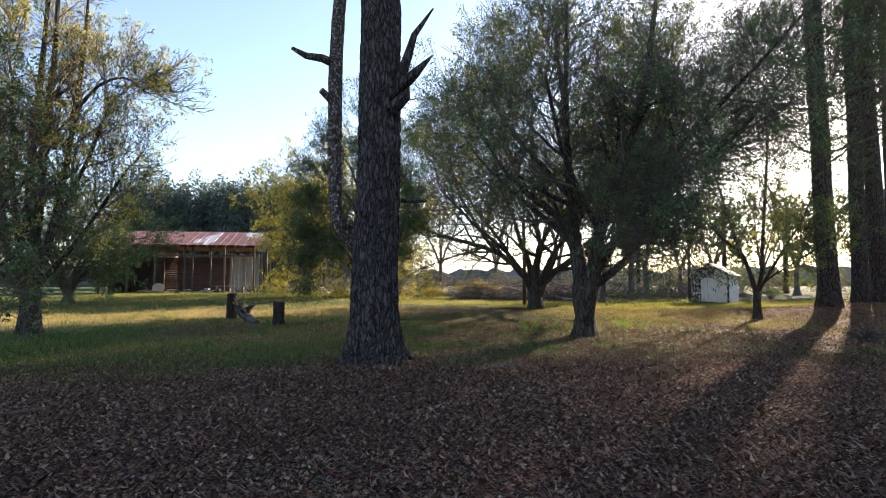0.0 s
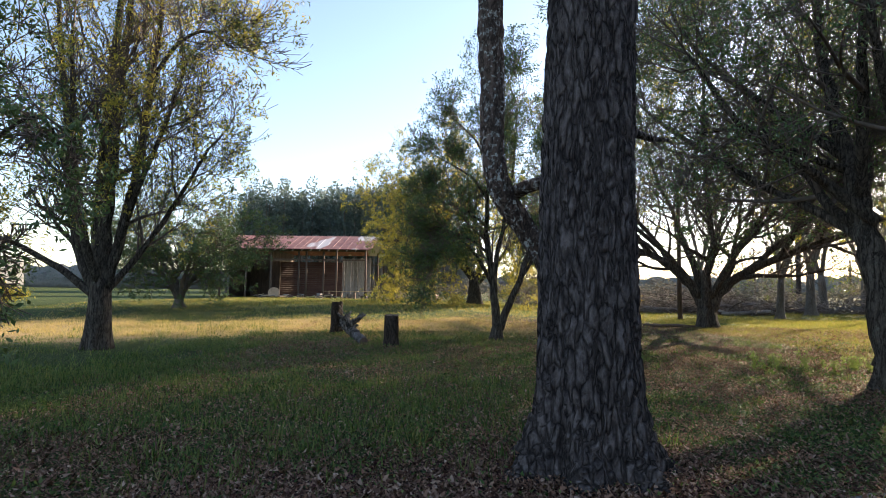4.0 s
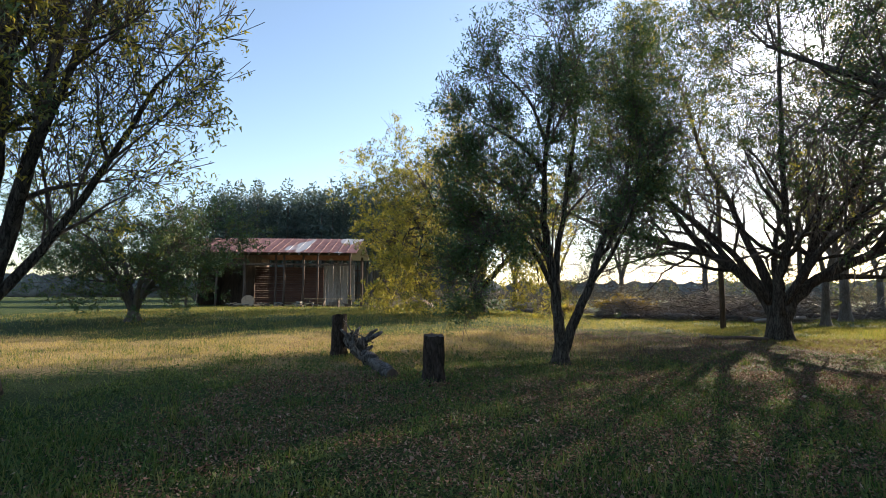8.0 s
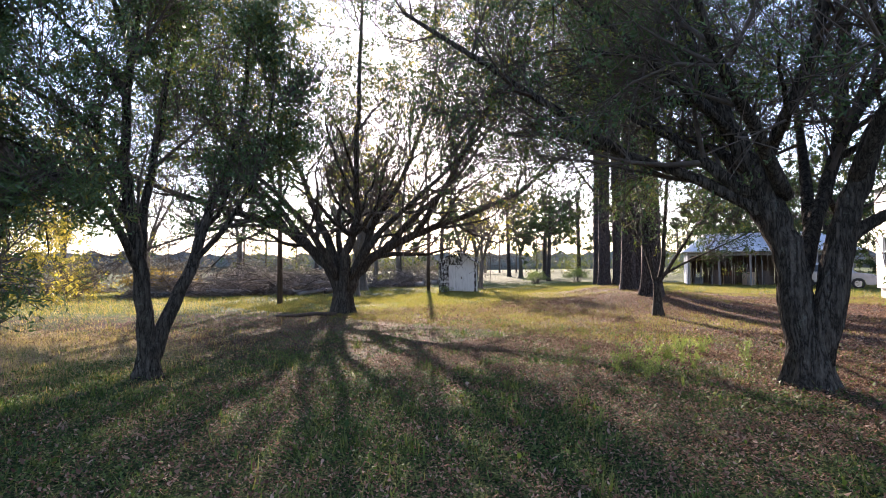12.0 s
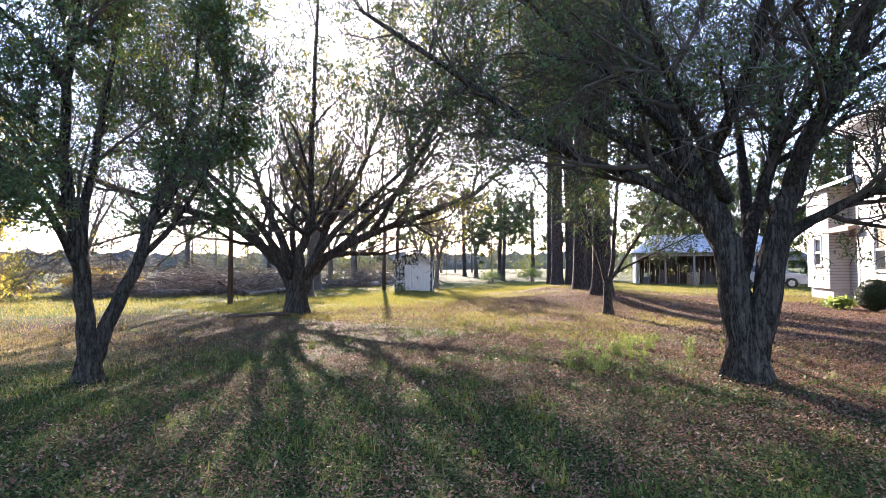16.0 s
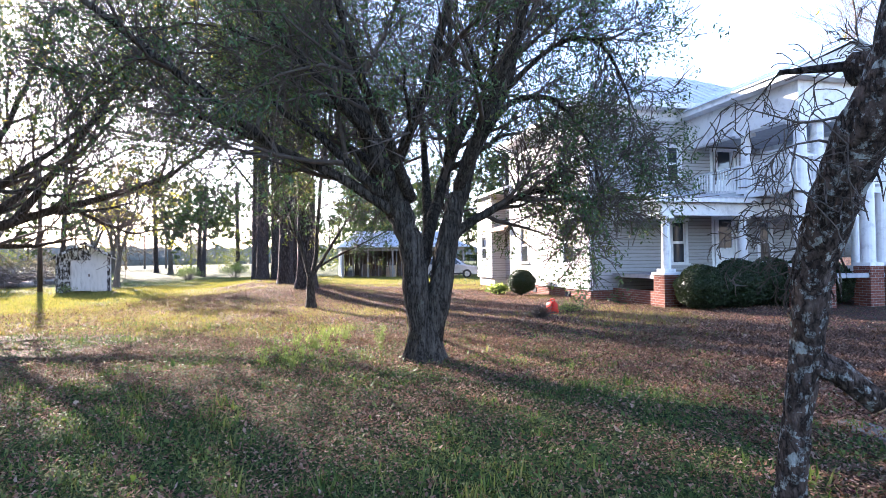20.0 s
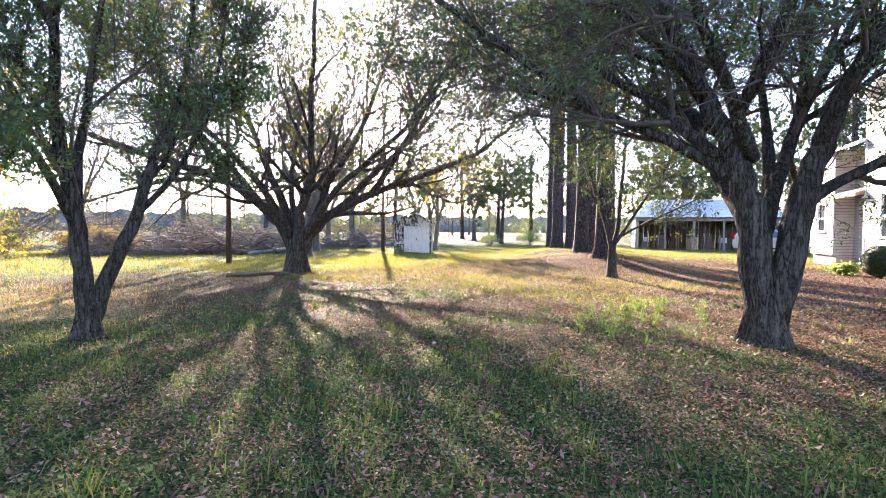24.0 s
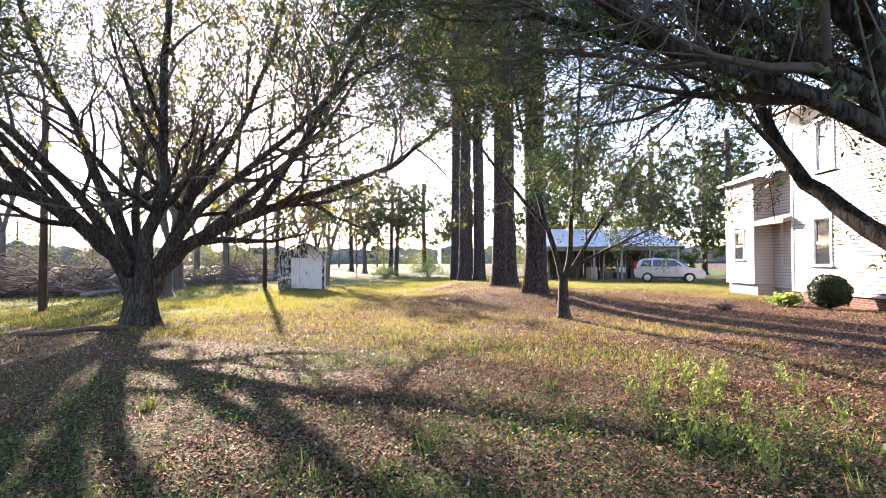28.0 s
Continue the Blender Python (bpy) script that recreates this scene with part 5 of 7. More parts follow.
def ball_of(rx, ry, rz, cz):
    def shape(rng, n):
        p = rng.normal(size=(n, 3))
        p /= np.linalg.norm(p, axis=1)[:, None]
        lump = 1 + 0.05 * np.sin(5 * p[:, :1] + 2) * np.sin(4 * p[:, 1:2]) + 0.04 * np.sin(9 * p[:, 2:])
        return p * lump * rng.uniform(0.8, 1.0, (n, 1)) ** 0.6 * (rx, ry, rz) + (0, 0, cz)
    return shape


shrub("boxwood_ball", pose(18.1, 11.15, 0.0), ball_of(0.58, 0.58, 0.52, 0.52), 9000, "hedge", "clipped round dark boxwood beside the house wall", 0.05)
HOUSE = pose(14.6, 8.95, 0.0, 0, 0, 20)
for k, (v, w, hgt) in enumerate([(1.55, 0.75, 1.2), (2.75, 0.8, 1.35), (3.9, 0.75, 1.38), (5.0, 0.7, 1.3), (6.0, 0.7, 1.26), (9.4, 0.75, 1.25), (10.6, 0.75, 1.3), (11.8, 0.75, 1.25)]):
    tagged(shrub("hedge_shrub", HOUSE @ pose(-3.55 if v < 8 else -3.4, -v, 0), ball_of(0.72, w, hgt * 0.54, hgt * 0.5), 9000, "hedge", "dense dark clipped hedge shrub before the porch", 0.07), group="hedge before the porch")


def jug():
    t = thing("plastic_jug", pose(10.45, 10.6, float(lie(10.45, 10.6)), 0, 6, 40) @ Matrix.Scale(0.98, 4), "red plastic fuel jug standing in the leaves", "jug")
    s = Shape()
    rings = [(0.0, 0.15, 0.1), (0.03, 0.17, 0.115), (0.24, 0.17, 0.115), (0.31, 0.13, 0.085), (0.34, 0.06, 0.05)]
    for z, a, b_ in rings:
        for k in range(14):
            an = 2 * math.pi * k / 14
            s.v.append((a * math.copysign(abs(math.cos(an)) ** 0.6, math.cos(an)), b_ * math.copysign(abs(math.sin(an)) ** 0.6, math.sin(an)), z))
    for i in range(len(rings) - 1):
        for k in range(14):
            p, q = i * 14 + k, i * 14 + (k + 1) % 14
            s.f.append((p, q, q + 14, p + 14))
    s.f += [tuple(reversed(range(14))), tuple(range(56, 70))]
    s.done("body", "red", t, smooth=True)
    Shape().tube([(-0.11, 0, 0.29), (-0.12, 0, 0.38), (0.0, 0, 0.41), (0.06, 0, 0.34)], [0.018] * 4, 8).done("handle", "red", t, smooth=True)
    Shape().tube([(0.08, 0, 0.3), (0.13, 0, 0.36)], [0.028, 0.026], 10).done("cap", "black_plastic", t)


jug()


def urn(m):
    t = thing("urn", m, "grey concrete urn beside the porch pier", "planter")
    s = Shape()
    for z, r in [(0, 0.17), (0.05, 0.17), (0.08, 0.09), (0.16, 0.08), (0.24, 0.2), (0.4, 0.26), (0.44, 0.28), (0.46, 0.24)]:
        for k in range(16):
            s.v.append((r * math.cos(k * math.pi / 8), r * math.sin(k * math.pi / 8), z))
    for i in range(7):
        for k in range(16):
            a, b_ = i * 16 + k, i * 16 + (k + 1) % 16
            s.f.append((a, b_, b_ + 16, a + 16))
    s.f += [tuple(reversed(range(16))), tuple(range(112, 128))]
    s.done("body", "stone", t, smooth=True)


urn(pose(13.6, 0.6, 0.0))


# barn: open front, rusty roof
def barn():
    t = thing("barn", pose(-25.2, 54.0, float(lie(-18, 54)), 0, 0, 1.5), "open-fronted old barn with a rusty red tin roof", "barn")
    L, D, H0, H1 = 13.6, 7.5, 4.45, 6.1
    seamed(t, "roof", "rust", (-0.6, -1.3, H0), (L + 0.6, -1.3, H0), (L + 0.6, D / 2, H1), (-0.6, D / 2, H1), 0.7, 0.028, "rusty red tin roof with pale patched sheets")
    seamed(t, "roof", "rust", (L + 0.6, D + 0.6, H0), (-0.6, D + 0.6, H0), (-0.6, D / 2, H1), (L + 0.6, D / 2, H1), 0.6, 0.05)
    for x in (0.0, 2.4, 4.7, 7.3, 8.0, 9.6, 10.8, 13.5):
        Shape().tube([(x, 0, -0.2), (x + 0.04, 0, 2.0), (x, 0, H0 + 0.3)], [0.1, 0.09, 0.085], 9, 0.05, random.Random(int(x * 10))).done("post", "dark_wood", t, smooth=True)
    for k in range(17):
        x = -0.4 + k * 0.82
        Shape().slab((x, -1.2, H0 - 0.05), (x + 0.08, -1.2, H0 - 0.05), (x + 0.08, D / 2, H1 - 0.06), (x, D / 2, H1 - 0.06), 0.16).done("rafter", "grey_wood", t)
    Shape().box(0, L, -0.09, 0.09, H0 - 0.15, H0 + 0.08).box(0, L, -0.06, 0.06, 3.45, 3.6).done("girt", "dark_wood", t)
    for k in range(16):
        z = 0.1 + k * 0.21
        Shape().box(4.6, 10.7, 3.2, 3.26, z, z + 0.195).done("board", "red_board", t)
    for k in range(13):
        x = 10.75 + k * 0.215
        Shape().box(x, x + 0.17 + 0.03 * (k % 3), 3.2, 3.24, 0.05 * (k % 2), 3.9 - 0.07 * (k % 4)).done("upright_board", "grey_wood", t, "pale weathered upright board")
    Shape().box(0, 4.6, D - 0.05, D, 0, H0).done("back_wall", "dark_wood", t)
    for k in range(3):
        Shape().box(4.6, L, D - 0.1, D, 0.9 + 1.2 * k, 1.05 + 1.2 * k).done("rail", "dark_wood", t)
    Shape().box(0, 0.05, 2, D, 0, H0).done("end_wall", "dark_wood", t)
    # Added wall, only there to keep the low sun out of the left bay.
    Shape().box(4.5, 4.55, 0.9, D, 0, H0).done("sun_block_wall", "dark_wood", t)
    Shape().tube([(L, D, -0.2), (L, D, H0 + 0.3)], [0.12, 0.11], 8).done("post", "dark_wood", t, smooth=True)
    return t


barn()
rngb = random.Random(77)
BARN = pose(-25.2, 54.0, 0.4, 0, 0, 1.5)


def spool(m):
    t = thing("cable_spool", m, "wooden cable spool standing on edge before the barn", "spool")
    for y in (-0.3, 0.22):
        Shape().tube([(0, y, 0.48), (0, y + 0.08, 0.48)], [0.48, 0.48], 24).done("disc", "tan", t)
    Shape().tube([(0, -0.22, 0.48), (0, 0.22, 0.48)], [0.2, 0.2], 14).done("drum", "grey_wood", t)


spool(BARN @ pose(5.4, -0.9, 0, 0, 0, 10))


def junk(m, k, label):
    t = thing("scrap_pile", m, label, "scrap")
    r = random.Random(k)
    for _ in range(5):
        a, L = r.uniform(0, 3.1), r.uniform(0.5, 1.3)
        p = (r.uniform(-0.4, 0.4), r.uniform(-0.3, 0.3), r.uniform(0.03, 0.3))
        Shape().box(-L / 2, L / 2, -0.07, 0.07, 0, 0.05, pose(*p, r.uniform(-20, 20), r.uniform(-15, 15), a * 57)).done("plank", r.choice(["grey_wood", "cut", "dead_wood"]), t)
    Shape().box(-0.25, 0.25, -0.2, 0.2, 0, r.uniform(0.25, 0.5), pose(r.uniform(-0.3, 0.3), 0.1, 0, 0, 0, r.uniform(0, 90)), 0.03).done("crate", r.choice(["grey_wood", "stone", "dark_wood"]), t)


for k in range(9):
    junk(BARN @ pose(4.0 + k * 1.35, -0.8 - 0.3 * (k % 3), 0.0), 200 + k, "heap of old planks and crates before the barn")


def bench_table(m):
    t = thing("plank_bench", m, "long low bench of pale planks before the barn", "bench")
    for y in (-0.25, 0.02, 0.29):
        Shape().box(-1.5, 1.5, y - 0.12, y + 0.12, 0.66, 0.71).done("plank", "cut", t)
    for x in (-1.2, 0, 1.2):
        Shape().box(x - 0.05, x + 0.05, -0.3, 0.3, 0, 0.66).done("leg", "dark_wood", t)


bench_table(BARN @ pose(11.6, -1.2, 0))
bench_table(BARN @ pose(15.0, -1.0, 0))


# open-sided car shelter with a tin roof
def shelter():
    a = math.degrees(math.atan2(-14.2, 5.0))
    t = thing("shelter", pose(40.5, 25.6, 0.0, 0, 0, a), "long open-fronted tin-roofed shelter full of stored things", "shelter")
    L, D = 10.9, 6.5
    seamed(t, "roof", "tin", (-0.4, -0.5, 2.65), (L + 0.4, -0.5, 2.65), (L - 1.5, D / 2, 4.2), (1.5, D / 2, 4.2), 0.6, 0.04, "weathered tin roof")
    seamed(t, "roof", "tin", (L + 0.4, D + 0.5, 2.65), (-0.4, D + 0.5, 2.65), (1.5, D / 2, 4.2), (L - 1.5, D / 2, 4.2), 0.6, 0.04)
    Shape().slab((-0.4, -0.5, 2.65), (1.5, D / 2, 4.2), (1.5, D / 2, 4.2), (-0.4, D + 0.5, 2.65), 0.04).done("roof_hip", "tin", t, "weathered tin roof")
    Shape().slab((L + 0.4, -0.5, 2.65), (L - 1.5, D / 2, 4.2), (L - 1.5, D / 2, 4.2), (L + 0.4, D + 0.5, 2.65), 0.04).done("roof_hip", "tin", t, "weathered tin roof")
    Shape().box(0, L, -0.06, 0.06, 2.3, 2.56).done("beam", "grey_wood", t)
    for k in range(6):
        x = 0.1 + (L - 0.2) * k / 5
        Shape().box(x - 0.07, x + 0.07, -0.07, 0.07, -0.1, 2.3).done("post", "grey_wood", t)
    for k in range(14):
        Shape().box(-0.02, 0.02, 0.1 + k * 0.46, 0.1 + k * 0.46 + 0.44, 0, 2.6).done("board", "shed_white", t)
    for k in range(23):
        x = 0.1 + k * 0.465
        Shape().box(x, x + 0.43, D - 0.04, D, 0, 2.6).done("board", "dark_wood", t)
    return t


shelter()
SHEL = pose(40.5, 25.6, 0.0, 0, 0, math.degrees(math.atan2(-14.2, 5.0)))
for k in range(9):
    r = random.Random(300 + k)
    x = 0.9 + k * 1.15
    c = thing("stored_clutter", SHEL @ pose(x, 1.3 + r.uniform(-0.5, 1.2), 0, 0, 0, r.uniform(-30, 30)), "stacked boxes, timber and tools stored under the shelter", "clutter")
    w, hgt = r.uniform(0.3, 0.55), r.uniform(0.4, 1.0)
    Shape().box(-w, w, -0.3, 0.3, 0, hgt, None, 0.03).done("crate", r.choice(["grey_wood", "dark_wood", "tan", "stone"]), c)
    Shape().box(-w * 0.7, w * 0.6, -0.25, 0.22, hgt, hgt + r.uniform(0.15, 0.5), None, 0.03).done("box", r.choice(["tan", "curtain", "dark_wood", "red_board"]), c)
    for q in range(3):
        xx = r.uniform(-0.5, 0.5)
        Shape().tube([(xx, -0.35, 0), (xx + r.uniform(-0.2, 0.2), -0.2, r.uniform(1.0, 1.9))], [0.03, 0.025], 6).done("pole", r.choice(["grey_wood", "dead_wood"]), c)


# parked car
def car():
    t = thing("car", pose(38.67, 18.26, float(lie(38.67, 18.26)), 0, 0, -86), "silver compact sport utility car parked on the grass", "car")
    # side outline of the body, rear at x 0, front at x 4.5
    low = [(0.02, 0.45), (0.0, 0.75), (0.04, 1.0), (0.16, 1.06), (3.3, 1.06), (4.25, 0.93), (4.47, 0.75), (4.5, 0.5), (4.42, 0.3), (3.95, 0.28), (3.9, 0.5), (3.72, 0.68), (3.45, 0.7), (3.2, 0.58), (3.12, 0.3), (1.25, 0.3), (1.18, 0.52), (1.0, 0.68), (0.75, 0.7), (0.52, 0.56), (0.46, 0.32), (0.1, 0.34)]
    hi = [(0.08, 1.03), (0.3, 1.45), (0.55, 1.63), (1.2, 1.68), (2.2, 1.66), (2.7, 1.55), (3.45, 1.05)]

    def skin(outline, half, inset):
        s = Shape()
        n = len(outline)
        for y, k in ((-half, inset), (-half + 0.07, 0), (half - 0.07, 0), (half, inset)):
            cx, cz = sum(p[0] for p in outline) / n, sum(p[1] for p in outline) / n
            for x, z in outline:
                s.v.append((x + (cx - x) * k, y, z + (cz - z) * k))
        for i in range(3):
            for k in range(n):
                a, b_ = i * n + k, i * n + (k + 1) % n
                s.f.append((a, b_, b_ + n, a + n))
        s.f += [tuple(range(n)), tuple(reversed(range(3 * n, 4 * n)))]
        return s
    skin(low, 0.9, 0.03).done("body", "silver", t)
    s = Shape()
    n = len(hi)
    for y, k in ((-0.84, 0.0), (-0.68, 1.0), (0.68, 1.0), (0.84, 0.0)):
        for x, z in hi:
            w = (z - 1.03) / 0.65
            s.v.append((x, math.copysign(0.86 - 0.2 * w - (0.06 if k else 0), y), z if k else z - 0.02))
    for i in range(3):
        for k in range(n - 1):
            a, b_ = i * n + k, i * n + k + 1
            s.f.append((a, b_, b_ + n, a + n))
    s.f += [tuple(range(n)), tuple(reversed(range(3 * n, 4 * n)))]
    s.done("cabin", "silver", t)
    for sy in (-1, 1):
        for x0, x1, x2, x3 in ((0.38, 1.12, 1.14, 0.62), (1.22, 2.02, 1.98, 1.24), (2.1, 3.05, 2.62, 2.06)):
            k = Shape()
            pts = [(x0, 1.1), (x1, 1.1), (x2, 1.53), (x3, 1.53)]
            k.v = [(x, sy * (0.875 - 0.2 * (z - 1.03) / 0.65), z) for x, z in pts] + [(x, sy * (0.865 - 0.2 * (z - 1.03) / 0.65), z) for x, z in pts]
            k.f = [(0, 1, 2, 3), (7, 6, 5, 4), (0, 4, 5, 1), (1, 5, 6, 2), (2, 6, 7, 3), (3, 7, 4, 0)]
            k.done("side_window", "glass", t)
        for x in (0.85, 3.5):
            wheel = Shape().tube([(x, sy * 0.72, 0.34), (x, sy * 0.75, 0.34), (x, sy * 0.9, 0.34), (x, sy * 0.92, 0.34)], [0.3, 0.34, 0.34, 0.3], 22).done("wheel", "black_plastic", t)
            Shape().tube([(x, sy * 0.9, 0.34), (x, sy * 0.93, 0.34)], [0.22, 0.2], 16).done("rim", "rim", wheel)
            for q in range(5):
                an = q * 2 * math.pi / 5
                Shape().tube([(x, sy * 0.93, 0.34), (x + 0.19 * math.cos(an), sy * 0.935, 0.34 + 0.19 * math.sin(an))], [0.03, 0.025], 5).done("spoke", "rim", wheel)
        Shape().box(0.0, 0.16, sy * 0.86 - 0.06, sy * 0.86 + 0.05, 0.95, 1.42, None, 0.02).done("tail_light", "lamp_red", t)
        Shape().box(4.2, 4.46, sy * 0.66 - 0.16, sy * 0.66 + 0.18, 0.72, 0.86, None, 0.03).done("headlight", "glass", t)
        Shape().box(2.72, 2.86, sy * 0.98 - 0.08, sy * 0.98 + 0.08, 1.08, 1.2, None, 0.03).done("mirror", "silver", t)
        Shape().box(1.05, 3.25, sy * 0.89 - 0.02, sy * 0.89 + 0.03, 0.3, 0.42).done("sill_trim", "black_plastic", t)
    Shape().slab((0.12, -0.66, 1.1), (0.12, 0.66, 1.1), (0.33, 0.58, 1.5), (0.33, -0.58, 1.5), 0.02).done("rear_window", "glass", t)
    Shape().box(-0.06, 0.2, -0.84, 0.84, 0.33, 0.62, None, 0.05).done("rear_bumper", "black_plastic", t)
    Shape().slab((3.5, -0.72, 1.07), (3.5, 0.72, 1.07), (2.75, 0.6, 1.56), (2.75, -0.6, 1.56), 0.02).done("windscreen", "glass", t)


car()


# small peeling white shed
def small_shed():
    t = thing("shed", pose(20.55, 34.3, float(lie(21.5, 34)), 0, 0, -49), "small white board shed with peeling paint and a closed door", "shed")
    W, D, H, T = 2.3, 2.4, 1.9, 2.62
    for k in range(16):
        x = W * k / 16
        gable = H + (T - H) * (1 - abs((x + W / 32) / W - 0.5) * 2)
        if 4 <= k <= 9:
            Shape().box(x + 0.004, x + W / 16 - 0.004, 0.0, 0.05, 1.66, gable - 0.12).done("board", "peeling", t)
        else:
            Shape().box(x + 0.004, x + W / 16 - 0.004, 0.0 + 0.006 * (k % 2), 0.05, 0.02, gable - 0.12).done("board", "peeling" if k < 4 or k == 15 else "shed_white", t)
    for k in range(16):
        y = D * k / 16
        Shape().box(-0.05, 0.0, y + 0.004, y + D / 16 - 0.004, 0.02, H - 0.02).done("board", "peeling", t)
        Shape().box(W, W + 0.05, y + 0.004, y + D / 16 - 0.004, 0.02, H - 0.02).done("board", "shed_white", t)
    Shape().box(0, W, D - 0.05, D, 0, H).done("back_wall", "shed_white", t)
    door = Shape().box(W * 0.26, W * 0.62, -0.03, 0.015, 0.08, 1.64).done("door", "shed_white", t, "closed plain white board door")
    Shape().box(W * 0.58, W * 0.605, -0.05, -0.03, 0.8, 0.95).done("latch", "dark_wood", door)
    Shape().box(W * 0.44, W * 0.445, -0.034, -0.03, 0.1, 1.6).done("seam", "dark_wood", door)
    s = Shape()
    s.slab((-0.25, -0.3, H - 0.12), (-0.25, D + 0.2, H - 0.12), (W / 2, D + 0.2, T), (W / 2, -0.3, T), 0.06)
    s.slab((W + 0.25, D + 0.2, H - 0.12), (W + 0.25, -0.3, H - 0.12), (W / 2, -0.3, T), (W / 2, D + 0.2, T), 0.06)
    s.done("roof", "grey_wood", t, "weathered grey roof")
    s = Shape()
    s.slab((-0.25, -0.34, H - 0.1), (-0.25, -0.3, H - 0.1), (W / 2, -0.3, T + 0.02), (W / 2, -0.34, T + 0.02), 0.14)
    s.slab((W + 0.25, -0.3, H - 0.1), (W + 0.25, -0.34, H - 0.1), (W / 2, -0.34, T + 0.02), (W / 2, -0.3, T + 0.02), 0.14)
    s.done("barge_board", "peeling", t)


small_shed()


# poles
def pole(x, y, hgt, r, label, lean=0.0):
    t = thing("pole", Matrix.Translation(on_ground(x, y, -0.1)), label, "pole")
    Shape().tube([(0, 0, 0), (lean * 0.4, 0, hgt * 0.4), (lean, 0, hgt)], [r, r * 0.9, r * 0.72], 12, 0.03, random.Random(int(x * 9))).done("shaft", "dark_wood", t, smooth=True)
    Shape().tube([(lean, 0, hgt), (lean, 0, hgt + 0.03)], [r * 0.74, r * 0.6], 12).done("cap", "grey_wood", t)


pole(8.3, 32.6, 6.4, 0.12, "plain dark wooden pole standing in the yard")
pole(21.8, 36.4, 7.0, 0.12, "thin dark wooden pole beside the shed")


# stumps and fallen log
def stump(x, y, hgt, r, seed, label, tilt=0):
    t = thing("stump", Matrix.Translation(on_ground(x, y, -0.04)) @ pose(0, 0, 0, tilt, 0, 0), label, "stump")
    rng = random.Random(seed)
    s, n = Shape(), 20
    zs = [-0.05, 0.08, 0.25, hgt * 0.6, hgt]
    for i, z in enumerate(zs):
        for k in range(n):
            a = 2 * math.pi * k / n
            rr = r * (1.35 if i == 0 else 1.12 if i == 1 else 1.0 if i < 4 else 0.94) * (1 + 0.07 * math.sin(3 * a + seed) + rng.uniform(-0.03, 0.03))
            cut = 0.12 * r * math.cos(a + seed) + rng.uniform(-0.015, 0.015) if i == 4 else 0
            s.v.append((rr * math.cos(a), rr * math.sin(a), z + cut))
    for i in range(4):
        for k in range(n):
            a, b_ = i * n + k, i * n + (k + 1) % n
            s.f.append((a, b_, b_ + n, a + n))
    s.done("trunk", "stump_wood", t, smooth=True)
    c = Shape()
    c.v = list(s.v[-n:]) + [(0.02, 0.01, hgt - 0.02)]
    c.f = [(k, (k + 1) % n, n) for k in range(n)]
    c.done("cut_top", "dark_wood", t, "dark weathered cut top")
    return t


stump(-4.02, 17.7, 0.76, 0.17, 4, "upright weathered stump in the grass")
stump(-6.25, 21.5, 0.98, 0.18, 7, "upright dark stump with a rope and a dead log beside it")


def fallen_log():
    x, y, z = on_ground(-6.0, 21.0, -0.06)
    t = thing("dead_log", Matrix.Translation((x, y, z)), "bleached dead log with broken branch stubs lying in the grass", "log")
    rng = random.Random(12)
    axis = [(0.0, 0.5, 0.46), (0.15, 0.0, 0.36), (0.4, -0.7, 0.28), (0.72, -1.4, 0.24), (0.98, -2.2, 0.18), (1.3, -3.1, 0.17)]
    fine = [Vector(axis[i]).lerp(Vector(axis[i + 1]), k / 8) + Vector((rng.gauss(0, 0.014), 0, rng.gauss(0, 0.014))) for i in range(5) for k in range(8)] + [Vector(axis[-1])]
    girth = [0.135 - 0.0012 * i + 0.025 * math.sin(i * 0.9) * math.sin(i * 0.37) + rng.uniform(-0.012, 0.012) for i in range(41)]
    Shape().tube(fine, girth, 22, 0.1, rng).done("trunk", "dead_wood", t, smooth=True)
    Shape().tube([axis[-1], (1.312, -3.13, 0.17)], [0.1, 0.095], 14).done("cut_end", "dark_wood", t, "dark hollow cut end")
    for _ in range(26):
        i = rng.randrange(2, 34)
        an = rng.uniform(0, 6.28)
        d = Vector((math.cos(an), 0.5 * math.sin(an), 0.15 + 0.75 * abs(math.sin(an * 1.7)))).normalized() * rng.choice((0.2, 0.28, 0.36, 0.5, 0.62))
        p = fine[i]
        kink = Vector((rng.gauss(0, 0.07), rng.gauss(0, 0.07), rng.gauss(0, 0.06)))
        r0 = rng.uniform(0.035, 0.075)
        Shape().tube([p, p + d * 0.45 + kink, p + d * 0.75 + kink * 0.4, p + d], [r0, r0 * 0.75, r0 * 0.6, r0 * 0.4], 9, 0.3, rng).done("branch_stub", "dead_wood", t, smooth=True)
    r = thing("rope", Matrix.Translation(on_ground(-6.25, 21.5)), "dark rope hanging from the stump to the log", "rope")
    Shape().tube([(0.12, -0.15, 0.85), (0.35, -0.5, 0.62), (0.7, -0.9, 0.5), (0.95, -1.3, 0.42)], [0.012] * 4, 6).done("strand", "rope", r, smooth=True)


fallen_log()


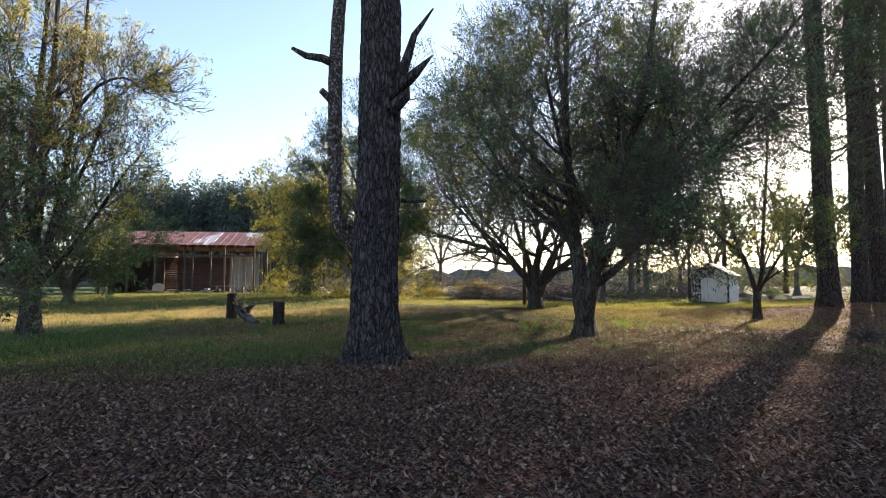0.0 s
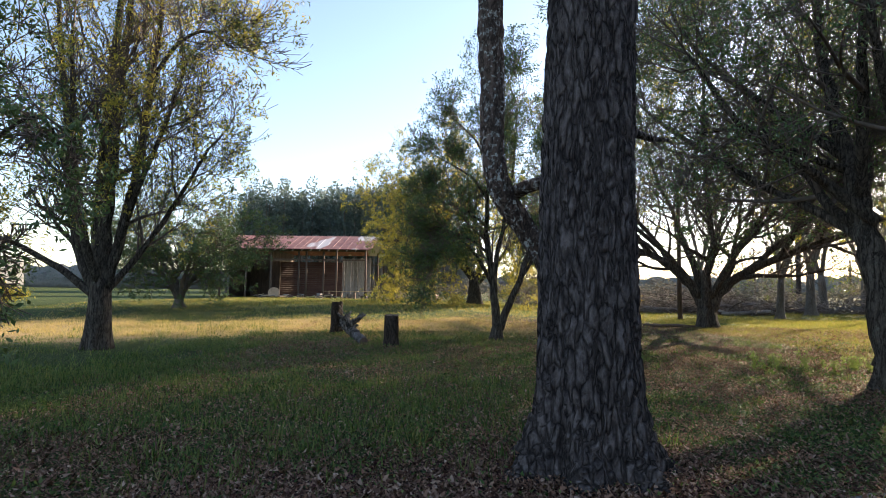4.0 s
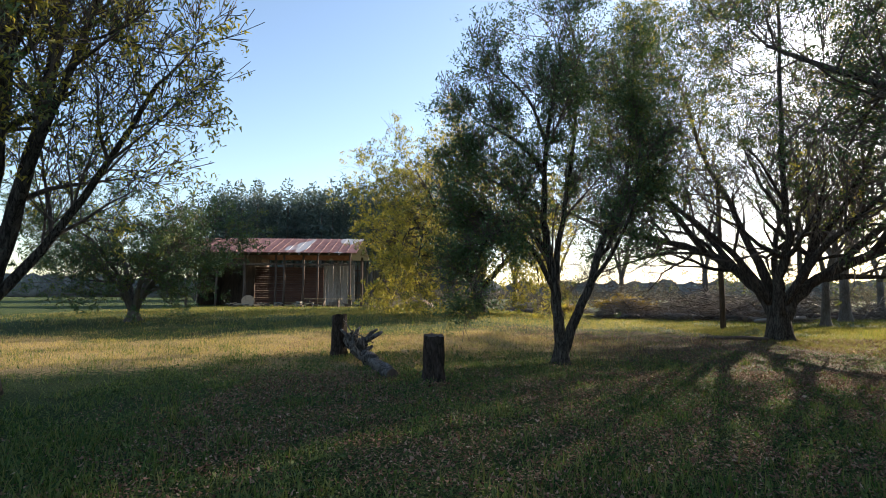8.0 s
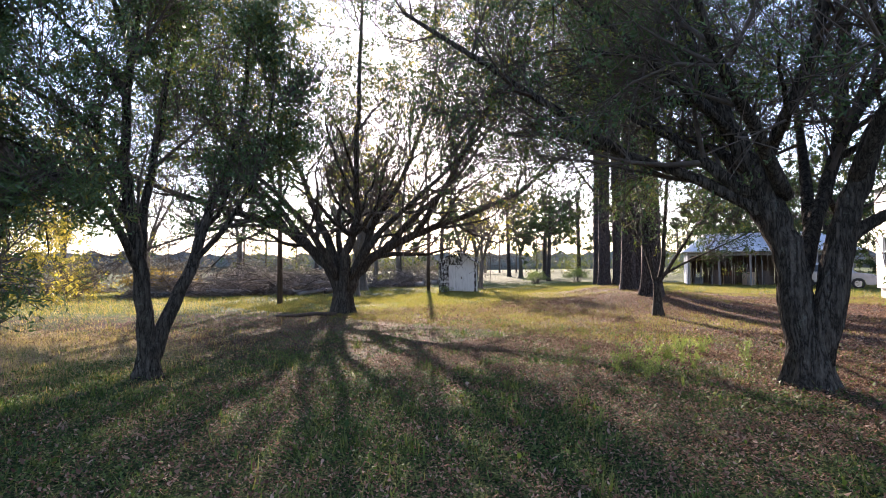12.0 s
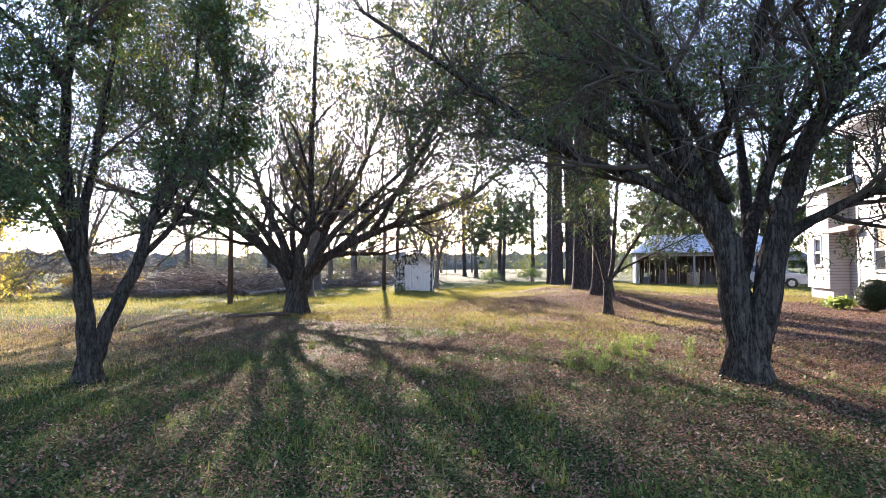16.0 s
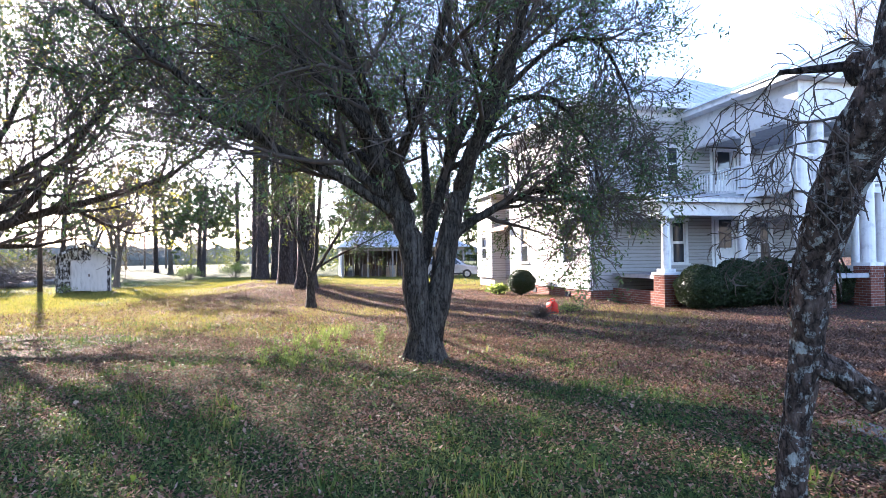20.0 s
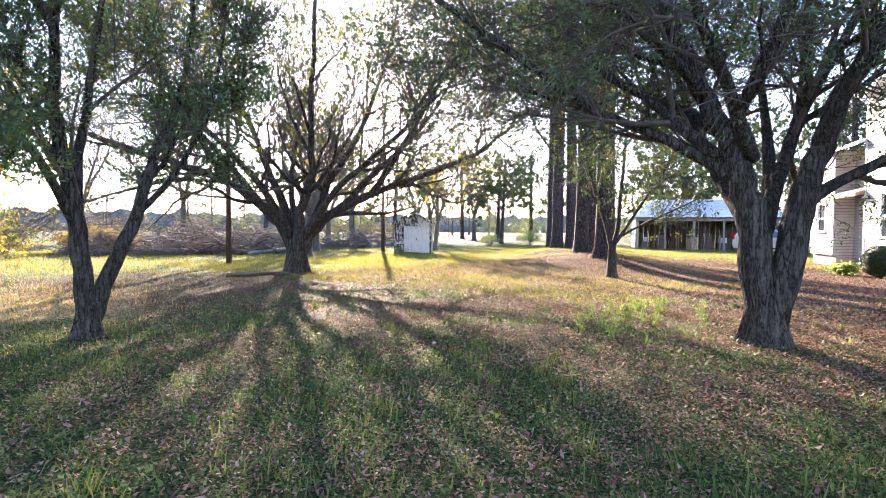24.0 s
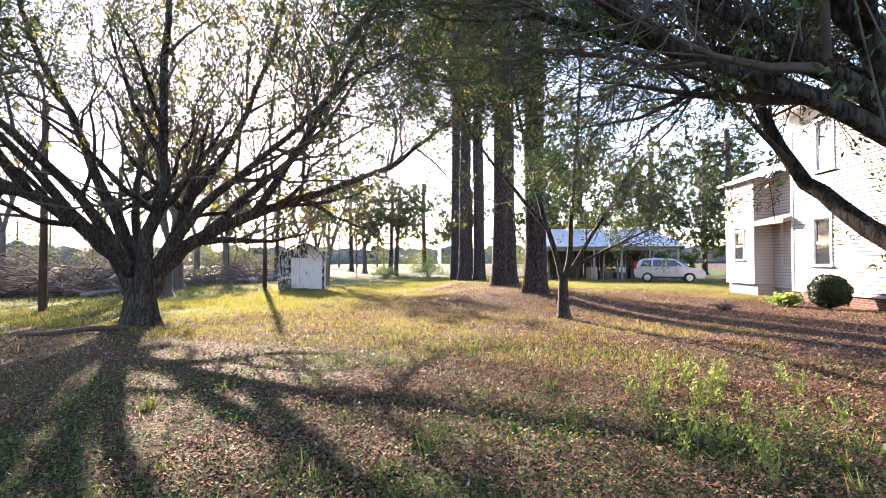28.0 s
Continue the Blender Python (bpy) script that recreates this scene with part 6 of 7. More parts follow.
# brush heap of felled tops beyond the oak
def brush_heap(m, rx, ry, hgt, seed, sticks, label):
    t = thing("brush_pile", m, label, "brush pile")
    rng = random.Random(seed)
    s = Shape()
    for _ in range(sticks):
        a, q = rng.uniform(0, 6.28), rng.random() ** 0.5
        x, y = rx * q * math.cos(a), ry * q * math.sin(a)
        z = rng.random() * hgt * (1 - q * q) + 0.05
        d = Vector((rng.gauss(0, 1), rng.gauss(0, 1), rng.gauss(0.1, 0.35))).normalized() * rng.uniform(0.4, 1.6)
        p = Vector((x, y, z))
        bend = Vector((rng.gauss(0, 0.1), rng.gauss(0, 0.1), rng.gauss(0, 0.1)))
        r = rng.choice((0.008, 0.012, 0.02, 0.035))
        s.tube([p - d * 0.5, p + bend, p + d * 0.5], [r, r * 0.8, r * 0.4], 3, cap=False)
    tagged(quick_mesh("stick_mass", s.v, s.f, "brush", t), kind="stuff")
    for _ in range(5):
        a = rng.uniform(0, 3.1)
        p, d = Vector((rng.uniform(-0.6, 0.6) * rx, -ry * rng.uniform(0.3, 0.9), 0.2)), Vector((math.cos(a), 0.4 * math.sin(a), 0.05)) * rng.uniform(0.8, 1.8)
        r = rng.uniform(0.1, 0.2)
        Shape().tube([p - d, p, p + d], [r, r * 1.05, r * 0.9], 10, 0.06, rng).done("log", rng.choice(["dead_wood", "grey_wood", "dark_wood"]), t, smooth=True)


for k, (x, y, rx, ry, hgt) in enumerate([(14.2, 39.6, 2.6, 1.3, 1.5), (11.3, 41.3, 2.6, 1.4, 1.9), (8.2, 43.4, 2.6, 1.4, 1.5), (15.5, 46.5, 3.4, 1.8, 1.7), (20.5, 45.0, 3.2, 1.9, 2.0), (25.5, 43.5, 3.4, 1.8, 1.5), (12.0, 50.0, 3.5, 2.0, 1.6), (18.5, 51.0, 4.0, 2.0, 2.2), (30.5, 46.0, 3.6, 2.0, 1.4), (4.5, 53.0, 4.0, 1.8, 1.1)]):
    brush_heap(Matrix.Translation(on_ground(x, y)), rx, ry, hgt, 400 + k, 800, "heap of grey felled branches and logs")


def low_shrub(name, x, y, rx, hgt, mat, n, label, size=0.09, twigs=40, seed=1):
    t = thing(name, Matrix.Translation(on_ground(x, y)), label, "shrub")
    rng, r2 = np.random.default_rng(seed), random.Random(seed)
    s = Shape()
    tips = []
    for _ in range(twigs):
        a, q = r2.uniform(0, 6.28), r2.random() ** 0.5
        e = Vector((rx * q * math.cos(a), rx * q * math.sin(a), hgt * (1.05 - 0.6 * q) * r2.uniform(0.6, 1.0)))
        mid = e * 0.5 + Vector((0, 0, 0.12 * hgt))
        s.tube([(e.x * 0.15, e.y * 0.15, -0.05), mid, e], [0.014, 0.009, 0.004], 4, cap=False)
        tips.append((mid, e))
    tagged(quick_mesh("stem_cluster", s.v, s.f, "twig", t), kind="stuff")
    if n:
        pick, w = rng.integers(0, len(tips), n), rng.random((n, 1)) ** 0.7
        a, b_ = np.array([tuple(p) for p, _ in tips])[pick], np.array([tuple(q) for _, q in tips])[pick]
        leaf_cloud("foliage", rng, a * (1 - w) + b_ * w + rng.normal(scale=0.1 + 0.05 * rx, size=(n, 3)) * (1, 1, 0.6), size, mat, t, 0.0, 0.45)
    return t


low_shrub("yellow_shrub", 8.4, 46.0, 2.3, 1.9, "leaf_yellow", 6000, "low golden-yellow shrub in the sun", 0.13, 60, 3)
low_shrub("yellow_shrub", 4.6, 47.5, 1.3, 1.2, "leaf_yellow", 2200, "low golden-yellow shrub in the sun", 0.13, 40, 4)
low_shrub("dead_shrub", 16.2, 14.1, 0.5, 0.42, "brush", 260, "small dark leafless shrub in the grass", 0.05, 60, 5)
low_shrub("dead_shrub", 9.2, 11.0, 0.45, 0.42, "brush", 160, "small leafless brown shrub beside the jug", 0.05, 70, 6)
low_shrub("low_shrub", 10.75, 10.1, 0.42, 0.34, "weed", 900, "low green-brown shrub beside the red jug", 0.05, 40, 7)
low_shrub("low_shrub", 38.0, 38.0, 1.3, 1.5, "weed", 2600, "pale green shrub beyond the pines", 0.09, 40, 8)
low_shrub("low_shrub", 44.0, 37.0, 1.8, 1.7, "weed", 3400, "pale green shrub beyond the pines", 0.09, 40, 9)
low_shrub("low_shrub", 33.0, 42.0, 1.0, 1.3, "weed", 1600, "pale green shrub beyond the pines", 0.09, 40, 10)
low_shrub("low_shrub", 20.3, 33.6, 0.45, 0.5, "weed", 500, "small weedy shrub beside the shed", 0.06, 30, 11)
low_shrub("low_shrub", -25.0, 30.0, 1.5, 1.6, "leaf_gold", 3000, "sunlit yellow-green shrub by the field edge", 0.1, 40, 12)
low_shrub("low_shrub", -29.0, 33.0, 2.0, 1.9, "leaf_gold", 4000, "sunlit yellow-green shrub by the field edge", 0.1, 40, 13)
low_shrub("flower_clump", 19.0, 12.15, 0.5, 0.5, "weed", 500, "clump of green bulb leaves beside the house", 0.16, 20, 14)


# mid-distance trees: plain hardwoods, part bare
def hardwood(place, hgt, r, seed, mats, leaves, label, group, lean=0.0, depth=3, size=0.26):
    g = Growth(seed, gnarl=0.15, lift=0.07, kids=(6, 5, 3), depth=depth, spread=(25, 60), least=0.01)
    rng = random.Random(seed)
    top = hgt * 0.3
    for k in range(4):
        a = k * 1.57 + rng.uniform(-0.5, 0.5)
        c, s = math.cos(a), math.sin(a)
        w = hgt * rng.uniform(0.1, 0.24)
        g.limb([(lean * 0.3, 0, top), (lean * 0.5 + w * 0.4 * c, w * 0.4 * s, top + hgt * 0.2), (lean * 0.8 + w * c, w * s, top + hgt * 0.42), (lean + w * 1.2 * c, w * 1.2 * s, hgt * rng.uniform(0.85, 1.0))], r * 0.55, r * 0.15, reach=hgt * 0.3)
    return grown_tree("hardwood_tree", place, g, flare((0, 0, 0), top + 0.1, r, (lean * 0.3, 0), 5, seed, 12, 7), "smooth_bark", mats, label, leaves, size, 0.3, 0.25, "twig", 0.45, group)


BARE = "bare-limbed grey hardwood beyond the yard"
for k, (x, y, hgt, r, lean, n) in enumerate([(14.6, 35.2, 7.0, 0.2, 0.4, 900), (19.3, 40.2, 9, 0.28, 0.3, 500), (24.5, 47.0, 9, 0.3, -0.5, 400), (26.9, 36.0, 7.0, 0.17, 1.2, 900), (31.0, 52.0, 8.5, 0.26, 0.2, 1600), (37.0, 55.0, 9, 0.28, -0.3, 2200), (44.5, 52.0, 9, 0.28, 0.3, 3500), (51.0, 55.0, 9.5, 0.28, 0.2, 5000), (57.0, 52.0, 10, 0.28, -0.4, 6000), (2.5, 57.0, 10, 0.25, 0.3, 2500), (7.5, 62.0, 11, 0.28, 0.0, 1500), (21.0, 60.0, 12, 0.3, 0.0, 700), (15.0, 66.0, 11, 0.3, 0.3, 900)]):
    hardwood(on_ground(x, y, -0.05), hgt, r, 500 + k, [("leaf_olive", 0.6), ("leaf_gold", 0.4)], n, BARE, "hardwoods beyond the yard", lean)
for k, (x, y, hgt, r) in enumerate([(47.0, 42.0, 9, 0.22), (53.0, 46.0, 9.5, 0.24), (42.0, 60.0, 11, 0.28), (63.0, 58.0, 13, 0.3), (52.0, 62.0, 12, 0.3), (34.0, 66.0, 11, 0.28), (58.0, 38.0, 10, 0.26), (64.0, 47.0, 12, 0.3)]):
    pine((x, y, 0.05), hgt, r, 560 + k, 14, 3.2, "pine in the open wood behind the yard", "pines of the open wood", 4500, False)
for k, (x, y, hgt, r) in enumerate([(50.0, 24.0, 13, 0.3), (54.0, 18.0, 12, 0.3), (52.0, 11.0, 13, 0.3), (57.0, 28.0, 14, 0.3), (60.0, 13.0, 14, 0.3), (48.0, 5.0, 12, 0.28)]):
    pine((x, y, 0.05), hgt, r, 580 + k, 34, 1.5, "dense dark pine behind the shelter", "pines behind the shelter", 12000, False)
for k, (x, y, hgt, lean) in enumerate([(24.0, -8.6, 16, 0.5), (30.0, -11.0, 16, -0.5), (27.0, -13.5, 15, 0.3), (21.0, -10.5, 14, 0.3)]):
    hardwood((x, y, 0), hgt, 0.3, 620 + k, [("leaf_gold", 1.0)], 300, "leafless tall tree beside the house", "bare trees beside the house", lean)


# wood behind the barn and far treelines
def treeline(name, rows, mat, label, size=1.1, per=260, bole=True, clear=0.2):
    """A far wood: each row is x, y, height, crown radius."""
    rng = np.random.default_rng(len(rows))
    at, s = [], Shape()
    for x, y, hgt, w in rows:
        p = rng.normal(size=(per, 3))
        p /= np.linalg.norm(p, axis=1)[:, None]
        p *= rng.random((per, 1)) ** 0.33
        z = (p[:, 2] + 1) / 2
        at.append(np.stack([x + p[:, 0] * w * (1.15 - 0.5 * z), y + p[:, 1] * w, hgt * ((clear if bole else 0.0) + ((1 - clear) if bole else 1.0) * z)], 1))
        if bole:
            s.tube([(x, y, 0), (x, y, hgt * 0.8)], [0.25, 0.1], 5, cap=False)
            if clear > 0.3:
                for _ in range(3):
                    u = rng.uniform(-1.2, 1.2)
                    s.tube([(x + u, y - 2 + u, 0), (x + u, y - 2 + u, hgt * 0.7)], [0.2, 0.1], 4, cap=False)
    ob = leaf_cloud(name, rng, np.concatenate(at), size, mat, None, 0.2, 0.6, corners=3)
    if bole:
        quick_mesh("bole_row", s.v, s.f, "twig", ob)
    return tagged(ob, label, "trees", kind="stuff")


rw = random.Random(90)
treeline("pine_wood", [(-48 + 1.6 * (k % 26) + rw.uniform(-1, 1), 108 + 5 * (k // 26) + rw.uniform(-2, 2), rw.uniform(20, 24), 2.6) for k in range(104)], "needle_hazed", "dense dark pine plantation behind the barn", 0.55, 900, True, 0.3)


def wood_bank(rows, seed, label, step=2.5):
    """A distant wood as one lumpy bank: rows of x, y, height."""
    rng = random.Random(seed)
    v, f = [], []
    pts = []
    for (x0, y0, h0), (x1, y1, h1) in zip(rows, rows[1:]):
        n = max(2, int(math.hypot(x1 - x0, y1 - y0) / step))
        pts += [(x0 + (x1 - x0) * k / n, y0 + (y1 - y0) * k / n, h0 + (h1 - h0) * k / n) for k in range(n)]
    m = 9
    for i, (x, y, hgt) in enumerate(pts):
        d = Vector((-x, 20 - y, 0)).normalized()
        top = hgt * (0.8 + 0.28 * noise.noise((i * 0.35, seed, 0)) + 0.12 * noise.noise((i * 1.3, seed, 5)) + rng.uniform(-0.06, 0.06))
        for k in range(m):
            w = k / (m - 1)
            out = 5.0 * math.sin(math.pi * min(1, 0.25 + 0.75 * w)) + 2.2 * noise.noise((i * 0.9, k * 0.9, seed)) + rng.uniform(-0.5, 0.5)
            v.append((x + d.x * out, y + d.y * out, top * w + (rng.uniform(-0.5, 0.5) if 0 < k < m - 1 else 0)))
    for i in range(len(pts) - 1):
        for k in range(m - 1):
            a, b_ = i * m + k, (i + 1) * m + k
            f.append((a, b_, b_ + 1, a + 1))
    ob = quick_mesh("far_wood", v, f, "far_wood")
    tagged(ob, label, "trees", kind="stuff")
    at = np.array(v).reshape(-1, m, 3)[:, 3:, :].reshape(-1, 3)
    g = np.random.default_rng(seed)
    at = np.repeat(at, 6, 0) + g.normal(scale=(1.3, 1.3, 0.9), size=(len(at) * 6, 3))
    tagged(leaf_cloud("far_foliage", g, at, 0.9, "needle_hazed", ob, 0.1, 0.5), kind="stuff")


wood_bank([(-300, 190, 12), (-120, 230, 11), (40, 240, 9), (160, 210, 10), (300, 150, 12)], 3, "hazy far treeline across the field")
wood_bank([(300, 150, 12), (310, 0, 12), (240, -160, 13)], 5, "far treeline beyond the house")
wood_bank([(-130, -20, 11), (-125, 120, 12), (-160, 190, 12)], 7, "far treeline across the field")
wood_bank([(-56, 136, 19), (2, 136, 19)], 11, "deep wood behind the plantation")
wood_bank([(240, -160, 13), (60, -90, 12), (-70, -80, 12), (-130, -20, 11)], 9, "wood behind the way walked")
treeline("far_wood", [(40 + 5 * k, 92 + rw.uniform(-6, 6) - 0.6 * k, rw.uniform(8, 13), 3.5) for k in range(16)], "brush", "thin bare wood beyond the field edge", 0.35, 700)
treeline("thicket", [(-8 + 3.2 * k, 62 + rw.uniform(-2, 3), rw.uniform(1.6, 3.2), 2.2) for k in range(22)], "brush", "grey thicket along the field edge", 0.22, 700, False)

treeline("thicket", [(33 + 3.1 * k, 74 - 2.6 * k + rw.uniform(-4, 4), rw.uniform(3.0, 6.5), 2.4) for k in range(16)], "leaf_olive", "sunlit olive thicket at the back of the wood", 0.25, 520, False)


# grass, weeds and fallen leaves
def tufts(name, count, area, seed, mat, hgt, label, want, blades=6, spread=0.09, wide=1.0):
    rng = np.random.default_rng(seed)
    x, y = rng.uniform(area[0], area[1], count), rng.uniform(area[2], area[3], count)
    keep = rng.random(count) < want(x, y)
    x, y = x[keep], y[keep]
    n = len(x)
    z = lie(x, y)
    bx = np.repeat(x, blades) + rng.normal(scale=spread, size=n * blades)
    by = np.repeat(y, blades) + rng.normal(scale=spread, size=n * blades)
    bz = np.repeat(z, blades) - 0.01
    base = np.stack([bx, by, bz], 1)
    L = hgt * np.repeat(rng.uniform(0.5, 1.3, n), blades) * rng.uniform(0.5, 1.2, n * blades)
    a = rng.uniform(0, 6.28, n * blades)
    bend = rng.uniform(0.2, 0.9, n * blades) * L
    out = np.stack([np.cos(a), np.sin(a), 0 * a], 1)
    side = np.stack([-np.sin(a), np.cos(a), 0 * a], 1) * (wide * (0.003 + 0.015 * L))[:, None]
    tip = base + out * (bend * 0.8)[:, None] + np.array([0, 0, 1]) * (L * 0.9)[:, None]
    v = np.stack([base - side, base + side, tip], 1).reshape(-1, 3)
    f = np.arange(3 * len(base)).reshape(-1, 3)
    return tagged(quick_mesh(name, v, f, mat), label, "grass", kind="stuff")


def patch(x, y, s=0.9, o=0.0):
    return 0.5 + 0.5 * np.sin(s * x + 1.7 * np.sin(0.6 * s * y + o)) * np.cos(0.8 * s * y - 1.3 * np.sin(0.7 * s * x + o))


def want_grass(x, y):
    g, d = cover(x, y)
    clump = 0.45 * patch(x, y, 1.6) + 0.35 * patch(x, y, 4.3, 3) + 0.2 * patch(x, y, 9.0, 1)
    return np.clip((g - 0.2) * 2.6, 0, 1) * smoothstep(clump, 0.4, 0.76)


def want_green(x, y):
    y = y + 0.8 * np.sin(1.1 * x) + 0.4 * np.sin(2.9 * x + 1)
    return smoothstep(-x, -0.5, 3) * smoothstep(y, 8.5, 11.5) * (0.12 + 0.88 * smoothstep(-y, -15, -12)) * (0.1 + 0.5 * patch(x, y, 1.3, 2) + 0.4 * patch(x, y, 4.1, 6))


def want_dry(x, y):
    g, d = cover(x, y)
    return d * 1.3


def want_leaf(x, y):
    g, d = cover(x, y)
    return np.clip(1.25 - 1.3 * g, 0.35, 1) * (0.3 + 0.7 * smoothstep(0.5 * patch(x, y, 1.6) + 0.5 * patch(x, y, 4.3, 3), 0.75, 0.35))


tufts("grass", 46000, (-14, 16, 2, 30), 1, "grass", 0.05, "patchy short green grass", want_grass, 8, 0.09, 1.6)
tufts("grass", 36000, (-14, 0, 8, 24), 2, "grass", 0.125, "longer green grass in the shade", want_green, 8, 0.11, 1.5)
tufts("grass", 30000, (-24, 20, 20, 50), 3, "grass", 0.085, "green grass farther off", lambda x, y: 0.6 * want_grass(x, y) + 0.2, 9, 0.18, 1.4)
tufts("grass", 17000, (-9, 8, 8, 21), 21, "grass", 0.06, "short green grass among the leaves", want_grass, 7, 0.06, 2.0)
tufts("grass", 5200, (-9, 8, 8.5, 21), 22, "grass", 0.15, "taller clumps of green grass", lambda x, y: patch(x, y, 2.6, 5) ** 2 * smoothstep(patch(x, y, 7.0, 2), 0.45, 0.7) * np.clip((cover(x, y)[0] - 0.2) * 2.4, 0, 0.8), 16, 0.05, 1.7)
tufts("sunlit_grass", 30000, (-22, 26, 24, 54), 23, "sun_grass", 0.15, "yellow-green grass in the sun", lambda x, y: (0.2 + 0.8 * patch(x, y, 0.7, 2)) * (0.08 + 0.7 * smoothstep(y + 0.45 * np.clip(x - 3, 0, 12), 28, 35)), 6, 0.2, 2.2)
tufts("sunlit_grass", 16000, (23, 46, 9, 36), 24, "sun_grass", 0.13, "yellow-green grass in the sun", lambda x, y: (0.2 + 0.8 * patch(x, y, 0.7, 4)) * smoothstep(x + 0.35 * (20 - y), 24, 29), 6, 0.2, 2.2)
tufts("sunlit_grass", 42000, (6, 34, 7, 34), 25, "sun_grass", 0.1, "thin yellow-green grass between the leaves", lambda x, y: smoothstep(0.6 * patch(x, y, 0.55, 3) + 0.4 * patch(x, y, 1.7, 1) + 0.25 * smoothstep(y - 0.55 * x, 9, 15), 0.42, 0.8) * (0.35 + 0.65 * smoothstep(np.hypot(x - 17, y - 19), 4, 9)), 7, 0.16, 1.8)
tufts("dry_grass", 26000, (-24, 8, 19, 44), 4, "dry_grass", 0.1, "tan dry grass in the sun", want_dry, 10, 0.16)
tufts("grass", 16000, (18, 44, 8, 40), 5, "grass", 0.12, "sunlit grass beyond the pines", lambda x, y: 0.5 * smoothstep(x, 22, 30) + 0.3 * smoothstep(y, 28, 34), 5, 0.16)


def litter(name, count, area, seed, size, want, mat, label, lie_flat=0.4, top=0.05, slim=1.0):
    """Small curled leaves strewn over the ground."""
    rng = np.random.default_rng(seed)
    x, y = rng.uniform(area[0], area[1], count), rng.uniform(area[2], area[3], count)
    keep = rng.random(count) < want(x, y)
    x, y = x[keep], y[keep]
    n = len(x)
    at = np.stack([x, y, lie(x, y) + rng.uniform(0.006, top, n)], 1)
    a, tilt = rng.uniform(0, 6.28, n), rng.normal(scale=lie_flat, size=(n, 2))
    d = np.stack([np.cos(a), np.sin(a), tilt[:, 0]], 1)
    s = np.stack([-np.sin(a), np.cos(a), tilt[:, 1]], 1)
    L = size * np.exp(rng.normal(scale=0.28, size=n))[:, None]
    W = L * slim * rng.uniform(0.4, 0.75, n)[:, None]
    curl = np.stack([0 * a, 0 * a, rng.uniform(0.0, 0.5, n)], 1) * L
    q = L * rng.uniform(0.12, 0.25, n)[:, None]
    v = np.stack([at - d * L * 0.5 + curl, at + d * q * 0.4 + s * W * 0.5, at + d * L * 0.5 + curl * 0.7, at - d * q * 0.4 - s * W * 0.5], 1).reshape(-1, 3)
    return tagged(quick_mesh(name, v, np.arange(4 * n).reshape(-1, 4), mat), label, "leaves", kind="stuff")


DEAD = "dry brown fallen leaves over the ground"
litter("fallen_leaves", 110000, (-7, 6, 1, 9), 14, 0.034, lambda x, y: 0.22 + 0.75 * patch(x, y, 2.3, 4) * patch(x, y, 6.0, 1), "litter", DEAD)
litter("pine_straw", 200000, (-7, 7, 1, 10), 15, 0.085, lambda x, y: 0.3 + 0.6 * patch(x, y, 1.7, 2), "straw", "dark brown pine straw over the soil", 0.22, 0.02, 0.1)
litter("fallen_leaves", 300000, (-7, 6, 8.5, 19), 11, 0.027, want_leaf, "litter", DEAD)
litter("fallen_leaves", 260000, (-8, 18, 6, 27), 12, 0.028, want_leaf, "litter", DEAD)
litter("fallen_leaves", 130000, (6, 27, 4, 26), 16, 0.042, lambda x, y: 0.2 + 0.8 * smoothstep(patch(x, y, 0.9, 5), 0.25, 0.8), "litter", DEAD, 0.45)
litter("ground_weeds", 230000, (-9, 8, 8.5, 22), 13, 0.027, lambda x, y: 0.15 + 0.8 * want_grass(x, y), "clover", "low broad-leaved green weeds among the leaves", 0.6, 0.07)


def weed(m, seed, hgt):
    t = thing("weed", m, "upright pale green weed among the leaves", "weed", "weeds under the oak")
    rng, r = np.random.default_rng(seed), random.Random(seed)
    pts = []
    for _ in range(4):
        e = Vector((r.gauss(0, 0.07), r.gauss(0, 0.07), hgt * r.uniform(0.7, 1.0)))
        b_ = Vector((r.gauss(0, 0.03), r.gauss(0, 0.03), -0.02))
        Shape().tube([b_, b_.lerp(e, 0.5), e], [0.006, 0.005, 0.003], 5).done("stalk", "weed", t)
        pts.append((b_, e))
    n = 70
    pick, w = rng.integers(0, 4, n), rng.uniform(0.15, 1.0, (n, 1))
    a, c = np.array([tuple(p) for p, _ in pts])[pick], np.array([tuple(q) for _, q in pts])[pick]
    leaf_cloud("foliage", rng, a * (1 - w) + c * w + rng.normal(scale=0.03, size=(n, 3)), 0.045, "weed", t, -0.2, 0.4)
    return t


first = None
rk = random.Random(33)
for k in range(34):
    x, y = 4.2 + rk.gauss(0, 1.25), 15.0 + rk.gauss(0, 0.4)
    m = Matrix.Translation(on_ground(x, y)) @ pose(0, 0, 0, 0, 0, rk.uniform(0, 360)) @ Matrix.Scale(1.0, 4)
    if first is None:
        first = weed(m, 71, 0.34)
    else:
        c = copy_thing(first, m)
        c.scale = (rk.uniform(0.6, 1.15),) * 3


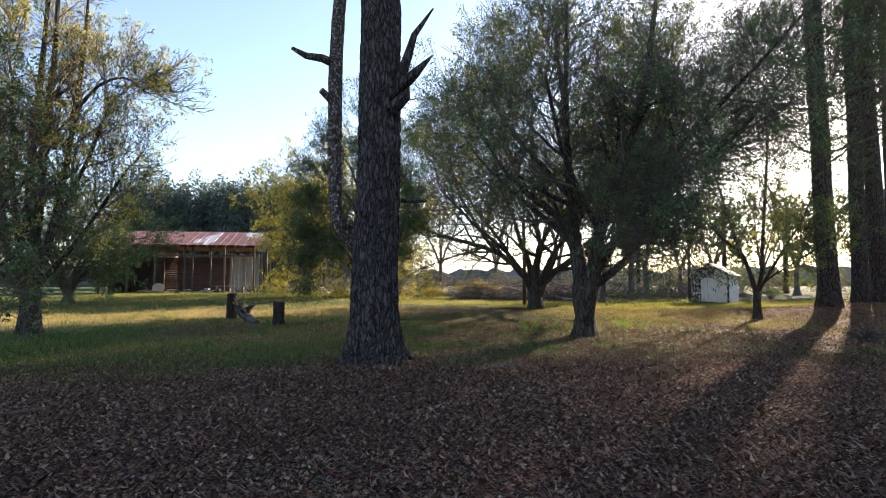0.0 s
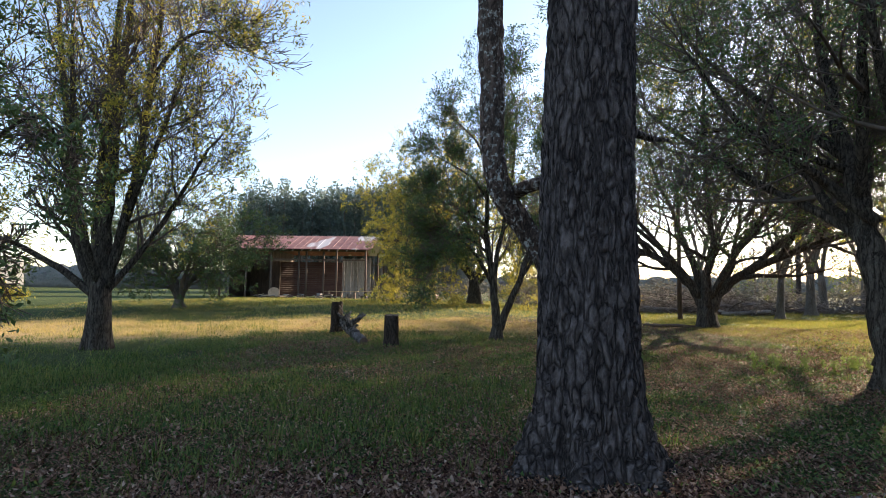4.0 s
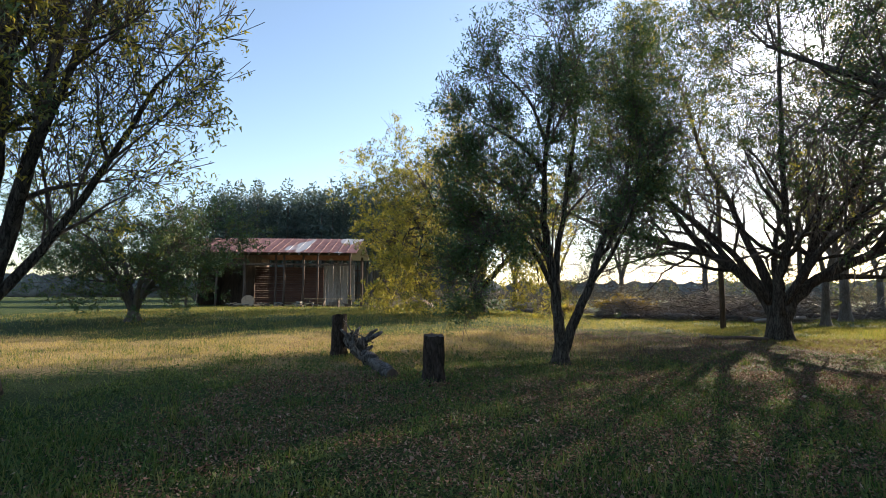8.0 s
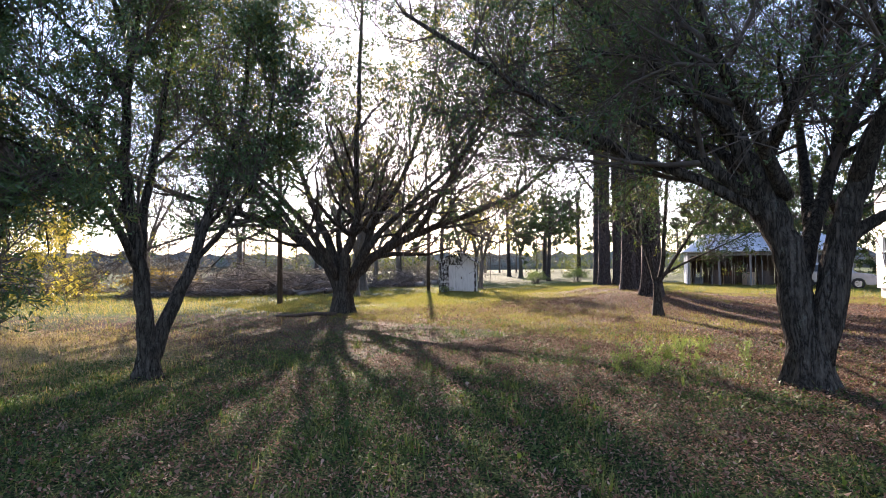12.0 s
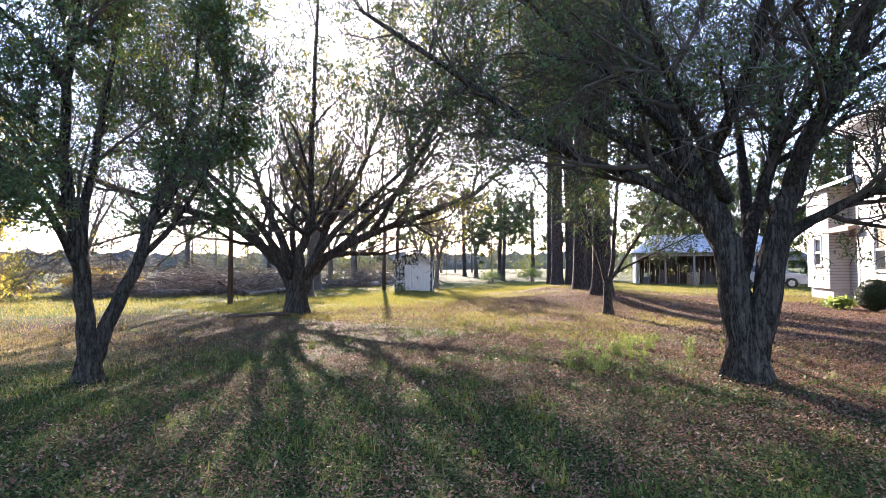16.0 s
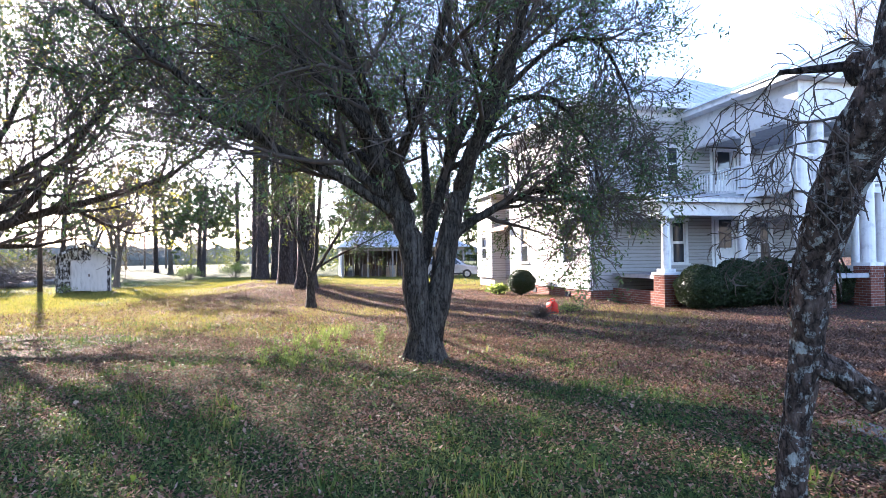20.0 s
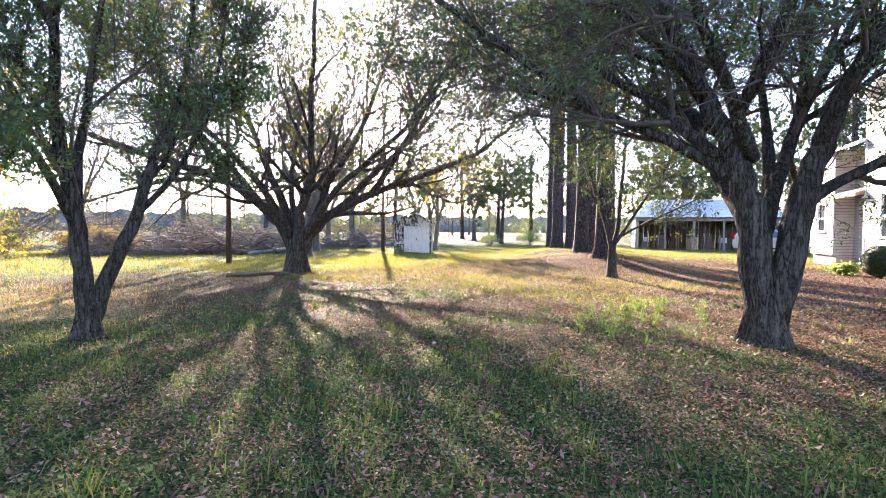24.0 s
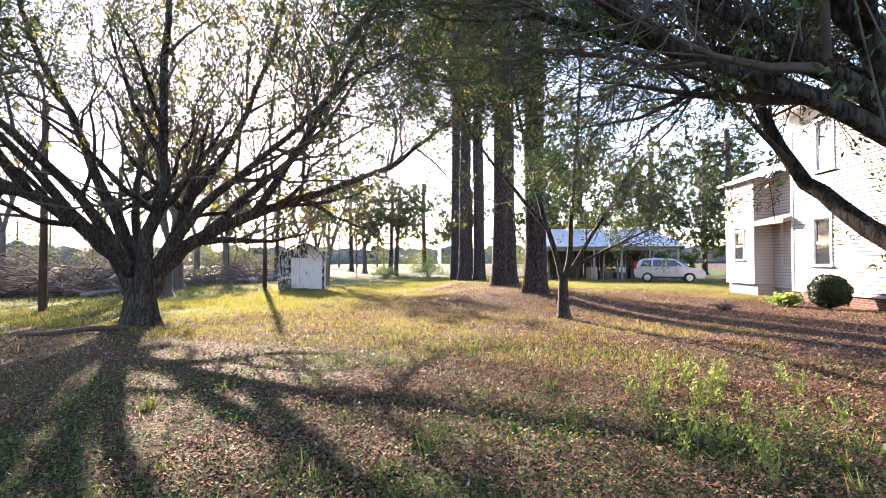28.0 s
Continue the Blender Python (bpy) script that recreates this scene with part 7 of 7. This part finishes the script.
def flat_stone(x, y, r, label):
    t = thing("half_buried_stone", Matrix.Translation(on_ground(x, y, -0.05)), label, "stone")
    rng = random.Random(int(x * 31 + y))
    s = Shape()
    for z, k in ((0.0, 1.0), (0.05, 0.96), (0.08, 0.7)):
        for q in range(14):
            a = q * math.pi / 7
            w = k * (1 + 0.15 * math.sin(2 * a + x) + rng.uniform(-0.06, 0.06))
            s.v.append((r * w * math.cos(a), r * 0.45 * w * math.sin(a), z + rng.uniform(-0.01, 0.01)))
    for i in range(2):
        for q in range(14):
            a, b_ = i * 14 + q, i * 14 + (q + 1) % 14
            s.f.append((a, b_, b_ + 14, a + 14))
    s.f.append(tuple(range(28, 42)))
    s.done("rock", "stone", t, smooth=True)


flat_stone(0.55, 8.9, 0.42, "flat grey half-buried stone near the pine")


def fallen_branch(pts, r, label):
    t = thing("fallen_branch", Matrix.Identity(4), label, "branch")
    q = [(x, y, float(lie(x, y)) + z) for x, y, z in pts]
    Shape().tube(q, [r * (1 - 0.6 * k / len(q)) for k in range(len(q))], 8, 0.1, random.Random(4)).done("stick", "dark_wood", t, smooth=True)


fallen_branch([(6.4, 26.2, 0.05), (5.8, 26.5, 0.09), (5.2, 26.6, 0.06), (4.7, 27.0, 0.04)], 0.07, "dark fallen branch beside the oak trunk")
fallen_branch([(-6.6, 5.4, 0.03), (-5.9, 5.7, 0.06), (-5.2, 6.2, 0.05), (-4.6, 6.9, 0.03)], 0.04, "pale fallen stick in the leaf litter")


# low sandy bank beside the barn
def sandy_bank(x, y, w, label):
    t = thing("sandy_bank", Matrix.Translation(on_ground(x, y, -0.1)), label, "bank")
    rng = random.Random(15)
    s = Shape()
    for i in range(15):
        for k in range(9):
            u, v = i / 7 - 1, k / 4 - 1
            hump = max(0.0, 1 - u ** 4) * max(0.0, 1 - v * v)
            s.v.append((u * w, v * 1.1, 0.95 * hump + rng.uniform(-0.05, 0.05)))
    for i in range(14):
        for k in range(8):
            a = i * 9 + k
            s.f.append((a, a + 9, a + 10, a + 1))
    s.done("soil", "tan", t, smooth=True)


sandy_bank(-7.0, 52.5, 2.6, "low pale sandy bank beside the barn")
